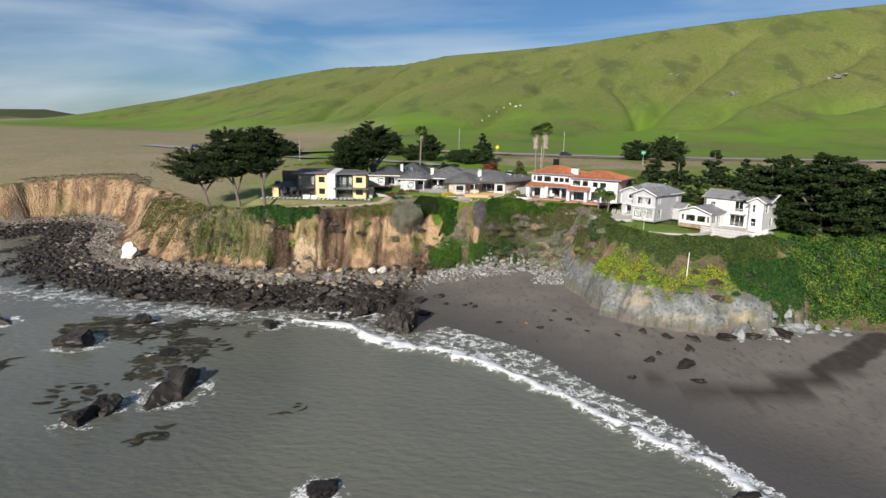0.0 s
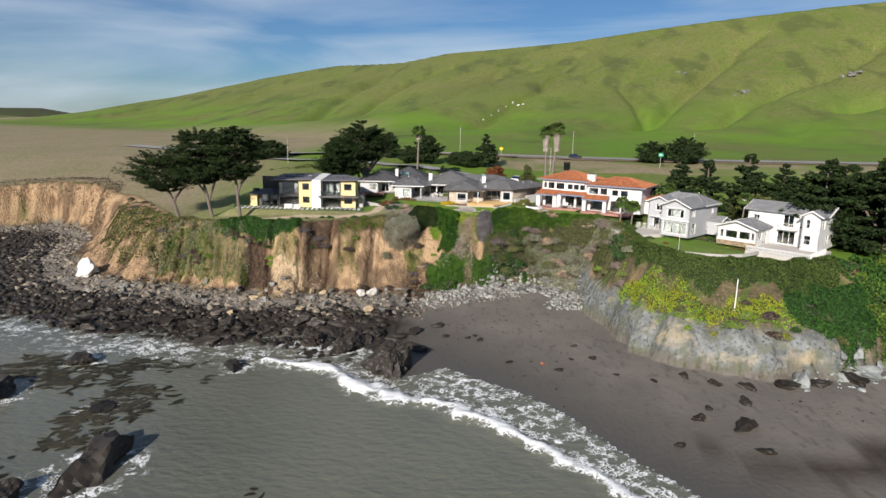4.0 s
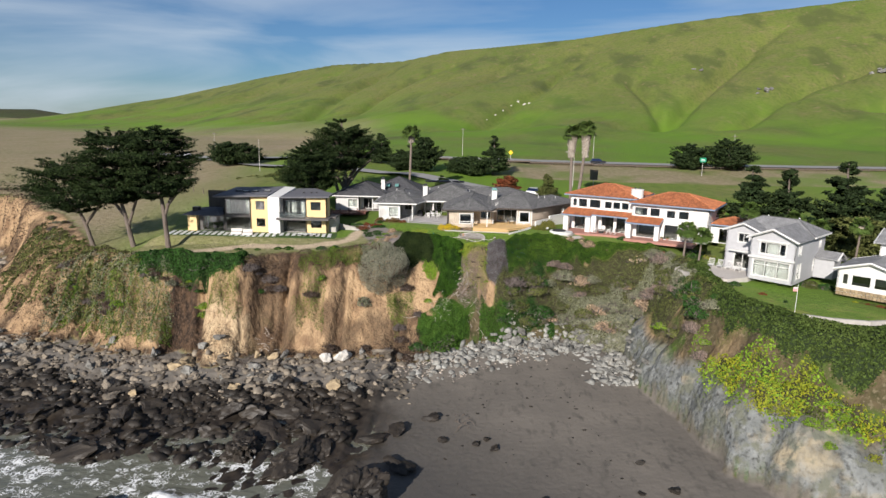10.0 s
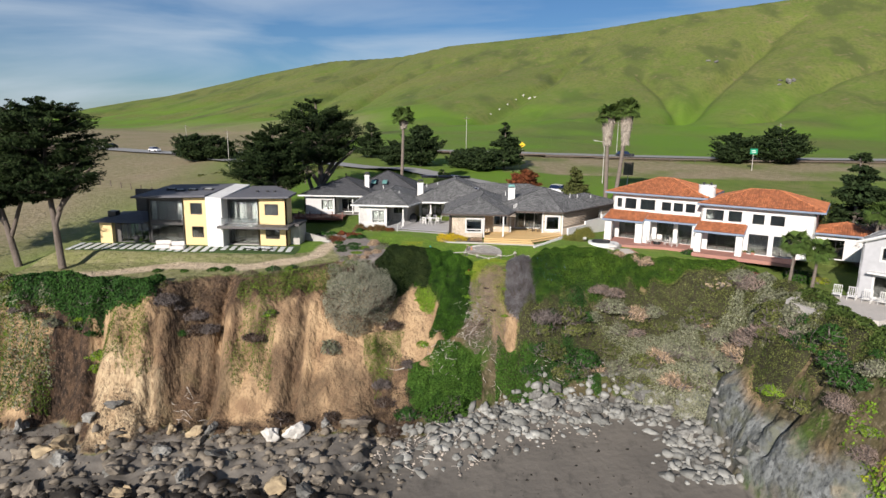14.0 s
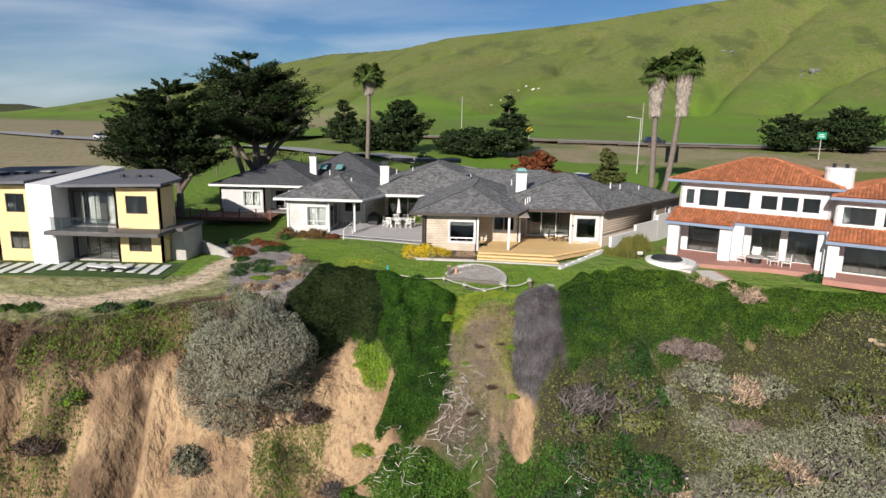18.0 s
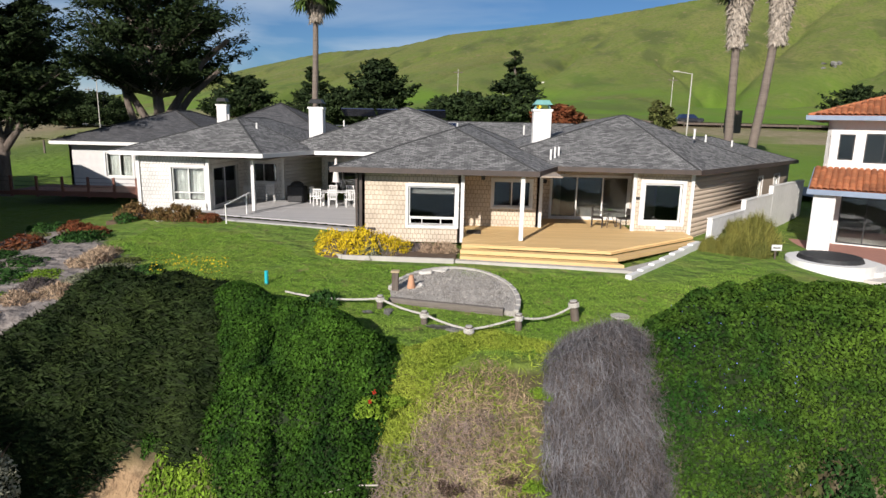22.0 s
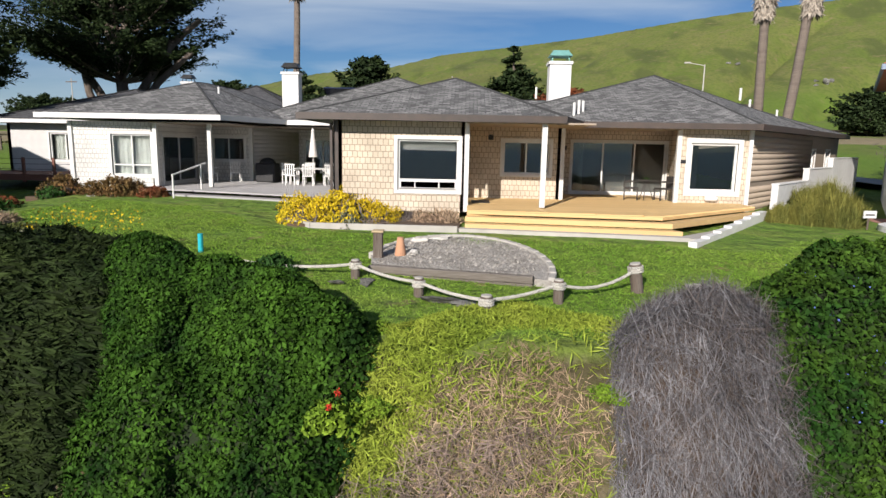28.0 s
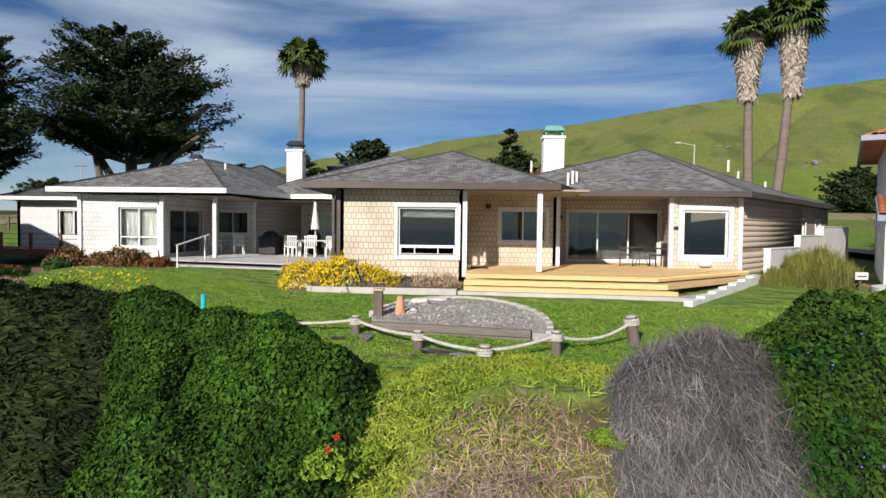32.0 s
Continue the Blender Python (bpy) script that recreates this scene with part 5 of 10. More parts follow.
# ---- white shingled house with the grey deck ----
def white_shingle_house():
    h = thing("house", pose(0, 0, 0), "single-storey pale shingled house with grey hipped roof", "house", "bluff houses")
    zt = 3.02
    A0, A1 = (-15.25, 25.1), (-11.75, 25.1)
    wall(h, A0, A1, 0.1, zt, WHITE_SH, [(1.65, 0.85, 3.32, 2.52)])
    opening_frame(h, A0, A1, 1.65, 0.85, 3.32, 2.52, WHITE, (2.48,), (1.28,), 0.06, 0.1, curtain=[(2.5, 3.25), (1.72, 2.4)])
    B1 = (-11.75, 30)
    wall(h, A1, B1, 0.1, zt, WHITE_SH, [(0.6, 0.5, 3.9, 2.5)])
    opening_frame(h, A1, B1, 0.6, 0.5, 3.9, 2.5, WHITE, (2.25,), (), 0.07, 0.07, name="sliding_door")
    C1 = (-9.5, 30)
    wall(h, B1, C1, 0.1, zt, WHITE_SH, [(0.35, 1.4, 1.9, 2.5)])
    opening_frame(h, B1, C1, 0.35, 1.4, 1.9, 2.5, WHITE, (1.12,), (), 0.06, 0.1)
    D1 = (-8.1, 33.4)
    wall(h, C1, D1, 0.1, zt, GREYCLAP)
    clapboards(h, C1, D1, 0.45, zt, GREYCLAP)
    E1 = (-3.2, 33.4)
    wall(h, D1, E1, 0.1, zt, WHITE_SH, [(0.3, 0.5, 3.3, 2.5)])
    opening_frame(h, D1, E1, 0.3, 0.5, 3.3, 2.5, WHITE, (1.3, 2.3), (), 0.07, 0.06, name="sliding_door", curtain=[(0.4, 1.4)])
    wall(h, (-15.25, 40), A0, 0.1, zt, WHITE_SH)
    wall(h, (-3.2, 46), (-15.25, 46), 0.1, zt, WHITE_SH)
    for x, y in ((-11.75, 25.1), (-9.5, 30.0), (-15.25, 25.1)):
        boxp("corner_board", (x - 0.08, y - 0.08, 0.15, x + 0.08, y + 0.08, zt), WHITE, h)
    boxp("porch_post", (-9.6, 25.05, 0.45, -9.44, 25.2, 3.0), WHITE, h, 0.01)
    bm = box(bmesh.new(), -15, 25.4, 0.25, -11.95, 40, 0.45)
    box(bm, -11.9, 30.3, 0.25, -9, 40, 0.45)
    box(bm, -9, 33.7, 0.25, -3.4, 44, 0.45)
    part("floor_slab", bm, DARKWOOD, h)
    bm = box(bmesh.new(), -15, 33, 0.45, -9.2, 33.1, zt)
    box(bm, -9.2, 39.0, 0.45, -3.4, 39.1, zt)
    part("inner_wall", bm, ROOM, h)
    poly_roof(h, [(-16.2, 24.5), (-8.75, 24.3), (-7.3, 29.0), (-7.0, 38), (-16.2, 38)], (0.36, 0.40, 0.40, 0.36, 0.36), 3.3, SHINGLE, WHITE, (0, 1, 4))
    poly_roof(h, [(-9.6, 28.6), (4.2, 28.6), (4.2, 46), (-9.6, 46)], (0.46, 0.36, 0.36, 0.38), 3.297, SHINGLE, WHITE, (2,))
    boxp("gutter", (-7.3, 28.5, 3.10, -3.4, 28.6, 3.31), WHITE, h)
    sf = box(bmesh.new(), -11.75, 24.6, 2.98, -8.6, 30, 3.02)
    box(sf, -8.6, 28.75, 2.98, -3.3, 33.4, 3.02)
    part("soffit", sf, TAN, h)
    chimney(h, -7.7, 30.9, 3.4, 5.62, 0.8, 0.65, WHITE, "dark")
    for x, y, z in ((-10.4, 28.5, 4.45), (-5.6, 36.5, 4.9), (-7.2, 36, 4.7), (-12.9, 31, 4.9)):
        vent(h, x, y, z, 0.28)
    for x in (-7.2, -4.6, -2.0):
        p = boxp("solar_panel", (-1.2, -0.8, 0, 1.2, 0.8, 0.06), SOLAR, h)
        p.matrix_local = pose(x, 41.5, 5.55, -18, 0, 0)


white_shingle_house()


def grey_deck():
    d = thing("deck", pose(0, 0, 0), "grey boarded deck with low front steps", "deck")
    front = lambda x: 24.3 - (x + 12.2) * 0.30
    boxp("deck_frame", (-11.6, 25.2, 0.1, -3.4, 33.2, 0.38), DECKG, d)
    y, k = 21.9, 0
    while y < 33.2:
        xa = max(-12.2 + max(0, (24.3 - y) / 0.30), -11.65 if y > 25.1 else -99)
        if y > 30:
            xa = -9.4 + max(0, (y - 30) * 0.4)
        if xa < -3.5:
            boxp("deck_board", (xa, y, 0.36, -3.45, y + 0.135, 0.415 + 0.004 * (k % 2)), DECKG, d)
        y += 0.145
        k += 1
    for i in range(3):
        bm = bmesh.new()
        o = 0.28 * (i + 1)
        z1 = 0.36 - 0.11 * (i + 1)
        pts = [(-12.3, 24.35 - o), (-3.6, 21.75 - o), (-3.5, 22.1), (-12.2, 24.6)]
        b = [bm.verts.new((x, y, z1 - 0.12)) for x, y in pts]
        t = [bm.verts.new((x, y, z1)) for x, y in pts]
        bm.faces.new(t)
        bm.faces.new(b[::-1])
        for a in range(4):
            c = (a + 1) % 4
            bm.faces.new((b[a], b[c], t[c], t[a]))
        part("step", bm, DECKG, d)
    r = new("handrail")
    r.parent = d
    for x, y, z in ((-10.0, 22.75, 0.1), (-9.55, 24.2, 0.4)):
        part("rail_post", tube(bmesh.new(), (x, y, z), (x, y, z + 0.95), 0.035), WHITE, r)
    part("rail", tube(bmesh.new(), (-10.0, 22.7, 1.03), (-9.5, 24.5, 1.42), 0.035), WHITE, r)


grey_deck()


# ---- grey house with the redwood deck, set back ----
def set_back_house():
    h = thing("house", pose(-25.0, 34.6, 0.35), "single-storey pale grey house with charcoal hipped roof", "house", "bluff houses")
    zt = 2.75
    wall(h, (0, 0), (4.6, 0), 0, zt, GREYCLAP, [(2.4, 0.7, 4.2, 2.25)])
    opening_frame(h, (0, 0), (4.6, 0), 2.4, 0.7, 4.2, 2.25, WHITE, (3.3,), (), 0.08, 0.09, curtain=[(2.5, 3.2), (3.4, 4.1)])
    wall(h, (4.6, 0), (4.6, 2), 0, zt, GREYCLAP)
    wall(h, (4.6, 2), (9.8, 2), 0, zt, GREYCLAP, [(0.4, 0.2, 2.4, 2.2), (3.2, 0.9, 4.6, 2.2)])
    opening_frame(h, (4.6, 2), (9.8, 2), 0.4, 0.2, 2.4, 2.2, WHITE, (1.4,), (), name="sliding_door")
    opening_frame(h, (4.6, 2), (9.8, 2), 3.2, 0.9, 4.6, 2.2, WHITE)
    wall(h, (0, 12), (0, 0), 0, zt, GREYCLAP)
    wall(h, (9.8, 2), (9.8, 12), 0, zt, GREYCLAP)
    wall(h, (9.8, 12), (0, 12), 0, zt, GREYCLAP)
    bm = box(bmesh.new(), 0.2, 0.2, 0.02, 9.6, 11.8, 0.2)
    box(bm, 0.2, 6, 0.2, 9.6, 6.1, zt)
    part("floor_slab", bm, ROOM, h)
    boxp("porch_post", (7.0, 0.0, 0.2, 7.14, 0.14, zt), WHITE, h)
    hip_roof(h, -0.7, -0.7, 10.6, 12.8, 2.95, 2.1, SHINGLE_D, WHITE)
    hip_roof(h, 5, 4, 17, 16, 2.95, 2.9, SHINGLE_D, WHITE)
    chimney(h, 8.5, 4.6, 3.6, 5.5, 0.7, 0.6, STUCCO, "dark")
    for x, y, z in ((9.3, 5.9, 4.35), (11.0, 6.0, 4.35)):
        sk = boxp("skylight", (-0.35, -0.5, 0, 0.35, 0.5, 0.1), COPPER, h)
        sk.matrix_local = pose(x, y, z, 22, 0, 0)
    d = thing("deck", pose(-25.0, 34.6, 0.35), "dark redwood deck with a post railing", "deck")
    for i in range(22):
        boxp("deck_board", (-1.6, -3.4 + i * 0.155, 0.05, 6.2, -3.4 + i * 0.155 + 0.145, 0.09), REDWOOD, d)
    boxp("skirt", (-1.6, -3.44, -0.22, 6.2, -3.38, 0.05), REDWOOD, d)
    for x in (-4.5, -3.0, -1.6, 0.0, 1.6, 3.2, 4.8, 6.2):
        boxp("post", (x - 0.06, -3.42, -0.3, x + 0.06, -3.3, 0.95), REDWOOD, d)
    for z in (0.35, 0.62, 0.88):
        part("wire", tube(bmesh.new(), (-4.5, -3.36, z), (6.2, -3.36, z), 0.012, seg=6), DARKMETAL, d)
    boxp("skirt", (-4.6, -3.44, -0.2, -1.6, -3.3, 0.02), REDWOOD, d)


set_back_house()


# ---- yellow modern house ----
def yellow_house():
    h = thing("house", pose(0, 0, -1.1), "two-storey modern yellow house with white fin wall and flat roof", "house", "bluff houses")
    yf = 17.8
    def glazed(p0, p1, u0, z0, u1, z1, n, cur=None):
        opening_frame(h, p0, p1, u0, z0, u1, z1, DARKMETAL, [u0 + (u1 - u0) * i / n for i in range(1, n)], (), 0.06, name="glass_wall", curtain=cur)
    # west block
    P0, P1 = (-40.0, 18.4), (-35.4, 18.4)
    wall(h, P0, P1, 0, 5.75, GREYPANEL, [(0.3, 0.1, 4.4, 2.35), (0.3, 2.85, 4.4, 5.3)])
    glazed(P0, P1, 0.3, 0.1, 4.4, 2.35, 4)
    glazed(P0, P1, 0.3, 2.85, 4.4, 5.3, 4, [(0.4, 1.0), (3.6, 4.3)])
    Q0, Q1 = (-35.4, yf), (-32.2, yf)
    wall(h, (-35.4, 18.4), Q0, 0, 5.75, YELLOW)
    wall(h, Q0, Q1, 0, 5.75, YELLOW, [(1.0, 0.95, 2.45, 2.3), (0.95, 3.75, 2.4, 5.15)])
    for a, b, c, d in ((1.0, 0.95, 2.45, 2.3), (0.95, 3.75, 2.4, 5.15)):
        opening_frame(h, Q0, Q1, a, b, c, d, DARKMETAL, ((a + c) / 2,), (), 0.07)
    # white fin
    fin = bmesh.new()
    vs = [(-32.2, 17.0, 0), (-30.3, 17.0, 0), (-30.3, 17.0, 5.9), (-32.2, 17.0, 6.0), (-32.2, 27, 0), (-30.3, 27, 0), (-30.3, 27, 6.5), (-32.2, 27, 6.6)]
    v = [fin.verts.new(c) for c in vs]
    for f in ((0, 1, 2, 3), (5, 4, 7, 6), (4, 0, 3, 7), (1, 5, 6, 2), (3, 2, 6, 7)):
        fin.faces.new([v[i] for i in f])
    part("fin_wall", fin, STUCCO, h, "smooth white fin wall")
    # east block
    R0, R1 = (-30.3, 18.9), (-26.4, 18.9)
    wall(h, R0, R1, 0, 5.7, GREYPANEL, [(0.25, 0.1, 3.75, 2.45), (0.25, 2.75, 3.75, 5.3)])
    glazed(R0, R1, 0.25, 0.1, 3.75, 2.45, 4)
    glazed(R0, R1, 0.25, 2.75, 3.75, 5.3, 4, [(0.3, 1.0), (1.4, 2.2), (2.9, 3.7)])
    S0, S1 = (-26.4, 18.3), (-22.9, 18.3)
    wall(h, R1, S0, 0, 5.7, YELLOW)
    wall(h, S0, S1, 0, 5.7, YELLOW, [(0.85, 0.85, 2.6, 2.3), (0.85, 3.75, 2.5, 5.1)])
    for a, b, c, d in ((0.85, 0.85, 2.6, 2.3), (0.85, 3.75, 2.5, 5.1)):
        opening_frame(h, S0, S1, a, b, c, d, DARKMETAL, ((a + c) / 2,), (), 0.07)
    wall(h, S1, (-22.9, 20.6), 0, 5.7, YELLOW)
    wall(h, (-22.9, 20.6), (-27.5, 27), 0, 5.7, YELLOW)
    wall(h, (-27.5, 27), (-46, 27), 0, 5.7, GREYPANEL)
    wall(h, (-40, 27), P0, 0, 5.75, GREYPANEL)
    boxp("service_wall", (-22.8, 19.4, 0, -21.7, 22.5, 2.5), CONCRETE, h)
    # floors, roofs, balcony
    for z in (0.02, 2.6):
        boxp("floor_slab", (-39.8, 18.6, z - 0.15 if z > 1 else -0.4, -23.1, 20.5, z + 0.05), CONCRETE, h)
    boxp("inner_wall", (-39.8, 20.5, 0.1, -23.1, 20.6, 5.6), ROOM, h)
    bm = bmesh.new()
    vs = [(-41.2, 16.9, 5.68), (-32.2, 16.9, 5.98), (-32.2, 27.6, 6.35), (-41.2, 27.6, 6.05)]
    lo = [bm.verts.new((x, y, z)) for x, y, z in vs]
    hi = [bm.verts.new((x, y, z + 0.22)) for x, y, z in vs]
    bm.faces.new(hi)
    bm.faces.new(lo[::-1])
    for i in range(4):
        j = (i + 1) % 4
        bm.faces.new((lo[i], lo[j], hi[j], hi[i]))
    part("flat_roof", bm, FLATROOF, h)
    bm = bmesh.new()
    vs = [(-30.3, 17.4, 5.72), (-22.3, 17.4, 5.95), (-22.3, 20.9, 6.05), (-27.0, 27.6, 6.13), (-30.3, 27.6, 6.05)]
    lo = [bm.verts.new((x, y, z)) for x, y, z in vs]
    hi = [bm.verts.new((x, y, z + 0.2)) for x, y, z in vs]
    bm.faces.new(hi)
    bm.faces.new(lo[::-1])
    for i in range(5):
        j = (i + 1) % 5
        bm.faces.new((lo[i], lo[j], hi[j], hi[i]))
    part("flat_roof", bm, FLATROOF, h)
    for x, y, z in ((-37, 21, 6.1), (-35.6, 21.4, 6.15), (-33.6, 21.6, 6.2), (-38.6, 22, 6.1)):
        sk = boxp("skylight", (x - 0.5, y - 0.35, z, x + 0.5, y + 0.35, z + 0.3), DARKMETAL, h, 0.03)
        part("pane", box(bmesh.new(), x - 0.42, y - 0.28, z + 0.3, x + 0.42, y + 0.28, z + 0.32), SLAB, sk)
    for x in (-27.5, -26.2, -25.3):
        boxp("roof_vent", (x - 0.15, 21.5, 6.0, x + 0.15, 21.8, 6.35), DARKMETAL, h)
    b = boxp("balcony_slab", (-30.7, 16.3, 2.35, -22.2, 19.0, 2.62), GREYPANEL, h)
    boxp("balcony_slab", (-23.0, 18.9, 2.35, -21.6, 22.6, 2.62), GREYPANEL, h)
    for i in range(5):
        x0 = -30.2 + i * 0.86
        pn = boxp("balustrade_pane", (x0, 16.42, 2.65, x0 + 0.82, 16.435, 3.6), GLASS, h)
        pn.visible_shadow = False
    boxp("rail", (-30.3, 16.40, 3.6, -25.9, 16.46, 3.64), DARKMETAL, h)
    for x, y in ((-22.15, 16.6), (-22.15, 18.8), (-21.7, 22.4)):
        boxp("rail_post", (x - 0.025, y - 0.025, 2.62, x + 0.025, y + 0.025, 3.6), DARKMETAL, h)
    # sunroom
    wall(h, (-45.6, 18.6), (-40, 18.6), 0, 2.7, GREYPANEL, [(1.9, 0.1, 5.4, 2.4)])
    glazed((-45.6, 18.6), (-40, 18.6), 1.9, 0.1, 5.4, 2.4, 4)
    boxp("wall", (-45.9, 17.9, 0, -44.4, 22, 2.85), YELLOW, h)
    boxp("chimney", (-45.7, 19.5, 2.9, -44.7, 20.5, 3.7), DARKMETAL, h)
    wall(h, (-45.6, 24), (-45.6, 18.6), 0, 2.7, YELLOW)
    bm = bmesh.new()
    vs = [bm.verts.new(c) for c in ((-46.6, 16.9, 2.7), (-39.9, 16.9, 2.7), (-39.9, 24.5, 2.95), (-46.6, 24.5, 2.95), (-42.6, 21.4, 3.55))]
    for f in ((0, 1, 4), (1, 2, 4), (2, 3, 4), (3, 0, 4), (3, 2, 1, 0)):
        bm.faces.new([vs[i] for i in f])
    part("sunroom_roof", bm, FLATROOF, h)


yellow_house()


L_HEDGE_TURF = material("dark_turf", (0.03, 0.065, 0.012), (0.055, 0.10, 0.018), 0.95, scale=6, bump=0.4, bump_scale=40)


def slab_terrace():
    """White paving slabs laid in turf before the yellow house."""
    t = thing("terrace", pose(0, 0, -1.06), "long white paving slabs set in dark turf", "terrace", kind="structure")
    boxp("turf_bed", (-47.6, 13.7, -0.35, -20.8, 18.4, -0.02), L_HEDGE_TURF, t)
    rng = random.Random(4)
    for i in range(27):
        x = -47.3 + i * 0.98
        y0 = 13.6 + 0.9 * abs(math.sin(i * 0.23)) + (0.8 if i > 17 else 0)
        y1 = 17.5 if not 8 < i < 17 else 16.9
        sl = boxp("slab", (-0.29, 0, 0, 0.29, y1 - y0, 0.045), SLAB, t, 0.01)
        sl.matrix_local = pose(x, y0, 0, 0, 0, 8)
    wl_ = thing("garden_wall", pose(-23.0, 23.8, -1.1, 0, 0, -46.6), "low smooth pale garden wall", "wall")
    boxp("wall_body", (0, -0.1, -0.3, 6.9, 0.12, 1.0), CONCRETE, wl_, 0.02)
    boxp("wall_end", (6.9, -0.12, -0.3, 7.8, 0.14, 0.8), CONCRETE, wl_, 0.02)
    for x, y, w in ((-36.9, 15.4, 1.7), (-34.9, 14.9, 1.5)):
        s = thing("garden_sofa", pose(x, y, -1.02, 0, 0, 12), "covered rattan garden sofa on paving slabs", "sofa")
        boxp("base", (-w / 2, -0.5, 0, w / 2, 0.5, 0.42), OFFCLOTH, s, 0.06)
        boxp("backrest", (-w / 2, 0.25, 0.42, w / 2, 0.5, 0.85), OFFCLOTH, s, 0.06)
    g = thing("grill", pose(-41.0, 17.2, -1.05), "round black kettle grill on legs", "grill")
    bm = bmesh.new()
    bmesh.ops.create_uvsphere(bm, u_segments=14, v_segments=10, radius=0.36, matrix=Matrix.Translation((0, 0, 0.75)))
    part("bowl", bm, BLACK, g)
    for k in range(3):
        part("leg", tube(bmesh.new(), (0.3 * math.cos(k * 2.1), 0.3 * math.sin(k * 2.1), 0), (0, 0, 0.6), 0.02), DARKMETAL, g)
    for x, y in ((-26.2, 15.5), (-24.9, 15.7)):
        s = thing("sun_lounger", pose(x, y, -1.02, 0, 0, 75), "low pale sun lounger on a dark frame", "sun lounger", "terrace loungers")
        boxp("frame", (-0.35, -0.95, 0.12, 0.35, 0.95, 0.2), DARKMETAL, s)
        boxp("cushion", (-0.32, -0.92, 0.2, 0.32, 0.92, 0.3), SLAB, s, 0.03)
        for a, b in ((-0.3, -0.85), (0.3, -0.85), (-0.3, 0.85), (0.3, 0.85)):
            boxp("leg", (a - 0.03, b - 0.03, 0, a + 0.03, b + 0.03, 0.12), DARKMETAL, s)


slab_terrace()


# ---- white villa with clay-tile roofs ----
def tile_slope(parent, a, b, c, d):
    """Rows of barrel tiles on the quad a, b (eave), c, d (top, over b and a)."""
    a, b, c, d = map(Vector, (a, b, c, d))
    L, S = (b - a).length, ((d - a).length + (c - b).length) / 2
    e = (b - a).normalized()
    nrm = e.cross((d - a) if (d - a).length > 0.01 else (c - a)).normalized()
    if nrm.z < 0:
        nrm = -nrm
    slope = nrm.cross(e).normalized()
    if slope.z < 0:
        slope = -slope
    hgt = max((d - a).dot(slope), (c - a).dot(slope))
    V, F = [], []
    step, row = 0.24, 0.42
    u_c, u_d = (c - a).dot(e), (d - a).dot(e)
    for j in range(int(hgt / row) + 1):
        s0 = j * row
        for i in range(int(L / step)):
            u = (i + 0.5) * step
            k = (s0 + row * 0.5) / hgt
            if not (u_d * k + 0.05 < u < L + (u_c - L) * k - 0.05) or k > 1:
                continue
            base = len(V)
            for s, lift in ((s0, 0.055), (s0 + row * 1.12, 0.02)):
                for q in range(5):
                    th = math.pi * q / 4
                    V.append(a + e * (u - 0.115 * math.cos(th)) + slope * s + nrm * (0.085 * math.sin(th) + lift - 0.02))
            for q in range(4):
                F.append((base + q, base + q + 1, base + 6 + q, base + 5 + q))
    return V, F


def tile_roof(parent, x0, y0, x1, y1, ze, rise, back=True):
    """Hipped clay-tile roof in the parent's frame."""
    hip_roof(parent, x0, y0, x1, y1, ze, rise, CLAY, BLUEFASCIA)
    w, h = x1 - x0, y1 - y0
    k = min(w, h) / 2
    c = [Vector((x0, y0, ze)), Vector((x1, y0, ze)), Vector((x1, y1, ze)), Vector((x0, y1, ze))]
    if w >= h:
        ra, rb = Vector((x0 + k, (y0 + y1) / 2, ze + rise)), Vector((x1 - k, (y0 + y1) / 2, ze + rise))
        sl = [(c[0], c[1], rb, ra), (c[3], c[0], ra, ra), (c[1], c[2], rb, rb)]
    else:
        ra, rb = Vector(((x0 + x1) / 2, y0 + k, ze + rise)), Vector(((x0 + x1) / 2, y1 - k, ze + rise))
        sl = [(c[0], c[1], ra, ra), (c[3], c[0], ra, rb), (c[1], c[2], rb, ra)]
    V, F = [], []
    for q in sl:
        v, f = tile_slope(parent, *q)
        F += [tuple(i + len(V) for i in g) for g in f]
        V += v
    part("tiles", mesh_np("tiles", V, F), CLAY, parent, "", "stuff")


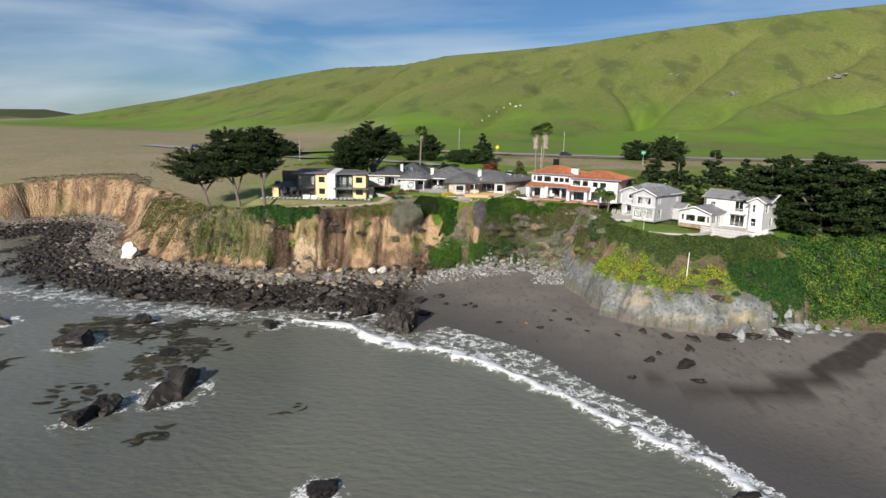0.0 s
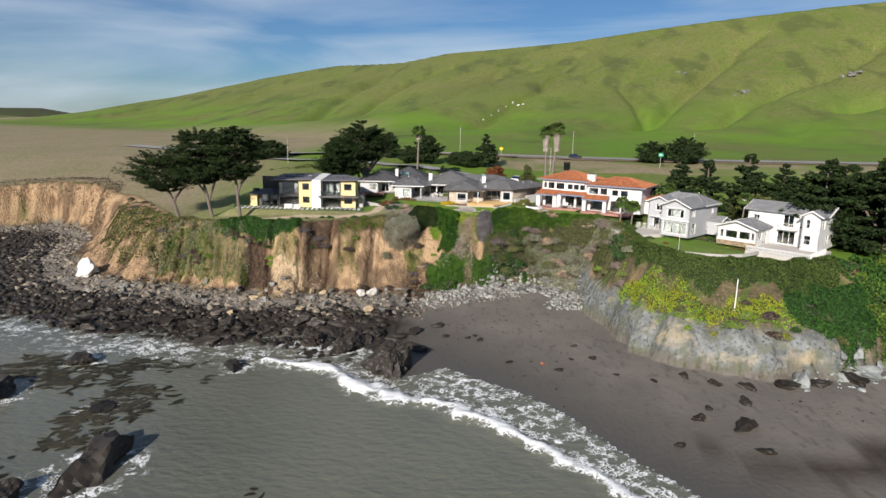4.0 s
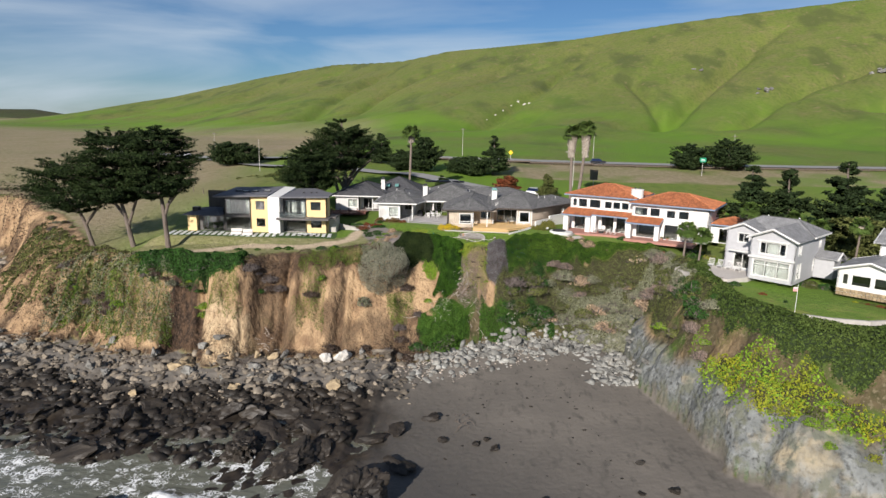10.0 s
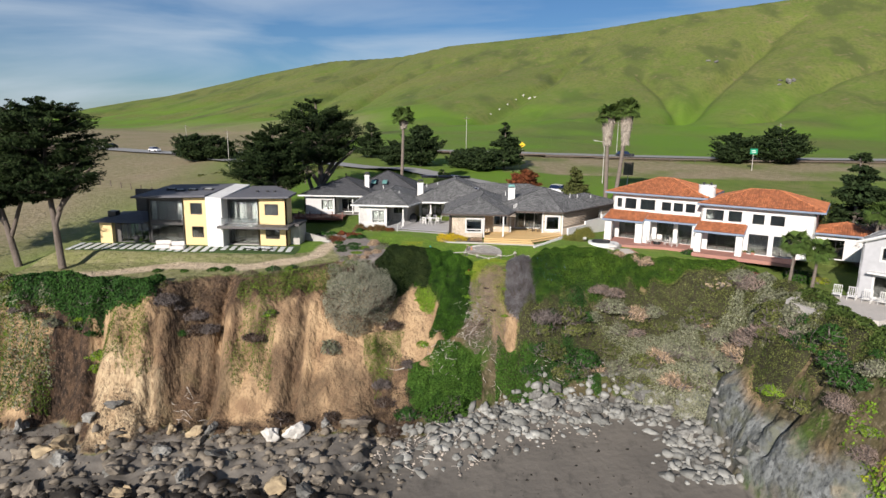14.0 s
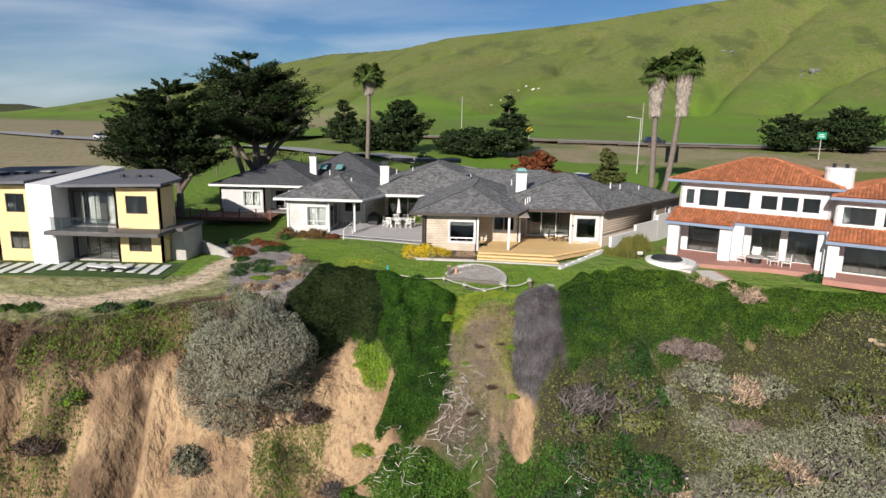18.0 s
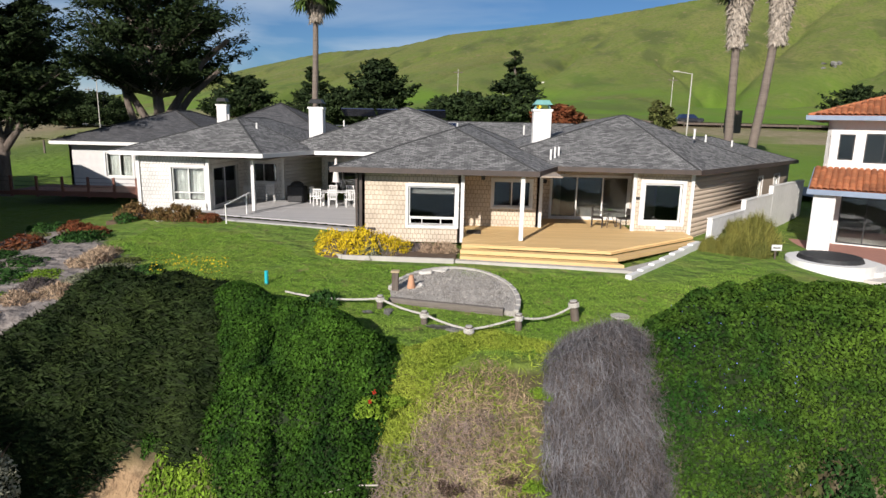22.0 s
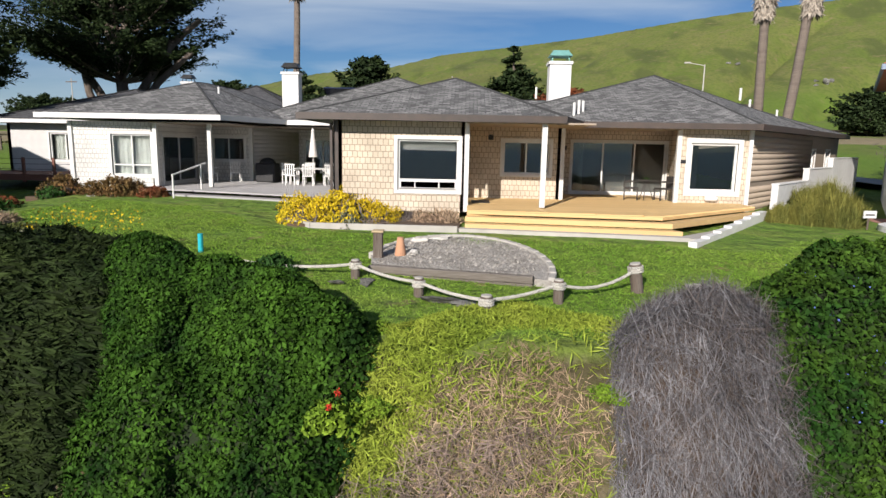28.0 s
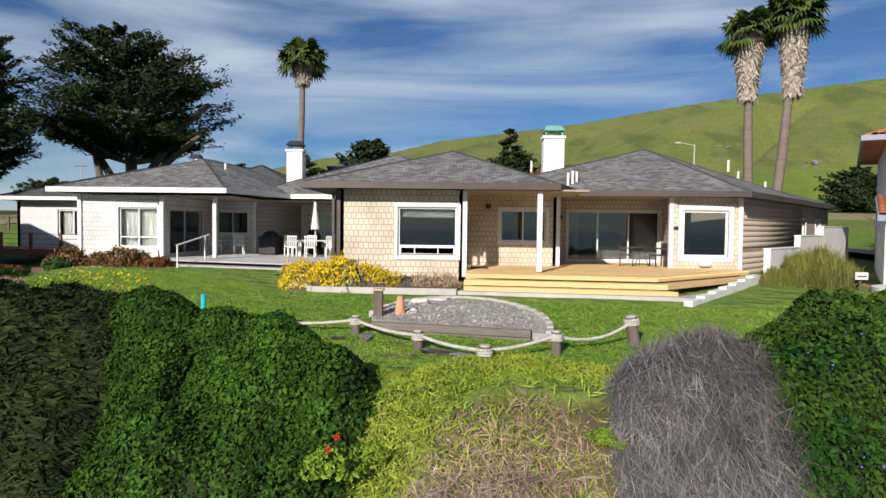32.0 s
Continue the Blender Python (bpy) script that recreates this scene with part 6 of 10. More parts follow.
def lean_tiles(parent, x0, y0, x1, y1, z0, z1):
    """A sloping tiled porch roof, low edge at y0."""
    bm = bmesh.new()
    vs = [bm.verts.new(c) for c in ((x0, y0, z0), (x1, y0, z0), (x1, y1, z1), (x0, y1, z1), (x0, y0, z0 - 0.14), (x1, y0, z0 - 0.14), (x1, y1, z1 - 0.14), (x0, y1, z1 - 0.14))]
    for f in ((0, 1, 2, 3), (7, 6, 5, 4), (4, 5, 1, 0), (5, 6, 2, 1), (6, 7, 3, 2), (7, 4, 0, 3)):
        bm.faces.new([vs[i] for i in f])
    r = part("porch_roof", bm, CLAY, parent)
    V, F = tile_slope(parent, (x0, y0, z0), (x1, y0, z0), (x1, y1, z1), (x0, y1, z1))
    part("tiles", mesh_np("tiles", V, F), CLAY, r, "", "stuff")
    boxp("gutter", (x0 - 0.05, y0 - 0.12, z0 - 0.2, x1 + 0.05, y0, z0 + 0.02), BLUEFASCIA, r)
    for x in (x0 - 0.04, x1):
        bm = bmesh.new()
        v = [bm.verts.new(c) for c in ((x, y0, z0 - 0.2), (x + 0.04, y0, z0 - 0.2), (x + 0.04, y1, z1 - 0.2), (x, y1, z1 - 0.2), (x, y0, z0 + 0.02), (x + 0.04, y0, z0 + 0.02), (x + 0.04, y1, z1 + 0.02), (x, y1, z1 + 0.02))]
        for f in ((0, 1, 5, 4), (1, 2, 6, 5), (2, 3, 7, 6), (3, 0, 4, 7), (4, 5, 6, 7)):
            bm.faces.new([v[i] for i in f])
        part("gutter", bm, BLUEFASCIA, r)
    return r


def villa():
    h = thing("house", pose(17.5, 24.7, -0.3, 0, 0, VILLA_TURN), "two-storey white stucco villa with orange clay-tile roofs", "house", "bluff houses")
    L1 = 10.6
    wins = [(0.5, 3.95, 1.1, 5.1), (1.5, 3.85, 2.9, 5.15), (3.4, 3.85, 5.2, 5.15), (6.0, 3.95, 7.1, 5.0), (7.4, 3.95, 8.5, 5.0), (8.8, 3.95, 9.9, 5.0)]
    wall(h, (0, 0), (L1, 0), 2.9, 5.8, STUCCO, wins, uv=False)
    for a, b, c, d in wins:
        opening_frame(h, (0, 0), (L1, 0), a, b, c, d, DARKMETAL, ((a + c) / 2,) if c - a > 1.3 else (), (), 0.05)
    doors = [(0.9, 0.12, 4.0, 2.3), (5.6, 0.12, 7.6, 2.45), (8.1, 0.12, 10.0, 2.45)]
    wall(h, (0, 0.05), (L1, 0.05), 0, 2.9, STUCCO, doors, uv=False)
    for a, b, c, d in doors:
        opening_frame(h, (0, 0.05), (L1, 0.05), a, b, c, d, DARKMETAL, [a + (c - a) * i / 3 for i in (1, 2)], (), 0.06, name="sliding_door")
    wall(h, (0, 9), (0, 0), 0, 5.8, STUCCO, uv=False)
    wall(h, (L1, 0), (L1, -2.6), 0, 3.0, STUCCO, uv=False)
    wall(h, (L1 + 0.02, 0), (L1 + 0.02, 9), 3.0, 5.8, STUCCO, uv=False)
    wall(h, (L1, 9), (0, 9), 0, 5.8, STUCCO, uv=False)
    for z in (0.06, 2.95):
        boxp("floor_slab", (0.2, 0.25, z - 0.14, L1 - 0.2, 8.8, z + 0.04), CONCRETE, h)
    boxp("inner_wall", (0.2, 5, 0.1, L1 - 0.2, 5.1, 5.7), ROOM, h)
    tile_roof(h, -0.8, -0.8, L1 + 0.7, 9.6, 5.9, 1.7)
    lean_tiles(h, -0.3, -2.8, 4.6, 0.0, 2.75, 3.55)
    lean_tiles(h, 4.6, -1.9, L1 + 0.7, 0.0, 2.95, 3.5)
    for a, b in ((-0.1, -2.6), (3.7, -2.6)):
        boxp("pillar", (a, b, 0, a + 0.85, b + 0.6, 2.7), STUCCO, h, 0.03)
    boxp("pillar", (4.35, -2.0, 0, 5.3, -1.5, 2.8), STUCCO, h, 0.03)
    boxp("pillar", (L1 - 0.5, -1.8, 0, L1 + 0.3, -1.2, 2.85), STUCCO, h, 0.03)
    # rounded chimney
    part("chimney", disc(bmesh.new(), L1 + 0.2, 1.2, 3.4, 7.1, 1.05, 20, 0.95), STUCCO, h)
    part("chimney_lip", disc(bmesh.new(), L1 + 0.2, 1.2, 7.1, 7.3, 1.0, 20), STUCCO, h)
    for k in (-0.4, 0.4):
        part("chimney_pot", disc(bmesh.new(), L1 + 0.2 + k, 1.2, 7.3, 7.6, 0.13, 8), DARKMETAL, h)
    # second block
    ox, oy, L2 = L1 + 0.3, -1.4, 11.5
    wins = [(0.5, 3.55, 2.4, 4.75), (2.9, 3.55, 4.3, 4.75), (5.4, 3.5, 6.6, 4.6), (7.2, 3.5, 8.6, 4.6)]
    P0, P1 = (ox, oy), (ox + L2, oy)
    doors = [(0.9, 0.12, 4.0, 2.35), (5.2, 0.12, 7.2, 2.35), (7.7, 0.12, 9.9, 2.35)]
    wall(h, P0, P1, 0, 5.35, STUCCO, wins + doors, uv=False)
    for a, b, c, d in wins:
        opening_frame(h, P0, P1, a, b, c, d, DARKMETAL, ((a + c) / 2,), (), 0.05)
    for a, b, c, d in doors:
        opening_frame(h, P0, P1, a, b, c, d, DARKMETAL, [a + (c - a) * i / 3 for i in (1, 2)], (), 0.06, name="sliding_door")
    wall(h, (ox, 4), P0, 0, 5.35, STUCCO, uv=False)
    wall(h, P1, (ox + L2, 7), 0, 5.35, STUCCO, uv=False)
    wall(h, (ox + L2, 7), (ox, 7), 0, 5.35, STUCCO, uv=False)
    for z in (0.06, 2.85):
        boxp("floor_slab", (ox + 0.2, oy + 0.25, z - 0.14, ox + L2 - 0.2, 6.8, z + 0.04), CONCRETE, h)
    boxp("inner_wall", (ox + 0.2, oy + 4, 0.1, ox + L2 - 0.2, oy + 4.1, 5.3), ROOM, h)
    tile_roof(h, ox - 0.3, oy - 0.8, ox + L2 + 0.8, 7.6, 5.45, 1.6)
    lean_tiles(h, ox - 0.2, oy - 2.3, ox + 5.0, oy, 2.55, 3.3)
    for a in (ox - 0.1, ox + 4.2):
        boxp("pillar", (a, oy - 2.1, 0, a + 0.7, oy - 1.5, 2.5), STUCCO, h, 0.03)
    tile_roof(h, ox + L2, oy + 2.0, ox + L2 + 5.5, 6.5, 2.9, 1.0)
    wall(h, (ox + L2, oy + 2.6), (ox + L2 + 5, oy + 2.6), 0, 2.9, STUCCO, [(1.2, 0.1, 2.8, 2.2)], uv=False)
    opening_frame(h, (ox + L2, oy + 2.6), (ox + L2 + 5, oy + 2.6), 1.2, 0.1, 2.8, 2.2, DARKMETAL, (2.0,), (), 0.06, name="sliding_door")
    wall(h, (ox + L2 + 5, oy + 2.6), (ox + L2 + 5, 6), 0, 2.9, STUCCO, uv=False)
    # patio
    p = thing("patio", pose(17.5, 24.7, -0.3, 0, 0, VILLA_TURN), "red brick patio with a curved edge", "patio", kind="structure")
    bm = bmesh.new()
    pts = [(-1.8, 0.2), (-1.8, -3.0), (-0.6, -4.3), (2.6, -4.9), (4.0, -4.6), (7.0, -3.4), (10.4, -3.0), (10.6, 0.2)]
    t = [bm.verts.new((x, y, 0.07)) for x, y in pts]
    b = [bm.verts.new((x, y, -0.3)) for x, y in pts]
    bm.faces.new(t if t[0].co.x == -1.8 and False else t[::-1])
    for i in range(len(pts)):
        j = (i + 1) % len(pts)
        bm.faces.new((b[i], b[j], t[j], t[i]))
    bmesh.ops.recalc_face_normals(bm, faces=bm.faces)
    part("brick_floor", bm, BRICKPAVE, p)
    bm = box(bmesh.new(), 1.2, -7.6, -0.35, 2.9, -4.7, 0.05)
    part("brick_path", bm, PAVEGREY, p)
    bm = box(bmesh.new(), 10.8, -4.4, -0.35, 21, -1.4, 0.03)
    part("terrace_floor", bm, BRICKPAVE, p)


VILLA_TURN = -31
villa()


# ---- the two houses on the point ----
def clap_wall(h, p0, p1, z0, z1, mat, openings, **k):
    wall(h, p0, p1, z0, z1, mat, openings, uv=False, **k)


def grey_house():
    h = thing("house", pose(35.0, -4.4, -1.25, 0, 0, -45), "two-storey light grey house with white trim and gables", "house", "bluff houses")
    G = GREYSIDING
    W = 5.2
    big = [(0.5, 0.5, 4.7, 2.5), (1.1, 3.3, 4.1, 4.75)]
    clap_wall(h, (0, 0), (W, 0), 0, 5.3, G, big)
    opening_frame(h, (0, 0), (W, 0), 0.5, 0.5, 4.7, 2.5, WHITE, (1.9, 3.3), (1.95,), 0.09, 0.08, curtain=[(0.6, 1.8), (2.0, 3.2), (3.4, 4.6)])
    opening_frame(h, (0, 0), (W, 0), 1.1, 3.3, 4.1, 4.75, WHITE, (1.8, 3.4), (), 0.09, 0.08, curtain=[(1.9, 3.3)])
    gable_wall(h, (0, 0), (W, 0), 5.3, 1.15, G)
    boxp("belt_board", (-0.05, -0.35, 2.75, W + 0.05, 0.0, 2.95), WHITE, h)
    boxp("belt_board", (0.8, -0.2, 4.85, 4.4, 0.0, 5.0), WHITE, h)
    side = [(0.9, 0.5, 2.3, 2.4), (0.9, 3.5, 1.8, 4.9), (6.6, 0.9, 7.8, 2.3), (8.2, 3.6, 8.9, 4.6)]
    clap_wall(h, (W, 0), (W, 10.5), 0, 5.3, G, side)
    for a, b, c, d in side:
        opening_frame(h, (W, 0), (W, 10.5), a, b, c, d, WHITE, ((a + c) / 2,), ((b + d) / 2,), 0.08, 0.06)
    left = [(1.2, 0.3, 3.4, 2.3), (1.5, 3.7, 2.9, 4.9)]
    clap_wall(h, (-4.4, 3.4), (0, 3.4), 0, 5.3, G, left)
    for a, b, c, d in left:
        opening_frame(h, (-4.4, 3.4), (0, 3.4), a, b, c, d, WHITE, ((a + c) / 2,), (), 0.08, 0.08)
    gable_wall(h, (-4.4, 3.4), (0, 3.4), 5.3, 0.9, G)
    clap_wall(h, (0, 3.4), (0, 0), 0, 5.3, G, ())
    clap_wall(h, (-4.4, 10.5), (-4.4, 3.4), 0, 5.3, G, [(2, 3.6, 3.4, 4.8)])
    opening_frame(h, (-4.4, 10.5), (-4.4, 3.4), 2, 3.6, 3.4, 4.8, WHITE)
    clap_wall(h, (W, 10.5), (-4.4, 10.5), 0, 5.3, G, ())
    for z in (0.05, 2.7):
        boxp("floor_slab", (-4.2, 3.6, z - 0.1, W - 0.2, 10.3, z + 0.05), CONCRETE, h)
    boxp("inner_wall", (-4.2, 6, 0.1, W - 0.2, 6.1, 5.2), ROOM, h)
    gable_roof(h, -0.4, -0.6, W + 0.4, 8, 5.25, 1.3, SHINGLE_P, WHITE, "y")
    gable_roof(h, -4.8, 2.9, 0.4, 8, 5.25, 1.05, SHINGLE_P, WHITE, "y")
    hip_roof(h, -4.8, 5.0, W + 0.4, 11, 5.3, 1.55, SHINGLE_P, WHITE)
    for x, y in ((-1.2, 8.2), (2.5, 8.4)):
        vent(h, x, y, 6.7, 0.35, 0.08)
    # entrance roof on the side
    boxp("side_porch", (W, 7.2, 0, W + 2.2, 10.0, 2.5), G, h)
    gable_roof(h, W - 0.1, 6.9, W + 2.6, 10.3, 2.6, 0.7, SHINGLE_P, WHITE, "x")
    # canopy over the lower left door
    boxp("door_canopy", (-3.6, 2.6, 2.55, -0.2, 3.4, 2.7), WHITE, h)
    p = thing("patio", pose(35.0, -4.4, -1.25, 0, 0, -45), "pale paved patio with a white edge", "patio", kind="structure")
    bm = bmesh.new()
    pts = [(-8.5, 3.3), (-8.2, -2.5), (-5.0, -4.6), (-1.0, -3.2), (0.2, -0.1), (0.2, 3.3)]
    tv = [bm.verts.new((x, y, 0.06)) for x, y in pts]
    bv = [bm.verts.new((x, y, -0.7)) for x, y in pts]
    bm.faces.new(tv)
    for i in range(len(pts)):
        j = (i + 1) % len(pts)
        bm.faces.new((bv[i], bv[j], tv[j], tv[i]))
    bmesh.ops.recalc_face_normals(bm, faces=bm.faces)
    part("patio_floor", bm, PAVEGREY, p)


grey_house()


def white_house():
    h = thing("house", pose(42.7, -9.9, -1.25, 0, 0, -45), "two-storey white house with a low glazed front wing", "house", "bluff houses")
    M = WHITE
    wins = [(0.5, 0.95, 1.1, 2.2), (1.4, 0.95, 3.3, 2.2), (3.6, 0.95, 5.3, 2.2), (5.5, 0.95, 6.0, 2.2)]
    clap_wall(h, (0, 0), (6.3, 0), 0.0, 2.8, M, wins)
    for a, b, c, d in wins:
        opening_frame(h, (0, 0), (6.3, 0), a, b, c, d, WHITE, (), (), 0.07)
    gable_wall(h, (0, 0), (6.3, 0), 2.8, 1.0, M)
    side = [(0.6, 0.9, 2.2, 2.2), (2.8, 0.1, 4.4, 2.2)]
    clap_wall(h, (6.3, 0), (6.3, 6), 0.0, 2.8, M, side)
    for a, b, c, d in side:
        opening_frame(h, (6.3, 0), (6.3, 6), a, b, c, d, WHITE, ((a + c) / 2,), (), 0.07)
    clap_wall(h, (0, 6), (0, 0), 0.0, 2.8, M, ())
    gable_roof(h, -0.4, -0.6, 6.7, 7.0, 2.8, 1.15, SHINGLE_P, WHITE, "y")
    # stone base under the wing
    rng = random.Random(7)
    for i in range(34):
        x = 0.05 + (i % 17) * 0.37
        z = -0.3 + (i // 17) * 0.42
        st = boxp("base_stone", (x, -0.14, z, x + 0.34, 0.0, z + 0.38), R_BUFF, h, 0.03)
    # upper block
    U0, U1 = (2.4, 6.0), (11.6, 6.0)
    wins = [(0.9, 3.6, 1.9, 4.5), (5.6, 3.0, 7.2, 5.0), (4.9, 0.1, 7.6, 2.3)]
    clap_wall(h, U0, U1, 0, 5.4, M, wins)
    for a, b, c, d in wins:
        opening_frame(h, U0, U1, a, b, c, d, WHITE, [a + (c - a) * i / 3 for i in (1, 2)] if c - a > 2 else ((a + c) / 2,), (), 0.08, name="window" if b > 1 else "sliding_door")
    boxp("balcony", (7.6, 4.9, 2.6, 10.4, 6.0, 2.75), WHITE, h)
    for i in range(9):
        boxp("baluster", (7.65 + i * 0.33, 4.93, 2.75, 7.69 + i * 0.33, 4.97, 3.6), WHITE, h)
    boxp("rail", (7.6, 4.92, 3.6, 10.4, 4.98, 3.66), WHITE, h)
    clap_wall(h, U1, (11.6, 3.6), 0, 5.4, M, ())
    V0, V1 = (11.6, 3.6), (14.2, 3.6)
    wins = [(0.5, 3.5, 1.1, 4.9), (0.4, 0.9, 1.4, 2.4)]
    clap_wall(h, V0, V1, 0, 5.4, M, wins)
    for a, b, c, d in wins:
        opening_frame(h, V0, V1, a, b, c, d, WHITE, (), ((b + d) / 2,), 0.08, 0.06)
    wins = [(0.8, 3.4, 2.0, 4.9), (3.2, 0.8, 4.4, 2.3)]
    clap_wall(h, V1, (14.2, 12), 0, 5.4, M, wins)
    for a, b, c, d in wins:
        opening_frame(h, V1, (14.2, 12), a, b, c, d, WHITE, (), ((b + d) / 2,), 0.08, 0.06)
    clap_wall(h, (14.2, 12), (2.4, 12), 0, 5.4, M, ())
    clap_wall(h, (2.4, 12), U0, 0, 5.4, M, ())
    for z in (0.05, 2.75):
        boxp("floor_slab", (2.6, 6.2, z - 0.1, 14.0, 11.8, z + 0.05), CONCRETE, h)
    boxp("inner_wall", (2.6, 9, 0.1, 14, 9.1, 5.3), ROOM, h)
    boxp("floor_slab", (0.2, 0.2, -0.1, 6.1, 5.9, 0.1), CONCRETE, h)
    gable_roof(h, 1.9, 5.3, 14.8, 12.6, 5.4, 1.3, SHINGLE_P, WHITE, "x")
    gable_roof(h, 11.2, 3.1, 14.6, 9.0, 5.4, 0.95, SHINGLE_P, WHITE, "y")
    gable_wall(h, V0, V1, 5.4, 0.75, M)
    t = thing("terrace", pose(42.7, -9.9, -1.25, 0, 0, -45), "pale paved terrace with flower borders", "terrace", kind="structure")
    boxp("terrace_floor", (6.4, -4.2, -0.6, 15.5, 5.9, 0.04), PAVEGREY, t)
    f = thing("picket_fence", pose(42.7, -9.9, -1.25, 0, 0, -45), "low white wooden picket fence", "fence")
    for i in range(40):
        boxp("picket", (6.5 + i * 0.23, -4.25, 0.0, 6.58 + i * 0.23, -4.2, 0.95), WHITE, f)
    for z in (0.25, 0.75):
        boxp("rail", (6.4, -4.22, z, 15.6, -4.17, z + 0.07), WHITE, f)
    for i in range(30):
        boxp("picket", (15.52, -4.1 + i * 0.24, 0.0, 15.58, -4.02 + i * 0.24, 0.95), WHITE, f)


white_house()


# a cached lookup of the ground near the houses
CX, CY = np.arange(-150, 120, 0.4), np.arange(-60, 70, 0.4)
c_x, c_y = np.meshgrid(CX, CY)
CACHE = land(c_x.ravel(), c_y.ravel())[0].reshape(c_x.shape)


def land_near(x, y):
    i, j = (np.clip(x, -149.9, 119) + 150) / 0.4, (np.clip(y, -59.9, 69) + 60) / 0.4
    a, b = i.astype(int), j.astype(int)
    fx, fy = i - a, j - b
    return (CACHE[b, a] * (1 - fx) + CACHE[b, a + 1] * fx) * (1 - fy) + (CACHE[b + 1, a] * (1 - fx) + CACHE[b + 1, a + 1] * fx) * fy


# ---- foliage ----
def unit(v):
    return v / np.maximum(np.linalg.norm(v, axis=-1, keepdims=True), 1e-9)


def leaf_quads(P, N, size, rng, aspect=0.55, spread=0.9, along=None):
    """Rhombic leaves at P facing roughly N; along: main direction of the leaf."""
    n = len(P)
    d = unit(N + rng.normal(0, spread, (n, 3)))
    t = rng.normal(0, 1, (n, 3)) if along is None else along + rng.normal(0, 0.35, (n, 3))
    t = unit(t - d * (t * d).sum(1, keepdims=True))
    b = np.cross(d, t)
    s = size * rng.uniform(0.6, 1.35, (n, 1)) if np.isscalar(size) else size[:, None] * rng.uniform(0.6, 1.35, (n, 1))
    V = np.stack([P - t * s, P + b * s * aspect, P + t * s, P - b * s * aspect], 1).reshape(-1, 3)
    return V, np.arange(4 * n).reshape(n, 4)


def join_np(items):
    V, F, o = [], [], 0
    for v, f in items:
        V.append(v)
        F.append(f + o)
        o += len(v)
    return np.concatenate(V), np.concatenate(F)


def bush_mesh(name, seed, n, leaf, mat, flat=0.75, lump=0.35, stem=False, open_=0.25, whole=False, aspect=0.5, blade=0.10):
    """A shrub of unit radius, its foot at the origin; clumps with dark gaps between."""
    rng = rough_np(seed)
    d = unit(rng.normal(0, 1, (n, 3)))
    if not whole:
        d[:, 2] = np.abs(d[:, 2]) * 1.0 - 0.12
    m = 46
    knots = unit(rng.normal(0, 1, (m, 3)))
    near_ = (d @ knots.T).max(1)
    dome = np.clip((near_ - 0.86) / 0.14, 0, 1) ** 0.6
    az = np.arctan2(d[:, 1], d[:, 0])
    r = 1 - lump * 0.5 + lump * (vnoise(az * 2.2 + 9, d[:, 2] * 3.5 + 4, 0.8, seed) - 0.3) + 0.26 * (dome - 0.7)
    r = r * (1 - open_ * rng.rand(n) ** 2)
    P = d * r[:, None]
    P[:, 2] = P[:, 2] * flat + 0.05
    return mesh_np(name, *leaf_quads(P, d, leaf, rng, aspect if not stem else blade, 0.75, along=(d + np.array([0, 0, 1.6 if blade < 0.05 else 0.4])) if stem or aspect < 0.4 else None), mat)


BUSH = {}
for nm, mat, leaf, n, flat, stem in (("dark", L_DARK, 0.082, 1000, 0.8, False), ("ivy", L_IVY, 0.078, 1000, 0.7, False), ("olive", L_OLIVE, 0.060, 1600, 0.75, False), ("sage", L_SAGE, 0.058, 1800, 0.8, False), ("lime", L_LIME, 0.065, 1600, 0.6, False), ("yellow", L_YEL, 0.06, 1600, 0.6, False), ("red", L_RED, 0.075, 1200, 0.75, False), ("dry", L_DRY, 0.16, 1300, 0.7, True), ("twig", L_TWIG, 0.17, 1300, 0.6, True), ("brown", L_BROWN, 0.15, 1500, 0.6, True), ("pink", L_PINK, 0.12, 1900, 0.7, True), ("reed", leafmat("ornamental_grass_blade", (0.19, 0.175, 0.04), (0.10, 0.115, 0.03), 0.5), 0.36, 2600, 1.15, True), ("gold", L_GOLD, 0.034, 4200, 0.85, False), ("rust", leafmat("bronze_shrub_leaf", (0.10, 0.075, 0.025), (0.15, 0.07, 0.03), 0.5), 0.055, 2200, 0.95, False)):
    BUSH[nm] = [bush_mesh("foliage", 100 + 7 * len(BUSH) + k, n, leaf, mat, flat, 0.45, stem, 0.25, False, 0.5, 0.028 if nm == "reed" else 0.10) for k in range(3)]
CORE = [bush_mesh("twig_core", 300 + k, 260, 0.2, L_TWIG, 0.62, 0.3, True, 0.7) for k in range(2)]
BUSH_LABEL = {"dark": "dark green leafy shrub on the bluff", "ivy": "bright green ivy shrub on the slope", "olive": "olive green coastal scrub bush", "sage": "grey-green sage bush on the slope", "lime": "lime green ice plant clump", "yellow": "yellow flowering shrub clump", "red": "red-brown leafy garden shrub", "dry": "dry straw-coloured bush on the bluff", "twig": "bare grey twiggy bush", "brown": "dark brown dead twiggy bush", "pink": "pinkish dry bush in the scrub", "reed": "tall ornamental grass clump", "gold": "golden yellow flowering shrub by the house", "rust": "bronze-green rounded shrub beside the wall"}
b_rng = random.Random(21)


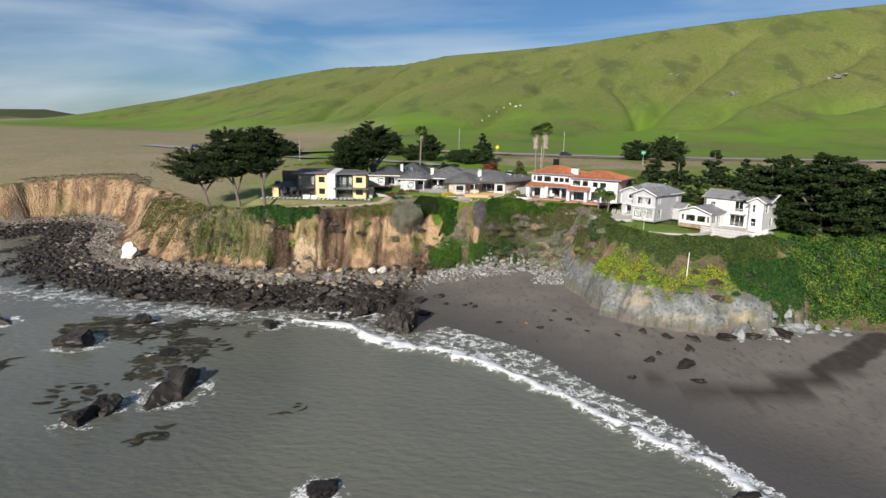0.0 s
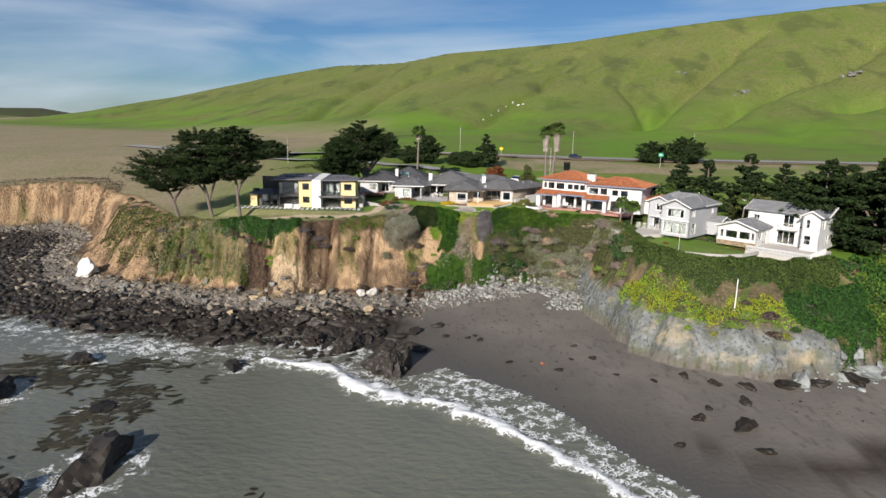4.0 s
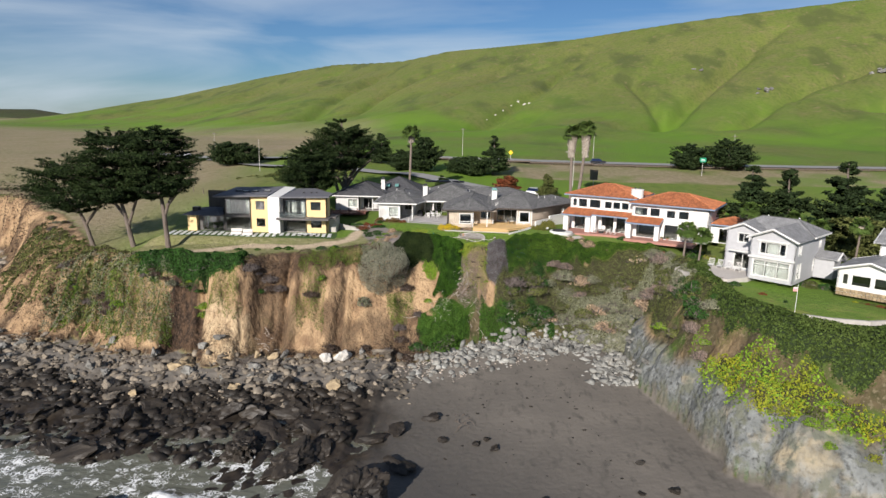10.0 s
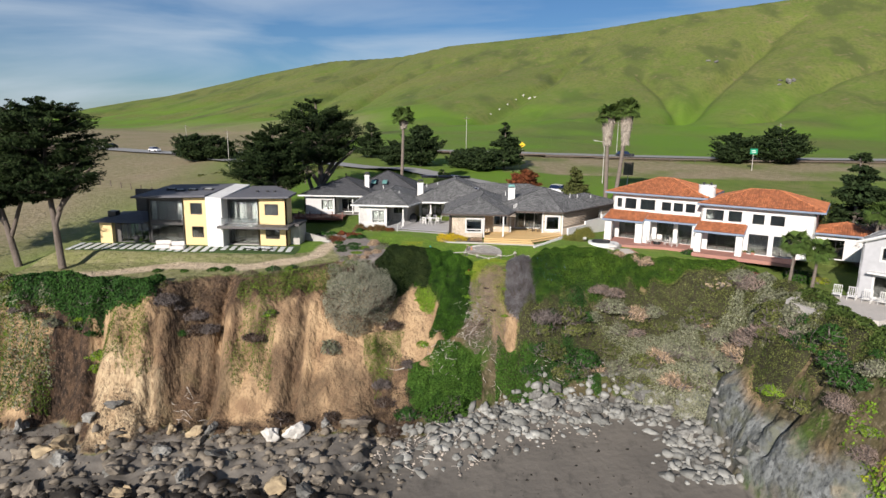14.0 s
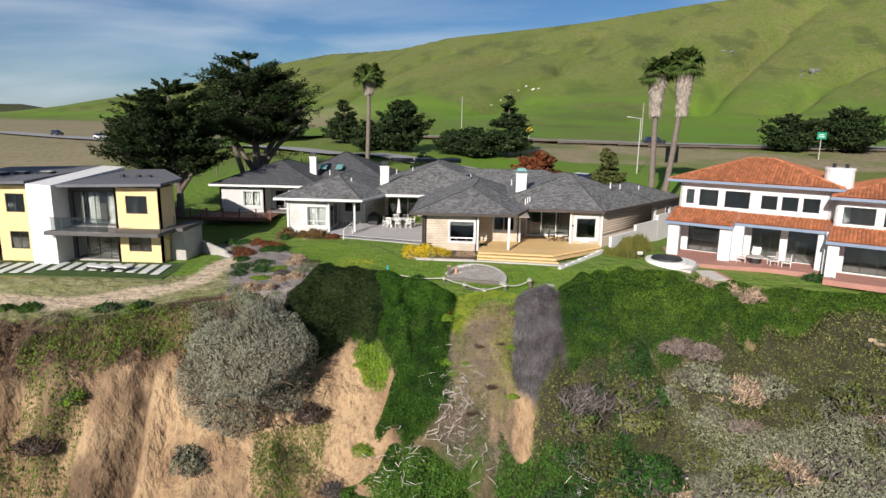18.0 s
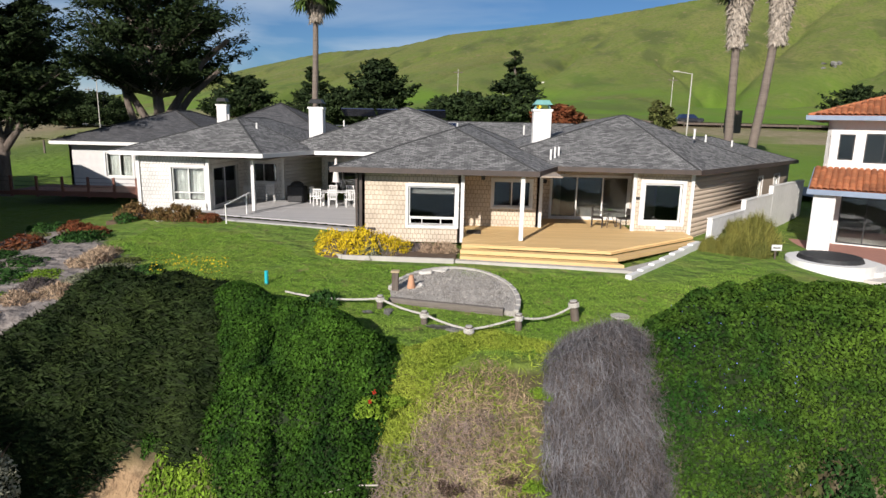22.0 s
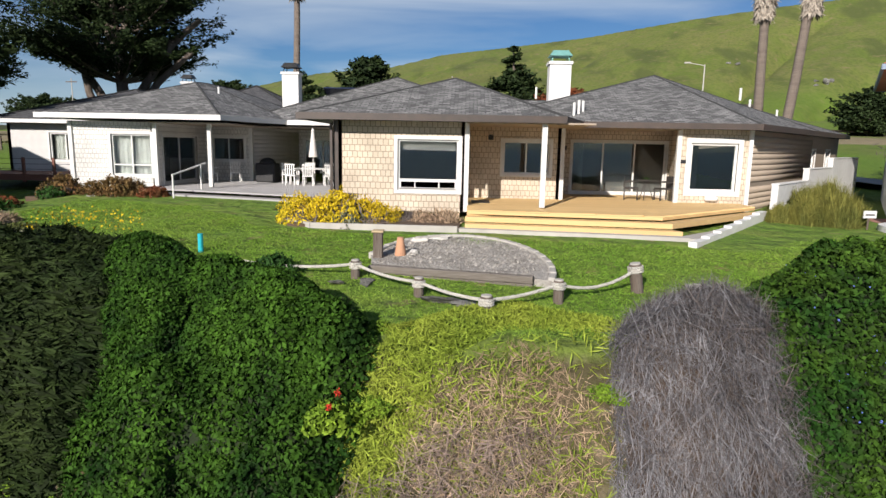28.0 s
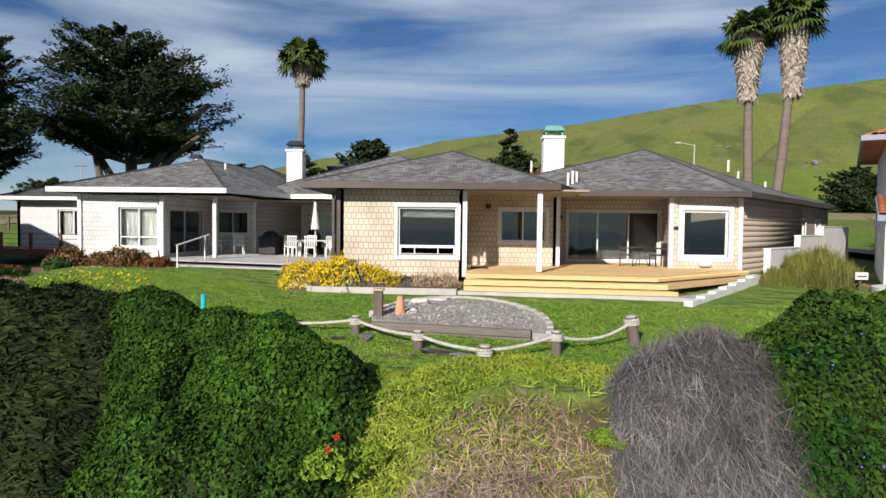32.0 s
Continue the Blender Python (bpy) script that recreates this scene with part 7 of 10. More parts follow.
def bush(kind, x, y, r, z=None, squash=1.0, sink=0.25, label=""):
    z = float(land_near(np.array([x]), np.array([y]))[0]) if z is None else z
    t = thing("shrub", pose(x, y, z - sink * r, b_rng.uniform(-8, 8), b_rng.uniform(-8, 8), b_rng.uniform(0, 360)), label or BUSH_LABEL[kind], "shrub", kind + " shrubs")
    t.scale = (r, r * b_rng.uniform(0.85, 1.15), r * squash)
    part("foliage", b_rng.choice(BUSH[kind]), None, t)
    if r > 0.9:
        part("twig_core", b_rng.choice(CORE), None, t)
    return t


def domes(x, y, s, seed):
    """Rounded clumps of about s across: 1 on a crown, 0 in the gaps."""
    best = np.full(x.shape, 9.0)
    xi, yi = np.floor(x / s), np.floor(y / s)
    for a in (-1, 0, 1):
        for b in (-1, 0, 1):
            cx, cy = xi + a, yi + b
            hx = np.modf(np.abs(np.sin(cx * 127.1 + cy * 311.7 + seed) * 43758.5453))[0]
            hy = np.modf(np.abs(np.sin(cx * 269.5 + cy * 183.3 + seed) * 43758.5453))[0]
            best = np.minimum(best, (x / s - cx - hx) ** 2 + (y / s - cy - hy) ** 2)
    return np.sqrt(np.clip(1 - best / 0.75, 0, 1))


def cover(name, poly, lift, n, leaf, mat, seed, label, category, under=GAP_SHADE, ragged=0.5, along=None, aspect=0.55, spread=0.8, edge=1.2, lumps=0.5, thick=0.15, clump=0.0, clump_size=0.9, patchy=0.0, band=None):
    """Plants that drape the ground inside a plan polygon; denser where it is steep."""
    rng = rough_np(seed)
    xs, ys = [p[0] for p in poly], [p[1] for p in poly]

    def warp(x, y):
        return x + (fbm(x, y, 1.8, seed, 2) - 0.5) * ragged * 2.2, y + (fbm(x, y, 1.8, seed + 5, 2) - 0.5) * ragged * 2.2

    X, Y = rng.uniform(min(xs) - ragged, max(xs) + ragged, n * 4), rng.uniform(min(ys) - ragged, max(ys) + ragged, n * 4)
    keep = inpoly(*warp(X, Y), poly)
    if patchy:
        keep &= fbm(X, Y, 2.4, seed + 21) + 0.25 * rng.rand(len(X)) > 0.25 + patchy * 0.5
    if band:
        X, Y = X[keep], Y[keep]
        U = land(X, Y)[1] + (fbm(X, Y, 1.4, seed + 33) - 0.5) * 0.25
        keep = (U > band[0]) & (U < band[1])
    X, Y = X[keep][:2 * n], Y[keep][:2 * n]

    def top(x, y):
        wx, wy = warp(x, y)
        d = np.full(x.shape, 1e9)
        for (ax, ay), (bx, by) in zip(poly, poly[1:] + poly[:1]):
            t = np.clip(((wx - ax) * (bx - ax) + (wy - ay) * (by - ay)) / max((bx - ax) ** 2 + (by - ay) ** 2, 1e-6), 0, 1)
            d = np.minimum(d, np.hypot(wx - ax - t * (bx - ax), wy - ay - t * (by - ay)))
        k = np.clip(d / edge, 0, 1) ** 0.5
        h = lift + lumps * (fbm(x, y, 2.6, seed + 9, 2) - 0.45) + 0.3 * lumps * (vnoise(x, y, 0.8, seed + 11) - 0.5)
        if clump:
            h = h + clump * (domes(x, y, clump_size, seed) - 0.6)
        return land_near(x, y) + k * h

    e = 0.15 if clump else 0.25
    Z = top(X, Y)
    gx, gy = (top(X + e, Y) - Z) / e, (top(X, Y + e) - Z) / e
    w = np.sqrt(1 + gx * gx + gy * gy)
    pick = rng.rand(len(X)) < w / min(np.percentile(w, 97), 5)
    idx_ = np.flatnonzero(pick)[:n]
    P = np.stack([X, Y, Z], 1)[idx_]
    N = unit(np.stack([-gx, -gy, np.ones_like(gx)], 1)[idx_])
    P = P - N * (rng.rand(len(P)) ** 2 * thick)[:, None]
    al = None
    if along == "down":
        g = np.stack([-gx, -gy, -(gx ** 2 + gy ** 2)], 1)[idx_]
        al = unit(g + np.array([0, -0.35, -0.25])) * 0.8
    elif along is not None:
        al = np.tile(np.array(along, float), (len(P), 1))
    ob = part(name, mesh_np(name, *leaf_quads(P, N, leaf, rng, aspect, spread, al), mat), None, None, "", "stuff")
    tagged(ob, label, category)
    # a dark sheet below the leaves stands in for shade in the gaps
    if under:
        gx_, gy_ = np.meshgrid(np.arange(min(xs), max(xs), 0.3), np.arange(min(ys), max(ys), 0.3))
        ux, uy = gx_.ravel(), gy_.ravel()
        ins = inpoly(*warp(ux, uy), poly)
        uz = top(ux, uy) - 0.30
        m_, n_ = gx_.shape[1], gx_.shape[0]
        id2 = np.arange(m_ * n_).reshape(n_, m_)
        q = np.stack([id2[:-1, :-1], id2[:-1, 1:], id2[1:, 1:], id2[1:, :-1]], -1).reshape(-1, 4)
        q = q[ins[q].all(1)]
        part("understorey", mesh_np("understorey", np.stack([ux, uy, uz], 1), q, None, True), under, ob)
    return ob


# the near slope, from the lawn's edge down
HEDGE_L = [(-6.8, 8.4), (-6.9, 11.0), (-6.2, 12.6), (-3.7, 12.0), (-1.3, 10.6), (-0.7, 9.0), (-0.9, 7.6), (-2.4, 7.4), (-4.4, 8.0)]
IVY_L = [(-5.8, 8.9), (-3.0, 9.4), (-0.7, 9.0), (-0.2, 7.2), (-0.4, 5.8), (-1.9, 5.0), (-3.2, 3.6), (-4.3, 4.6), (-3.9, 6.6)]
HEDGE_R = [(5.6, 7.4), (5.4, 11.0), (8, 12.9), (12, 15.3), (16, 14.6), (24, 13.6), (29.5, 12.4), (29.5, 9.8), (22, 10.6), (14, 10.0), (9.5, 8.4), (7.5, 6.6)]
L_HEDGE = leafmat("hedge_leaf", (0.007, 0.026, 0.003), (0.052, 0.118, 0.011), 0.6)
L_JUNIPER = leafmat("juniper_spray", (0.022, 0.034, 0.008), (0.006, 0.014, 0.004), 0.6)
cover("hedge", HEDGE_L, 0.6, 95000, 0.042, L_HEDGE, 501, "dense dark green ground-cover hedge at the lawn's edge", "hedge", GAP_SHADE, lumps=1.0, ragged=0.9, clump=0.6, clump_size=0.9)
cover("juniper", [(-10.9, 7.6), (-10.6, 11.0), (-9.2, 13.5), (-7.0, 13.2), (-4.6, 12.0), (-4.2, 10.0), (-5.2, 8.6), (-8.4, 7.6)], 0.95, 46000, 0.17, L_JUNIPER, 503, "spreading juniper with feathery olive sprays", "juniper", GAP_SHADE, 1.0, (1.0, -0.25, 0.1), 0.15, 0.6, 1.2, 0.9, 0.3, 0.5, 1.2)
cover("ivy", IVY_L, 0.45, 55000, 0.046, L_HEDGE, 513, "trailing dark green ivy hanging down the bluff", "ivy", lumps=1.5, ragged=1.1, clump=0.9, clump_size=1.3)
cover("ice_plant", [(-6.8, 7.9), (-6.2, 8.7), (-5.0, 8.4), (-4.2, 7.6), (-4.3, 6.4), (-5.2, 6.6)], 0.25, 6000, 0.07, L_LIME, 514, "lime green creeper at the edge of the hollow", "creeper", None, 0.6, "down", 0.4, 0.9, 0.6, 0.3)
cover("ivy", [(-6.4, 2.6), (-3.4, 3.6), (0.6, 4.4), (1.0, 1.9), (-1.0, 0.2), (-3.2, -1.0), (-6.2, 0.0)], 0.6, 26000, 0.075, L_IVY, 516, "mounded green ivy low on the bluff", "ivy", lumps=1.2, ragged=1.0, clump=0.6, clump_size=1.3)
cover("hedge", HEDGE_R, 0.55, 150000, 0.056, leafmat("bright_hedge_leaf", (0.012, 0.040, 0.005), (0.064, 0.114, 0.012), 0.55), 505, "dense glossy green hedge along the bluff", "hedge", GAP_SHADE, lumps=1.3, ragged=0.9, clump=0.7, clump_size=1.2)
cover("dead_mat", [(2.9, 6.8), (3.0, 8.8), (3.9, 10.2), (5.0, 10.9), (5.7, 10.4), (6.2, 8.6), (6.3, 7.2), (4.8, 6.2)], 0.72, 22000, 0.30, L_MAT, 507, "thick mat of dead grey-brown stems", "dead shrub", L_BROWN, 0.25, "down", 0.016, 0.8, 0.9, 0.3, 0.3)
cover("dead_mat", [(2.9, 6.8), (3.0, 8.8), (3.9, 10.2), (5.0, 10.9), (5.7, 10.4), (6.2, 8.6), (6.3, 7.2), (4.8, 6.2)], 0.76, 5000, 0.34, L_TWIG, 508, "pale crossing stems over the dead mat", "dead shrub", None, 0.25, None, 0.014, 0.5, 0.9, 0.3, 0.2)
cover("straw", [(-0.6, 4.6), (-0.6, 7.0), (0.0, 8.8), (1.6, 9.5), (3.2, 9.1), (3.4, 6.6), (2.9, 4.6)], 0.12, 26000, 0.16, L_DRY, 509, "tangled dry straw grass on the slope", "dry grass", None, 1.0, None, 0.030, 0.7, 1.2, 0.4, 0.2, 0.2, 0.7, 0.25)
cover("stems", [(-1.0, 4.2), (-0.6, 7.6), (0.6, 8.4), (2.7, 7.8), (3.2, 4.4)], 0.28, 15000, 0.20, L_PINK, 510, "tangled pinkish dead stems on the slope", "dead stems", None, 0.9, None, 0.025, 0.6, 0.5, 0.4, 0.25, 0.25, 0.8, 0.35)
L_TUFT = leafmat("rough_grass_blade", (0.26, 0.305, 0.042), (0.155, 0.22, 0.025), 0.45)
cover("slope_grass", [(-1.0, 6.8), (-1.1, 8.6), (-0.8, 10.0), (1.0, 10.8), (4.0, 11.0), (4.2, 10.0), (3.0, 9.4), (1.4, 9.2), (0.2, 8.6), (-0.2, 7.4)], 0.06, 44000, 0.075, L_TUFT, 511, "bright green tufted grass on the slope", "grass", None, 0.9, None, 0.13, 1.2, 0.5, 0.2, 0.08, 0.15, 0.5)
cover("grass_tufts", [(-0.9, 5.2), (-0.9, 8.4), (0.6, 8.9), (3.0, 9.2), (3.4, 7.2), (3.0, 5.4)], 0.12, 9000, 0.11, L_TUFT, 512, "lime green grass tufts among the straw", "grass", None, 0.6, None, 0.09, 1.2, 0.5, 0.2, 0.08, 0.2, 0.6, 0.5)
cover("lawn_grass", [(-9.4, 14.2), (-4, 11.9), (-0.8, 9.7), (4.4, 9.5), (8, 12), (12, 14.6), (12, 17.6), (7.4, 15.2), (-4.2, 16.6), (-8, 20.6), (-13, 22), (-13.2, 18)], 0.015, 90000, 0.05, leafmat("lawn_blade_mixed", (0.105, 0.215, 0.020), (0.185, 0.275, 0.04), 0.5), 541, "short bright green lawn grass", "grass", None, 0.5, None, 0.10, 1.2, 0.5, 0.05, 0.02, 0.03, 0.4)
cover("field_scrub", [(-92, 92), (-78, 90), (-46, 76), (-30, 74), (-30, 84), (-50, 90), (-80, 108), (-94, 112)], 0.7, 15000, 0.36, L_OLIVE, 542, "grey-green scrub along the field", "scrub", None, 3, lumps=1.2, clump=0.9, clump_size=3.0, patchy=0.35)
# the wide scrub slope
SCRUB_R = [(3.6, 4.2), (4.8, 6.6), (6.5, 8.0), (12.5, 10.4), (22, 11.2), (28.8, 10.6), (30.4, 5), (29.4, -6), (29, -12), (26.5, -13), (24.0, -5), (23.6, 1.4), (21.5, 3.2), (15, 6.6), (9, 5.2)]
cover("scrub", SCRUB_R, 0.6, 95000, 0.075, L_OLIVE, 531, "dense olive coastal scrub over the slope", "scrub", SCRUB_GAP_SHADE, lumps=1.6, ragged=1.2, clump=1.7, clump_size=2.4)
cover("scrub", [(5.2, 5.6), (6.8, 7.8), (11.5, 9.6), (13, 8.6), (12.8, 5.6), (9.5, 5.2), (6.5, 4.4)], 0.8, 28000, 0.07, L_DARK, 532, "dark green leafy scrub on the slope", "scrub", None, lumps=1.2, ragged=1.2, clump=0.7, clump_size=1.5, patchy=0.4)
cover("scrub", [(12, 8.2), (15, 9.2), (23, 8.4), (24.5, 2.5), (22, 1.2), (15, 5.6)], 0.9, 42000, 0.075, L_SAGE, 533, "grey-green sage scrub on the slope", "scrub", None, lumps=1.6, ragged=1.2, clump=1.8, clump_size=2.6, patchy=0.30)
cover("scrub", [(23.6, 8.6), (29.4, 8), (29.4, -3), (27.2, -7), (24.4, -2), (23.4, 4)], 0.85, 16000, 0.11, L_SAGE, 534, "silvery sage scrub below the patio", "scrub", None, lumps=1.6, ragged=1.2, clump=1.8, clump_size=2.6, patchy=0.34)
cover("green_patch", [(2.2, 5.2), (5.0, 6.6), (6.8, 6.6), (6.2, 3.4), (1.6, 2.4)], 0.55, 14000, 0.085, L_IVY, 535, "green creeping plants above the rip-rap", "creeper", SCRUB_GAP_SHADE, lumps=1.0, ragged=0.9, clump=0.5, clump_size=1.1)
POINT_HEDGE = [(28.6, 2), (30.5, 4), (32.5, 2), (31.0, -6), (31.2, -14.5), (33, -19.8), (38, -23), (44, -24), (50.5, -22), (56, -18.5), (57.5, -22.5), (51, -28.0), (43, -29.5), (36, -28.2), (30.2, -24), (27.6, -17), (27.4, -8)]
cover("hedge", POINT_HEDGE, 0.8, 60000, 0.14, leafmat("olive_hedge_leaf", (0.034, 0.058, 0.012), (0.062, 0.088, 0.020), 0.5), 515, "broad clipped olive green hedge round the point", "hedge", lumps=0.7, ragged=0.8, clump=0.4, clump_size=1.4)
cover("yellow_flowers", [(25.6, -16.5), (27.6, -20), (30, -24.5), (35, -28.6), (40, -30.2), (44, -30.4), (43, -32), (36, -31), (29, -27.2), (25.2, -21)], 0.4, 16000, 0.15, L_YEL, 536, "yellow flowering ground cover on the rocks", "ground cover", SCRUB_GAP_SHADE, lumps=0.8, ragged=1.2, clump=0.5, clump_size=1.4, patchy=0.45)
cover("creeper", [(25.8, -14), (28.4, -21), (36, -29.5), (45, -31), (50, -30), (46, -33.4), (36, -32.2), (28, -27), (24.8, -19)], 0.3, 12000, 0.16, L_LIME, 537, "lime green creeper over the rocky point", "creeper", None, ragged=1.2, clump=0.4, patchy=0.55)
cover("scrub", [(44, -29), (52, -27), (58, -23), (59, -30), (53, -34), (46, -34)], 0.8, 14000, 0.17, L_DARK, 538, "dark green shrubs hanging over the point", "scrub", lumps=1.2, ragged=1.4, clump=0.9, clump_size=2.0, patchy=0.35)
cover("slope_cover", [(57, -33), (57, -22), (66, -17), (84, -14), (110, -12), (110, -33), (84, -35)], 0.5, 30000, 0.2, L_WEED, 517, "bright green creeping plants on the bluff", "ground cover", lumps=1.2, ragged=2, clump=0.6, clump_size=1.8)
cover("slope_cover", [(57, -33), (57, -22), (66, -17), (84, -14), (110, -12), (110, -33), (84, -35)], 0.7, 14000, 0.26, L_DARK, 518, "dark green bushes among the creepers", "ground cover", None, lumps=1.2, ragged=2, clump=0.9, clump_size=2.2, patchy=0.5)
# the bare cliff and its scrub
cover("scrub", [(-88, 40), (-78, 33), (-62, 15), (-52, 8.6), (-46, 4.6), (-47, 0), (-56, 0.5), (-70, 8), (-84, 24)], 0.4, 26000, 0.2, L_OLIVE, 519, "low olive and brown scrub on the bluff", "scrub", None, 2.2, lumps=0.9, clump=0.5, clump_size=1.6, patchy=0.3)
cover("dry_scrub", [(-92, 44), (-78, 33), (-62, 15), (-52, 8.6), (-46, 4.6), (-47, -2), (-60, -0.5), (-74, 6), (-86, 22)], 0.35, 22000, 0.22, L_BROWN, 520, "dry brown twigs among the bluff scrub", "scrub", None, 2.0, "down", 0.12, 0.9, lumps=0.8, clump=0.5, clump_size=1.6, patchy=0.4)
cover("dry_scrub", [(-140, 58), (-129, 66), (-119, 71), (-108, 70), (-96, 58), (-92, 46), (-98, 44), (-110, 60), (-120, 62), (-130, 55)], 0.35, 12000, 0.3, L_BROWN, 546, "dry brown scrub along the far cliff edge", "scrub", None, 2.0, None, 0.2, 0.9, lumps=0.8, clump=0.6, clump_size=2.0, patchy=0.3)
cover("cliff_weeds", [(-60, 9), (-46.5, 5.0), (-40.6, 3.6), (-40.4, -1.4), (-41.0, -5.4), (-45, -5.0), (-60, 0)], 0.4, 37400, 0.10, L_WEED, 521, "lime green ice plant over the bluff", "weeds", None, 1.4, "down", 0.35, 0.9, lumps=0.8, clump=0.6, clump_size=1.3, patchy=0.30, band=(0.16, 0.9))
cover("scrub", [(-62, 12), (-46.5, 5.4), (-40.6, 4.0), (-40.4, -1.4), (-41.0, -5.0), (-47, -5.0), (-62, 0)], 0.5, 13000, 0.13, L_SAGE, 543, "grey-green scrub between the ice plants", "scrub", None, 1.4, None, 0.4, 0.9, lumps=0.8, clump=0.7, clump_size=1.5, patchy=0.40, band=(0.2, 0.98))
cover("scrub", [(-49.5, 5.4), (-42, 5.4), (-36, 3.6), (-31, 3.4), (-30.4, 0.4), (-39, 0.6), (-46.6, 1.2)], 0.7, 18000, 0.12, L_DARK, 522, "dark green bushes under the cliff top", "scrub", GAP_SHADE, 1.0, lumps=1.0, clump=0.7, clump_size=1.6, patchy=0.25)
cover("dry_scrub", [(-43, 5.6), (-38, 3.4), (-31, 4.4), (-24, 6.6), (-15, 9.4), (-14.5, 6.2), (-19, 4.0), (-23.5, 2.6), (-30, 0.2), (-39, 1.4)], 0.25, 26000, 0.17, L_BROWN, 523, "dark brown dry scrub under the cliff edge", "scrub", None, 0.9, "down", 0.10, 0.9, lumps=0.6, clump=0.4, clump_size=1.2)
cover("cliff_weeds", [(-23.4, 7), (-12, 12), (-11.4, 3), (-18, -1), (-23.4, -1)], 0.3, 19800, 0.08, L_WEED, 525, "green weeds fringing the tan cliff", "weeds", None, 1.0, "down", 0.3, 0.9, lumps=0.6, clump=0.4, patchy=0.38, band=(0.70, 0.93))
cover("cliff_weeds", [(-23.8, 5), (-19.4, 6), (-19.0, -3), (-23.4, -4)], 0.3, 7920, 0.08, L_WEED, 544, "green weeds hanging on the tan cliff", "weeds", None, 0.8, "down", 0.3, 0.9, lumps=0.6, clump=0.4, patchy=0.36, band=(0.32, 0.66))
cover("cliff_weeds", [(-36.0, 3), (-30.4, 3), (-30.4, -4), (-35.6, -4)], 0.3, 10120, 0.08, L_WEED, 526, "green weeds on a cream buttress", "weeds", None, 0.8, "down", 0.3, 0.9, lumps=0.6, clump=0.4, patchy=0.34, band=(0.42, 0.72))
cover("dry_scrub", [(-41, 4), (-36, 3), (-31, -6.5), (-40, -7)], 0.22, 8000, 0.17, L_BROWN, 545, "dark dead stems in an earth gully", "scrub", None, 0.8, "down", 0.06, 0.9, lumps=0.5, patchy=0.25, band=(0.05, 0.98))
cover("cliff_weeds", [(-11.8, 4.2), (-7.9, 5.2), (-7.6, 3.0), (-9.4, 0.8), (-10.6, 2.0)], 0.2, 6600, 0.07, L_WEED, 527, "green weeds in a gully of the cliff", "weeds", None, 0.8, "down", 0.3, 0.9, lumps=0.5, patchy=0.45)
cover("dry_scrub", [(-10.4, 4.2), (-5.6, 3.0), (-4.8, -1.6), (-9.2, -2.2)], 0.3, 9000, 0.16, L_BROWN, 528, "brown dead twigs low in the hollow", "scrub", None, 1.0, None, 0.08, 0.9, lumps=0.8, patchy=0.25)
cover("dry_scrub", [(-46, -4), (-34, -3.6), (-26, -3.4), (-12, -2.0), (-4, -0.6), (-4, -2), (-12, -4), (-26, -6), (-44, -6.5)], 0.25, 12000, 0.16, L_BROWN, 529, "brown twigs and weeds along the cliff foot", "scrub", None, 1.2, None, 0.1, 0.9, lumps=0.6, patchy=0.5)
cover("dry_scrub", [(-31.2, 1.4), (-27.9, 2.4), (-25.5, 1.5), (-24.0, -1.9), (-25.7, -5.0), (-29.4, -5.0), (-28.8, -2.5)], 0.15, 7000, 0.16, L_BROWN, 530, "brown dry stems down an earth slide", "scrub", None, 1.0, "down", 0.06, 0.8, lumps=0.4, patchy=0.3)

# single shrubs on the bluff: kind, x, y, radius
sage_big = thing("shrub", pose(-11.9, 5.5, -3.9, 0, 0, 20), "large rounded silver-grey bush on the cliff", "shrub", "sage shrubs")
sage_big.scale = (3.75, 3.4, 4.3)
part("foliage", bush_mesh("foliage", 140, 90000, 0.0145, L_SILVER, 1.0, 0.36, False, 0.35, True, 0.36), None, sage_big)
part("twig_core", bush_mesh("twig_core", 141, 2000, 0.10, L_BROWN, 0.84, 0.3, True, 0.6, True), None, sage_big)
bush("sage", -14.2, 2.6, 1.25, None, 1.3)
for k, x, y, r in [("dark", -6.3, -0.6, 1.5), ("ivy", -3.6, -0.4, 1.9), ("ivy", -2.2, 0.9, 1.6), ("lime", -5.2, 4.3, 0.8), ("brown", -8.6, 0.6, 1.3), ("lime", -20.3, 2.6, 1.0), ("brown", -21.4, 1.2, 1.3), ("lime", -35.6, -0.6, 1.2), ("dark", -37.2, 2.2, 1.6), ("dark", -34.6, 2.6, 1.9), ("dark", -32.7, 2.8, 1.6), ("dark", -40.5, 3.6, 1.8), ("twig", -6.6, 3.0, 1.0), ("twig", -9.2, 1.6, 1.2), ("brown", -7.6, -1.8, 1.2), ("twig", -10.4, -2.0, 0.9), ("brown", -27.5, 2.6, 1.4), ("twig", -30, 1.5, 1.4), ("twig", -26, 1.8, 1.2), ("brown", -18.2, -2.4, 1.2), ("brown", -13.4, -1.8, 1.2), ("dark", -9.7, 6.2, 1.3), ("brown", -8.6, 5.6, 1.4)]:
    bush(k, x, y, r)
for i in range(66):
    x = b_rng.uniform(5.5, 28)
    yt = float(np.interp(x, [4, 8, 14, 22, 28], [7.0, 7.6, 9.2, 9.6, 9.0]))
    yb = float(np.interp(x, [5, 15, 22, 28], [4.4, 6.2, 2.6, -6]))
    y = b_rng.uniform(yb, yt)
    k = b_rng.choice(["sage", "sage", "olive", "olive", "pink", "dry", "sage"] if x > 12 else ["olive", "dark", "olive", "dark", "olive", "twig"])
    bush(k, x, y, b_rng.uniform(1.1, 2.2), None, 0.95, -0.22)
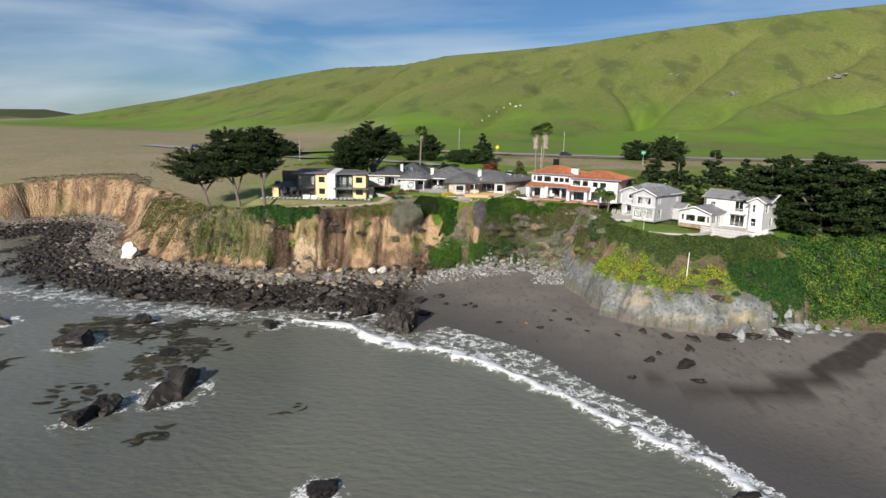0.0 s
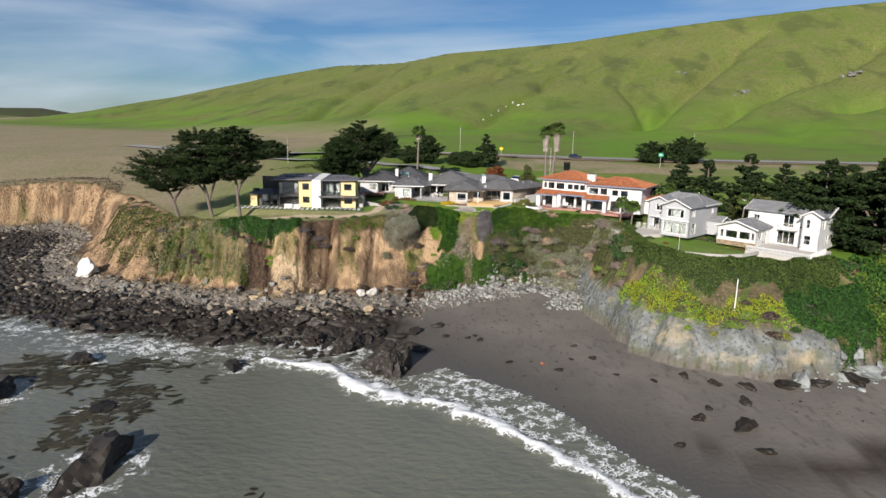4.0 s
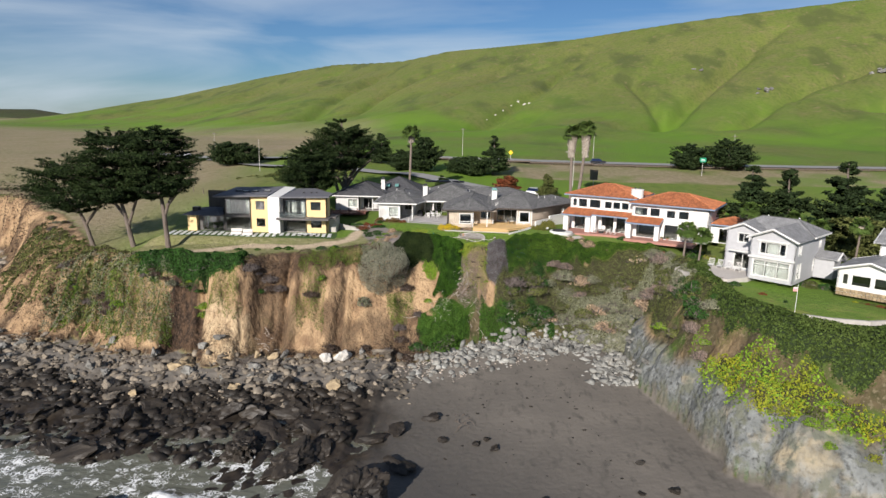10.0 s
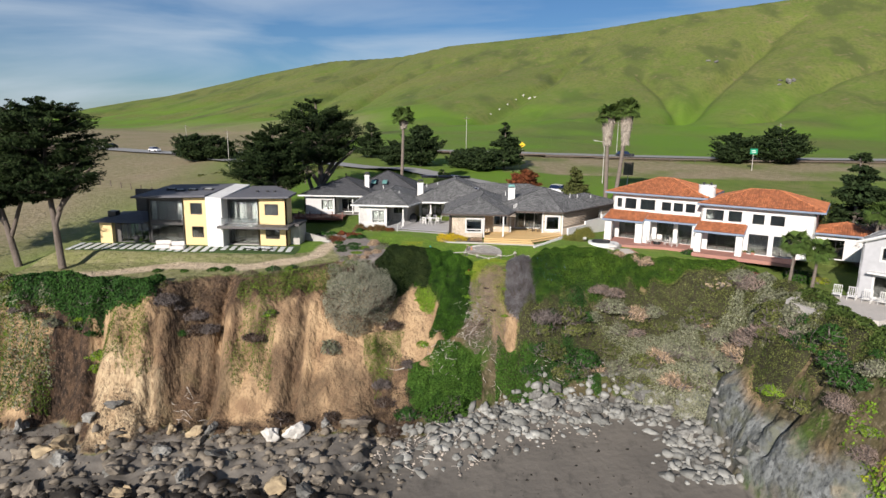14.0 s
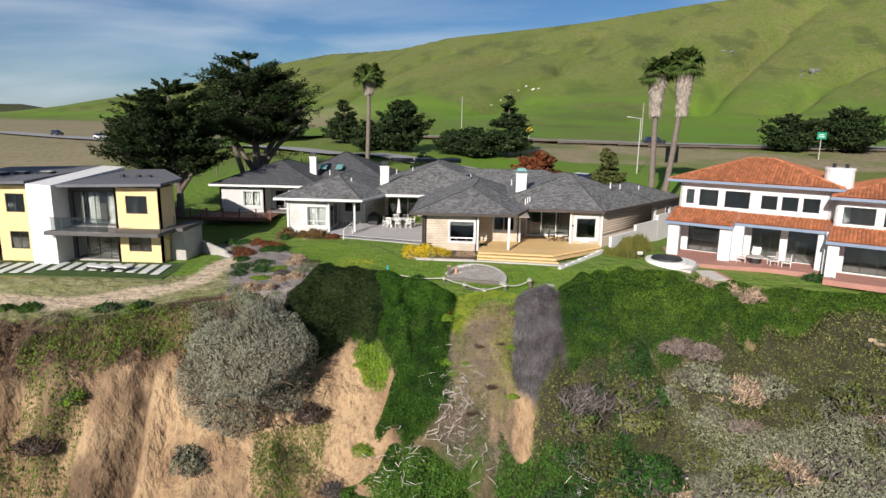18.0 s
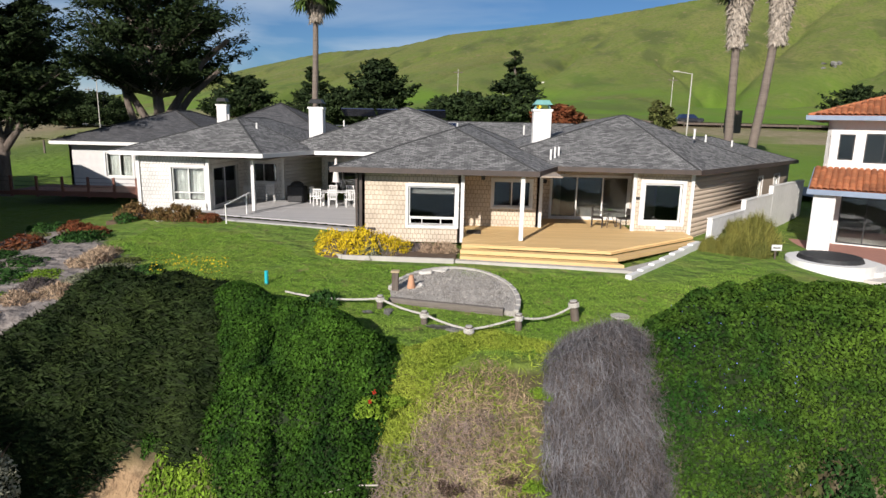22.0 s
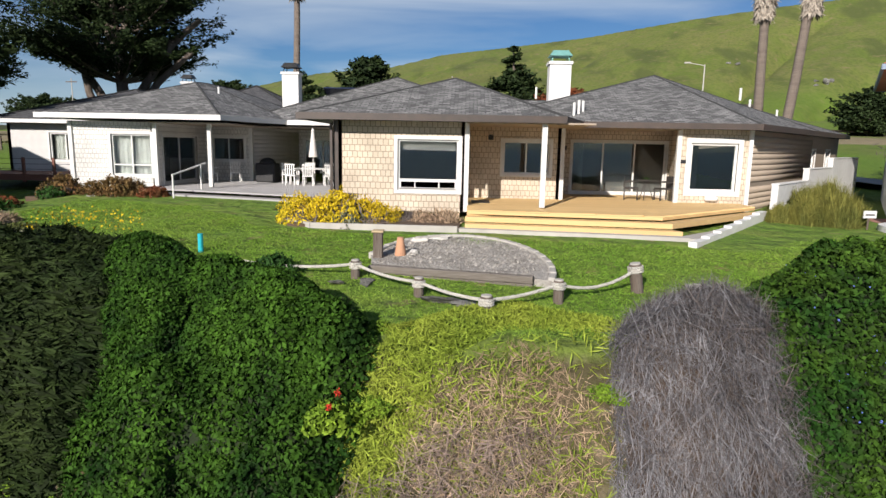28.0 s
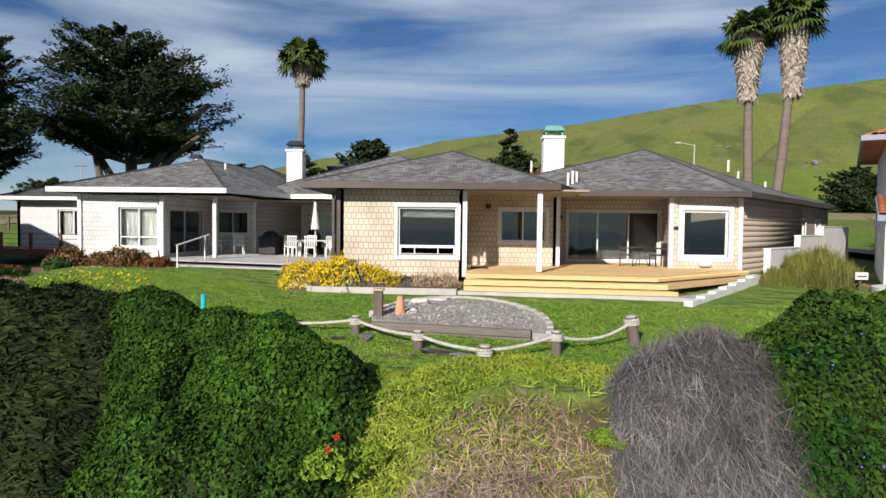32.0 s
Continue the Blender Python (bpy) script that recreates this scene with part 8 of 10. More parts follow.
for x, y, r in [(27.4, -5.2, 1.7), (28.0, -7.6, 1.9), (27.2, -9.8, 1.8), (26.8, -12.2, 1.6), (28.4, -3.0, 1.4)]:
    bush("dark", x, y, r, sink=0.05)
for x, y, r in [(13.0, 9.6, 1.2), (14.6, 9.8, 1.3), (15.8, 9.4, 1.0)]:
    bush("pink", x, y, r, sink=-0.4)
for i in range(22):
    t = b_rng.random()
    x, y = 24.5 + 4.0 * b_rng.random(), 2 - 18 * t
    bush(b_rng.choice(["olive", "dark", "sage", "lime", "dry", "pink"]), x, y, b_rng.uniform(0.8, 1.6), sink=0.15)
for i in range(30):
    a = b_rng.uniform(0, 1)
    x = 27.5 + 27 * a
    f_ = float(np.interp(x, [27, 31, 36, 43, 50, 56], [-25, -28.4, -31, -32.4, -31, -27]))
    bush(b_rng.choice(["yellow", "lime", "lime", "yellow", "olive", "brown"] if x < 44 else ["dark", "ivy", "olive", "dark"]), x, f_ + b_rng.uniform(-1.8, 1.8), b_rng.uniform(0.7, 1.6))
for i in range(20):
    x, y = b_rng.uniform(57, 84), b_rng.uniform(-32, -18)
    bush(b_rng.choice(["dark", "ivy", "dark", "olive", "lime"]), x, y, b_rng.uniform(1.0, 2.6))
for i in range(56):
    x = b_rng.uniform(-86, -27)
    y = float(np.interp(x, TX := [p[0] for p in TOP], [p[1] for p in TOP])) - b_rng.uniform(0.2, 7 if x < -45 else 3.0)
    bush(b_rng.choice(["olive", "brown", "twig", "olive", "lime", "dark", "sage", "brown"]), x, y, b_rng.uniform(0.6, 1.5))

for x, y, r in [(-0.75, 7.3, 0.5), (-0.55, 6.3, 0.55), (-0.35, 8.3, 0.4), (0.05, 9.3, 0.35), (-0.5, 9.6, 0.35), (3.0, 8.5, 0.35), (2.8, 7.5, 0.42), (2.9, 6.4, 0.5), (0.2, 6.6, 0.35), (6.6, 7.4, 0.6), (7.2, 6.8, 0.55), (-6.0, 7.7, 0.6)]:
    bush("lime", x, y, r, None, 0.8, 0.1, "bright lime green tuft on the slope")
for x, y, r in [(1.0, 7.2, 0.45), (1.7, 6.2, 0.5), (0.6, 5.4, 0.5), (2.2, 7.4, 0.35)]:
    bush("brown", x, y, r, None, 0.7, 0.15)

# garden planting
for k, x, y, r in [("rust", -15.0, 24.0, 0.85), ("rust", -13.6, 23.7, 0.55), ("rust", -12.7, 23.6, 0.75), ("rust", -12.0, 23.5, 0.72), ("red", -10.9, 23.2, 0.55), ("dark", -14.9, 23.2, 0.55), ("gold", -3.8, 18.3, 0.95), ("gold", -2.7, 18.1, 1.1), ("gold", -1.9, 18.2, 0.8), ("sage", -2.4, 17.55, 0.62), ("pink", -1.7, 17.6, 0.4), ("dry", -0.4, 18.5, 0.5), ("dry", 0.3, 18.5, 0.55), ("twig", -0.9, 18.6, 0.5),
                   ("reed", 10.9, 20.0, 0.42), ("reed", 11.6, 19.7, 0.55), ("reed", 12.4, 19.5, 0.68), ("reed", 12.9, 19.8, 0.6), ("reed", 13.8, 22.6, 0.9), ("reed", 12.9, 22.2, 0.7), ("olive", 12.2, 22.2, 0.6), ("sage", 14.3, 13.9, 0.8), ("dry", 15.8, 13.7, 0.9), ("dry", 17.3, 13.4, 0.95), ("dry", 18.6, 12.9, 0.9), ("lime", -0.95, 6.6, 0.55), ("ivy", -1.0, 5.6, 0.5), ("dark", -3.0, 12.4, 0.5), ("dark", 4.8, 10.7, 0.45)]:
    bush(k, x, y, r * 1.15, None, 1.25, 0.06)
for k, x, y, r, q in [("red", -17.3, 19.6, 1.0, 0.8), ("red", -16.6, 18.6, 1.0, 0.8), ("red", -17.0, 22.4, 0.8, 1.1), ("red", -15.4, 20.6, 0.9, 0.9), ("dark", -15.0, 19.2, 0.9, 0.8), ("dark", -14.0, 18.8, 0.9, 0.7), ("red", -14.4, 19.8, 0.8, 0.8), ("dark", -16.2, 17.0, 0.9, 0.5), ("dark", -15.4, 14.8, 1.1, 0.5), ("dark", -14.2, 15.2, 1.0, 0.5), ("dark", -15.2, 13.4, 1.0, 0.45), ("dark", -13.8, 13.8, 0.9, 0.45), ("lime", -12.8, 14.0, 0.8, 0.5), ("twig", -12.4, 13.2, 0.7, 0.7), ("lime", -13.4, 12.2, 0.8, 0.5), ("dry", -12.0, 12.0, 0.6, 0.9), ("dry", -11.8, 15.6, 0.7, 1.1), ("dry", -12.0, 16.6, 0.6, 1.0), ("dry", -12.2, 15.2, 0.5, 1.0), ("sage", -10.6, 14.6, 0.9, 0.55), ("sage", -11.2, 13.8, 0.7, 0.6), ("olive", -10.8, 15.6, 0.7, 0.6), ("lime", -10.0, 13.9, 0.5, 0.7), ("dark", -9.6, 14.9, 0.6, 0.7), ("dry", -11.2, 12.6, 0.6, 1.0), ("dry", -13.4, 10.4, 0.8, 0.9), ("sage", -14.2, 10.2, 0.8, 0.6), ("dry", -12.2, 10.6, 0.6, 1.0), ("olive", -13.0, 9.6, 0.8, 0.6), ("dark", -18.6, 23.6, 0.8, 0.8), ("dark", -19.8, 24.2, 0.9, 0.8), ("olive", -18.2, 21.4, 0.8, 0.6), ("yellow", -7.9, 13.9, 0.6, 0.8), ("yellow", -7.2, 13.7, 0.45, 0.9)]:
    bush(k, x, y, r, None, q, 0.06)
for x, y, r, k in [(-28, 8.4, 0.8, "ivy"), (-26.4, 8.3, 0.9, "ivy"), (-21.5, 8.4, 1.0, "dark"), (-19.6, 8.6, 1.0, "dark"), (-31, 8.0, 0.6, "ivy"), (-34, 8.2, 0.7, "ivy"), (24.6, 16.6, 1.0, "dark"), (25.2, 15.9, 0.9, "dark"), (41.2, -4.6, 1.4, "dark"), (42.3, -5.4, 1.5, "olive"), (43.4, -6.6, 1.2, "dark"), (41.8, -6.4, 0.9, "olive"), (31.6, -5.0, 1.1, "red"), (32.6, -6.6, 1.0, "dark"), (31.0, -7.6, 1.1, "dark"), (34.2, -10.5, 0.6, "red"), (33, 8.5, 1.6, "ivy"), (34, 10, 1.7, "ivy"), (35, 8.8, 1.4, "yellow"), (29, 9.5, 0.9, "red")]:
    bush(k, x, y, r, sink=0.15)
for i in range(14):
    bush(b_rng.choice(["lime", "red", "olive", "yellow"]), 43.6 + i * 0.42, -12.3 - i * 0.42, b_rng.uniform(0.3, 0.55), sink=0.1)


# ---- trees ----
def limb(V, F, a, b, r0, r1, seg=7):
    a, b = np.array(a, float), np.array(b, float)
    d = unit(b - a)
    u = unit(np.cross(d, [0.3, 0.9, 0.1]))
    w = np.cross(d, u)
    th = np.linspace(0, 2 * math.pi, seg, endpoint=False)
    ring = np.cos(th)[:, None] * u + np.sin(th)[:, None] * w
    o = sum(len(v) for v in V)
    V.append(np.concatenate([a + ring * r0, b + ring * r1]))
    F.append(np.array([(o + i, o + (i + 1) % seg, o + seg + (i + 1) % seg, o + seg + i) for i in range(seg)]))


def bent(V, F, pts, r0, r1, seg=7):
    pts = [np.array(p, float) for p in pts]
    n = len(pts) - 1
    for i in range(n):
        limb(V, F, pts[i], pts[i + 1], r0 + (r1 - r0) * i / n, r0 + (r1 - r0) * (i + 1) / n, seg)


def grow(name, m, label, stems, profile, n_br, seed, up=0.3, leaf=0.2, per=36, subs=6, mat=None, trunk_r=0.4, length=0.34, group="", aspect=0.3, bark=None, wide=0.24):
    """A tree: bent stems, a branch to every part of the envelope (height, radius), leaf sprays along each branch."""
    rng = rough_np(seed)
    t = thing(name, m, label, "tree", group)
    V, F = [], []
    for k, st in enumerate(stems):
        bent(V, F, st, trunk_r if k == 0 else trunk_r * 0.62, trunk_r * 0.3, 9)
    joints = np.array([np.array(a) * (1 - q) + np.array(b) * q for st in stems for a, b in zip(st[:-1], st[1:]) for q in (0.25, 0.5, 0.75, 1.0)])
    zs, rs = np.array([p[0] for p in profile], float), np.array([p[1] for p in profile], float)
    axis = np.array(stems[0], float)
    items = []
    for i in range(n_br):
        while True:
            z = rng.uniform(zs[0], zs[-1])
            env = np.interp(z, zs, rs)
            if rng.rand() < (env / rs.max()) ** 0.8 + 0.1:
                break
        az = i * 2.39996 + rng.normal(0, 0.3)
        r = env * rng.uniform(0.55, 1.08) * (0.98 + 0.18 * math.sin(az * 2.0 + seed) * math.sin(z * 1.1 + seed))
        c = np.array([np.interp(z, axis[:, 2], axis[:, 0]), np.interp(z, axis[:, 2], axis[:, 1])])
        out = np.array([math.cos(az), math.sin(az), 0])
        tip = np.array([c[0], c[1], z]) + out * r
        want = np.array([c[0], c[1], z - up * r]) + out * r * 0.15
        base = joints[np.argmin(((joints - want) ** 2).sum(1))]
        mid = (base + tip) / 2 - np.array([0, 0, 0.06 * r])
        if i % 2 == 0 or per > 50:
            bent(V, F, [base, mid, tip], 0.05 + 0.012 * r, 0.02, 5)
        side = np.array([-out[1], out[0], 0])
        for k in range(subs):
            q = 0.30 + 0.70 * (k + rng.rand() * 0.8) / subs
            p = base + (tip - base) * q + side * rng.normal(0, 0.16 * r)
            dr = unit(out + side * rng.normal(0, 0.55) + np.array([0, 0, up * 0.9 + rng.normal(0, 0.15)]))
            L = length * r * rng.uniform(0.55, 1.0) + 2.2 * leaf
            a = rng.rand(per)
            wd = L * wide * (1 - 0.6 * a)
            ps = np.cross(dr, [0, 0, 1.0])
            P = p + dr * (a * L)[:, None] + ps * (rng.normal(0, 1, per) * wd)[:, None] + np.array([0, 0, 1.0]) * (rng.normal(0, 0.45, per) * wd)[:, None]
            items.append(leaf_quads(P, np.tile([0, 0, 0.8], (per, 1)) + dr * 0.3, leaf, rng, aspect, 0.6, along=np.tile(dr * 1.2, (per, 1))))
    part("trunk", mesh_np("trunk", np.concatenate(V), np.concatenate(F), None, True), bark or BARK, t)
    part("crown", mesh_np("crown", *join_np(items)), mat or L_CYP, t)
    return t


grow("cypress_tree", pose(-61, 15.6, -3.9), "leaning windswept cypress on the bluff edge", [[(0.4, 0, -0.5), (-0.8, 0.2, 3.72), (-2.4, 0.5, 7.44), (-3.2, 0.6, 10.91)], [(-0.8, 0.2, 3.72), (2, 0.8, 7.69), (4, 1.2, 10.66)], [(-1.6, 0.3, 5.7), (-5, 0, 9.42), (-7, 0, 10.66)]], [(6.2, 3), (8.06, 6.5), (11.16, 8.2), (13.14, 6.6), (14.63, 3)], 130, 1, 0.22, 0.2, 40, 7, group="windswept cypresses")
grow("cypress_tree", pose(-52, 11.4, -2.4), "tall windswept cypress with a spreading crown", [[(0.3, 0, -0.44), (-0.7, 0.2, 4.4), (-1.8, 0.4, 8.8), (-1.6, 0.6, 15.4)], [(-0.7, 0.2, 4.4), (-3.6, 0.5, 8.14), (-5.6, 0.6, 11.22)], [(-0.4, 0.2, 2.86), (1.3, 0.6, 7.7), (2.2, 0.8, 12.32)], [(-1.2, 0.3, 6.6), (-3.8, 1.2, 11.22), (-4.2, 1.2, 14.3)]], [(6.82, 2.5), (8.8, 6), (12.1, 7), (14.85, 5.4), (17.16, 3), (18.04, 1)], 190, 2, 0.25, 0.2, 56, 7, group="windswept cypresses")
grow("cypress_tree", pose(-45, 9.0, -1.7), "tall windswept cypress with pale forked trunk", [[(0, 0, -0.44), (-0.38, 0.1, 5.01), (-0.85, 0.28, 9.16), (-0.57, 0.38, 15.7)], [(-0.28, 0.1, 4.36), (1.23, 0.57, 8.5), (2.75, 0.76, 12.21)], [(-0.57, 0.19, 6.76), (-2.66, 0.57, 10.46), (-3.42, 0.57, 13.73)], [(0.19, 0.1, 5.89), (3.04, 0.28, 9.37), (4.18, 0.19, 10.46)]], [(6.76, 1.9), (8.72, 4.75), (11.99, 5.7), (14.72, 4.94), (16.79, 3.04), (17.77, 1.14)], 190, 3, 0.25, 0.19, 56, 7, group="windswept cypresses")
grow("cypress_tree", pose(-28.6, 33.4, 0.1), "rounded dark cypress beside the redwood deck", [[(0, 0, -0.34), (0.11, 0, 2.69), (-0.42, 0, 5.6), (-0.42, 0, 11.87)], [(0.11, 0, 2.46), (2.33, 0.32, 5.6), (3.82, 0.42, 7.62)], [(0, 0, 2.91), (-2.54, 0.32, 5.82), (-4.24, 0.32, 7.39)], [(0, 0.11, 2.69), (0.42, 1.7, 6.27), (0.64, 2.76, 8.96)]], [(4.7, 2.76), (6.27, 4.88), (8.4, 5.09), (10.53, 4.03), (12.32, 2.33), (13.22, 0.74)], 130, 4, 0.45, 0.18, 90, 7, length=0.42)
grow("cypress_tree", pose(-26.2, 48.6, 1.4), "large layered cypress behind the grey house", [[(0, 0, -0.30), (0.35, 0, 3.93), (0, 0, 8.85), (-0.23, 0, 15.14)], [(0.23, 0, 1.47), (3.02, 0.23, 5.31), (5.8, 0.35, 7.66)], [(0.23, 0, 2.45), (4.18, 0.46, 8.26), (6.5, 0.35, 10.03)], [(0, 0, 1.97), (-2.55, 0.23, 5.90), (-4.64, 0.35, 9.05)], [(-0.7, -0.35, -0.30), (-2.09, -0.46, 4.42), (-3.02, -0.35, 8.85)], [(0, 0, 7.86), (-1.86, 0, 12.19), (-2.78, 0, 14.15)], [(0, 0, 7.86), (2.09, 0, 11.80), (3.02, 0, 13.37)]], [(6.6, 4.6), (7.8, 6.6), (9.4, 6.9), (11.4, 6.2), (13.4, 4.9), (14.9, 2.9), (15.7, 1.0)], 120, 5, 0.42, 0.20, 70, 8, trunk_r=0.6, length=0.46)
for i, (x, y, h, r) in enumerate([(60, -9, 13.5, 6.8), (67.5, -14, 14.5, 8.0), (74, -7, 14, 7.4), (66, -4, 13, 6.4), (81, -13, 13, 7)]):
    grow("cypress_tree", pose(x, y, -1.6), "massive dark cypress beside the white house", [[(0, 0, -0.5), (0.2, 0, h * 0.4), (0, 0, h * 0.95)], [(0, 0, 2), (r * 0.4, 0, h * 0.4), (r * 0.6, 0, h * 0.55)], [(0, 0, 2), (-r * 0.4, 0, h * 0.4), (-r * 0.6, 0, h * 0.55)]], [(0.3, r * 0.75), (h * 0.2, r), (h * 0.5, r * 0.95), (h * 0.8, r * 0.6), (h, r * 0.15)], 150, 60 + i, 0.2, 0.33, 34, 7, group="cypresses on the point", aspect=0.42)


def conifer(x, y, h, r, seed, label, mat=L_PINE, up=0.3):
    return grow("conifer_tree", pose(x, y, ground_at(x, y)), label, [[(0, 0, -0.3), (0.03 * h, 0, h * 0.5), (0, 0, h * 0.98)]], [(h * 0.10, r), (h * 0.35, r * 0.88), (h * 0.6, r * 0.58), (h * 0.85, r * 0.25), (h * 1.02, 0.1)], 90, seed, up, 0.12 + 0.017 * h, 28, 6, mat, 0.03 * h, aspect=0.42, wide=0.36)


for i, (x, y, h, r) in enumerate([(6.2, 76, 9.4, 4.0), (-25.5, 100, 8.5, 4.2), (47, 24, 11.5, 4.2), (53.5, 25, 11, 4.0), (60.5, 21, 13, 4.8), (67, 19, 11, 4.4), (73, 12, 10, 4.5), (78, 22, 12, 5), (16.2, 46.5, 5.6, 2.0), (-5.2, 47, 4.4, 2.8)]):
    conifer(x, y, h, r, 40 + i, "dark green conifer behind the houses" if i != 8 else "small bronze-green conifer by the road", L_PINE if i != 8 else L_OLIVE)


def round_tree(x, y, h, r, seed, label, mat, bare_=False):
    return grow("broadleaf_tree", pose(x, y, ground_at(x, y)), label, [[(0, 0, -0.3), (0.1, 0, h * 0.35), (0, 0, h * 0.85)], [(0, 0, h * 0.2), (r * 0.4, 0.1, h * 0.5)], [(0, 0, h * 0.2), (-r * 0.4, -0.1, h * 0.5)]], [(h * 0.08, r * 0.7), (h * 0.3, r), (h * 0.62, r * 0.95), (h * 0.85, r * 0.6), (h, r * 0.15)], 80, seed, 0.55, (0.18 + 0.015 * h), 10 if bare_ else 28, 6, mat, 0.025 * h + 0.04, aspect=0.12 if bare_ else 0.5, wide=0.42)


for i, (x, y, h, r, mat, lab) in enumerate([(-11.5, 80, 8.4, 4.4, L_PINE, "dark rounded tree by the road"), (-17.5, 84, 5.2, 3.2, L_PINE, "dark rounded tree by the road"), (1.0, 74, 4.6, 3.6, L_PINE, "low dark tree by the road"), (-2, 78, 4.0, 3.4, L_PINE, "low dark tree by the road"), (63, 100, 7.2, 5.0, L_PINE, "dark tree beside the highway"), (74, 100, 8.6, 6.2, L_PINE, "dark tree beside the highway"), (-76, 112, 7.5, 5.5, L_PINE, "dark tree on the field"), (-70, 114, 6.5, 5, L_PINE, "dark tree on the field"), (-48, 120, 6, 4.5, L_PINE, "dark tree beside the road"), (-40, 108, 7.5, 5, L_PINE, "dark tree beside the road"), (8.0, 46, 4.6, 2.3, L_RED, "red-brown small tree by the drive"), (43, 14, 5.5, 3.2, L_PINK, "bare pinkish tree behind the villa"), (38, 20, 6.5, 3.5, L_OLIVE, "olive tree behind the villa"), (30, 38, 5, 3.6, L_TWIG, "bare twiggy tree behind the villa"), (58, 12, 6, 4, L_OLIVE, "olive tree between the houses")]):
    round_tree(x, y, h, r, 80 + i, lab, mat, mat in (L_TWIG, L_PINK))


def palm(x, y, ztop, z0, lean, skirt, seed, fr=2.0, tr=0.28, label="tall fan palm with a shaggy trunk"):
    rng = rough_np(seed)
    t = thing("palm_tree", pose(x, y, z0), label, "palm", "palms")
    h = ztop - z0
    V, F = [], []
    bent(V, F, [(-lean, 0, -0.3), (-lean * 0.5, 0, h * 0.35), (-lean * 0.15, 0, h * 0.7), (0, 0, h)], tr, tr * 0.72, 10)
    part("trunk", mesh_np("trunk", np.concatenate(V), np.concatenate(F), None, True), PALMBARK, t)
    Q, G = [], []
    o = 0
    for i in range(46):
        a, el = rng.uniform(0, 6.283), rng.uniform(-0.5, 1.25)
        d = np.array([math.cos(a) * math.cos(el), math.sin(a) * math.cos(el), math.sin(el)])
        s = unit(np.cross(d, [0, 0, 1.0]))
        up = np.cross(s, d)
        c = np.array([0, 0, h]) + d * fr * 0.42 * rng.uniform(0.8, 1.1)
        Q.append(np.array([(0, 0, h), (0, 0, h) + d * 0.02 + s * 0.03, c + s * 0.02, c - s * 0.02]))
        G.append(np.array([(0, 1, 2, 3)]) + o)
        o += 4
        for j in range(13):
            th = (j - 6) / 6 * 1.35
            v = d * math.cos(th) + s * math.sin(th)
            tip = c + v * fr * 0.55 * rng.uniform(0.85, 1.1) + np.array([0, 0, -0.22 * fr * (0.4 + abs(th))])
            w = (s * math.cos(th) - d * math.sin(th)) * 0.055 * fr
            mid = c + v * fr * 0.32
            Q.append(np.array([c, mid + w, tip, mid - w]))
            G.append(np.array([(0, 1, 2, 3)]) + o)
            o += 4
    part("fronds", mesh_np("fronds", np.concatenate(Q), np.concatenate(G)), L_PALM, t)
    n = int(420 * skirt + 60)
    zz = h - rng.rand(n) * skirt - 0.15
    a = rng.uniform(0, 6.283, n)
    rr = tr + 0.1 + 0.55 * np.clip((skirt - (h - zz)) / max(skirt, 0.1), 0.15, 1)
    P = np.stack([np.cos(a) * rr, np.sin(a) * rr, zz], 1)
    N = np.stack([np.cos(a), np.sin(a), 0.2 + 0 * a], 1)
    part("dead_fronds", mesh_np("dead_fronds", *leaf_quads(P, N, 0.42, rng, 0.16, 0.35, along=np.stack([np.cos(a) * 0.35, np.sin(a) * 0.35, -np.ones(n)], 1))), L_SKIRT, t)


palm(-11.9, 48, 14.7, 2.0, 0.4, 1.6, 1, 2.3)
palm(20.2, 43.2, 15.3, 2.0, -0.3, 4.3, 2, 2.3, 0.33, "tall fan palm with a long dead-frond skirt")
palm(22.7, 42.2, 16.1, 2.0, 1.1, 5.0, 3, 2.4, 0.33, "tall fan palm with a long dead-frond skirt")
for i, (x, y, h) in enumerate([(30.3, 4.6, 4.2), (32.4, 4.4, 3.4), (43.6, 2.5, 6.2), (47.5, 3.5, 5.0), (52, 2, 5.6), (40.5, 9, 6.5)]):
    palm(x, y, -1.1 + h, -1.2, 0.2, 0.5, 10 + i, 1.7, 0.16, "small feathery palm between the houses")


# ---- rocks ----
def rock_mesh(seed, sub=2, rough=0.35, sharp=True):
    rng = random.Random(seed)
    bm = bmesh.new()
    bmesh.ops.create_icosphere(bm, subdivisions=sub, radius=1.0)
    planes = [(Vector((rng.gauss(0, 1), rng.gauss(0, 1), rng.gauss(0, 1))).normalized(), rng.uniform(0.38, 0.75)) for _ in range(8)]
    off = Vector((rng.uniform(0, 50),) * 3)
    for v in bm.verts:
        c = v.co.copy()
        if sharp:
            for n, d in planes:
                k = c.dot(n) - d
                if k > 0:
                    c -= n * k * 0.97
        c *= 1 + rough * noise.noise(c * 1.7 + off) + rough * 0.5 * noise.noise(c * 4.3 + off) + (rough * 0.35 * noise.noise(c * 9.7 + off) if sub > 3 else 0)
        v.co = c
    me = bpy.data.meshes.new("boulder")
    bm.to_mesh(me)
    bm.free()
    return me


def rock_np(seed, sub=1):
    me = rock_mesh(seed, sub, 0.3)
    V = np.empty(len(me.vertices) * 3, np.float32)
    me.vertices.foreach_get("co", V)
    F = np.array([tuple(p.vertices) for p in me.polygons])
    bpy.data.meshes.remove(me)
    return V.reshape(-1, 3), F


BASE_ROCKS = [rock_np(900 + k) for k in range(8)]


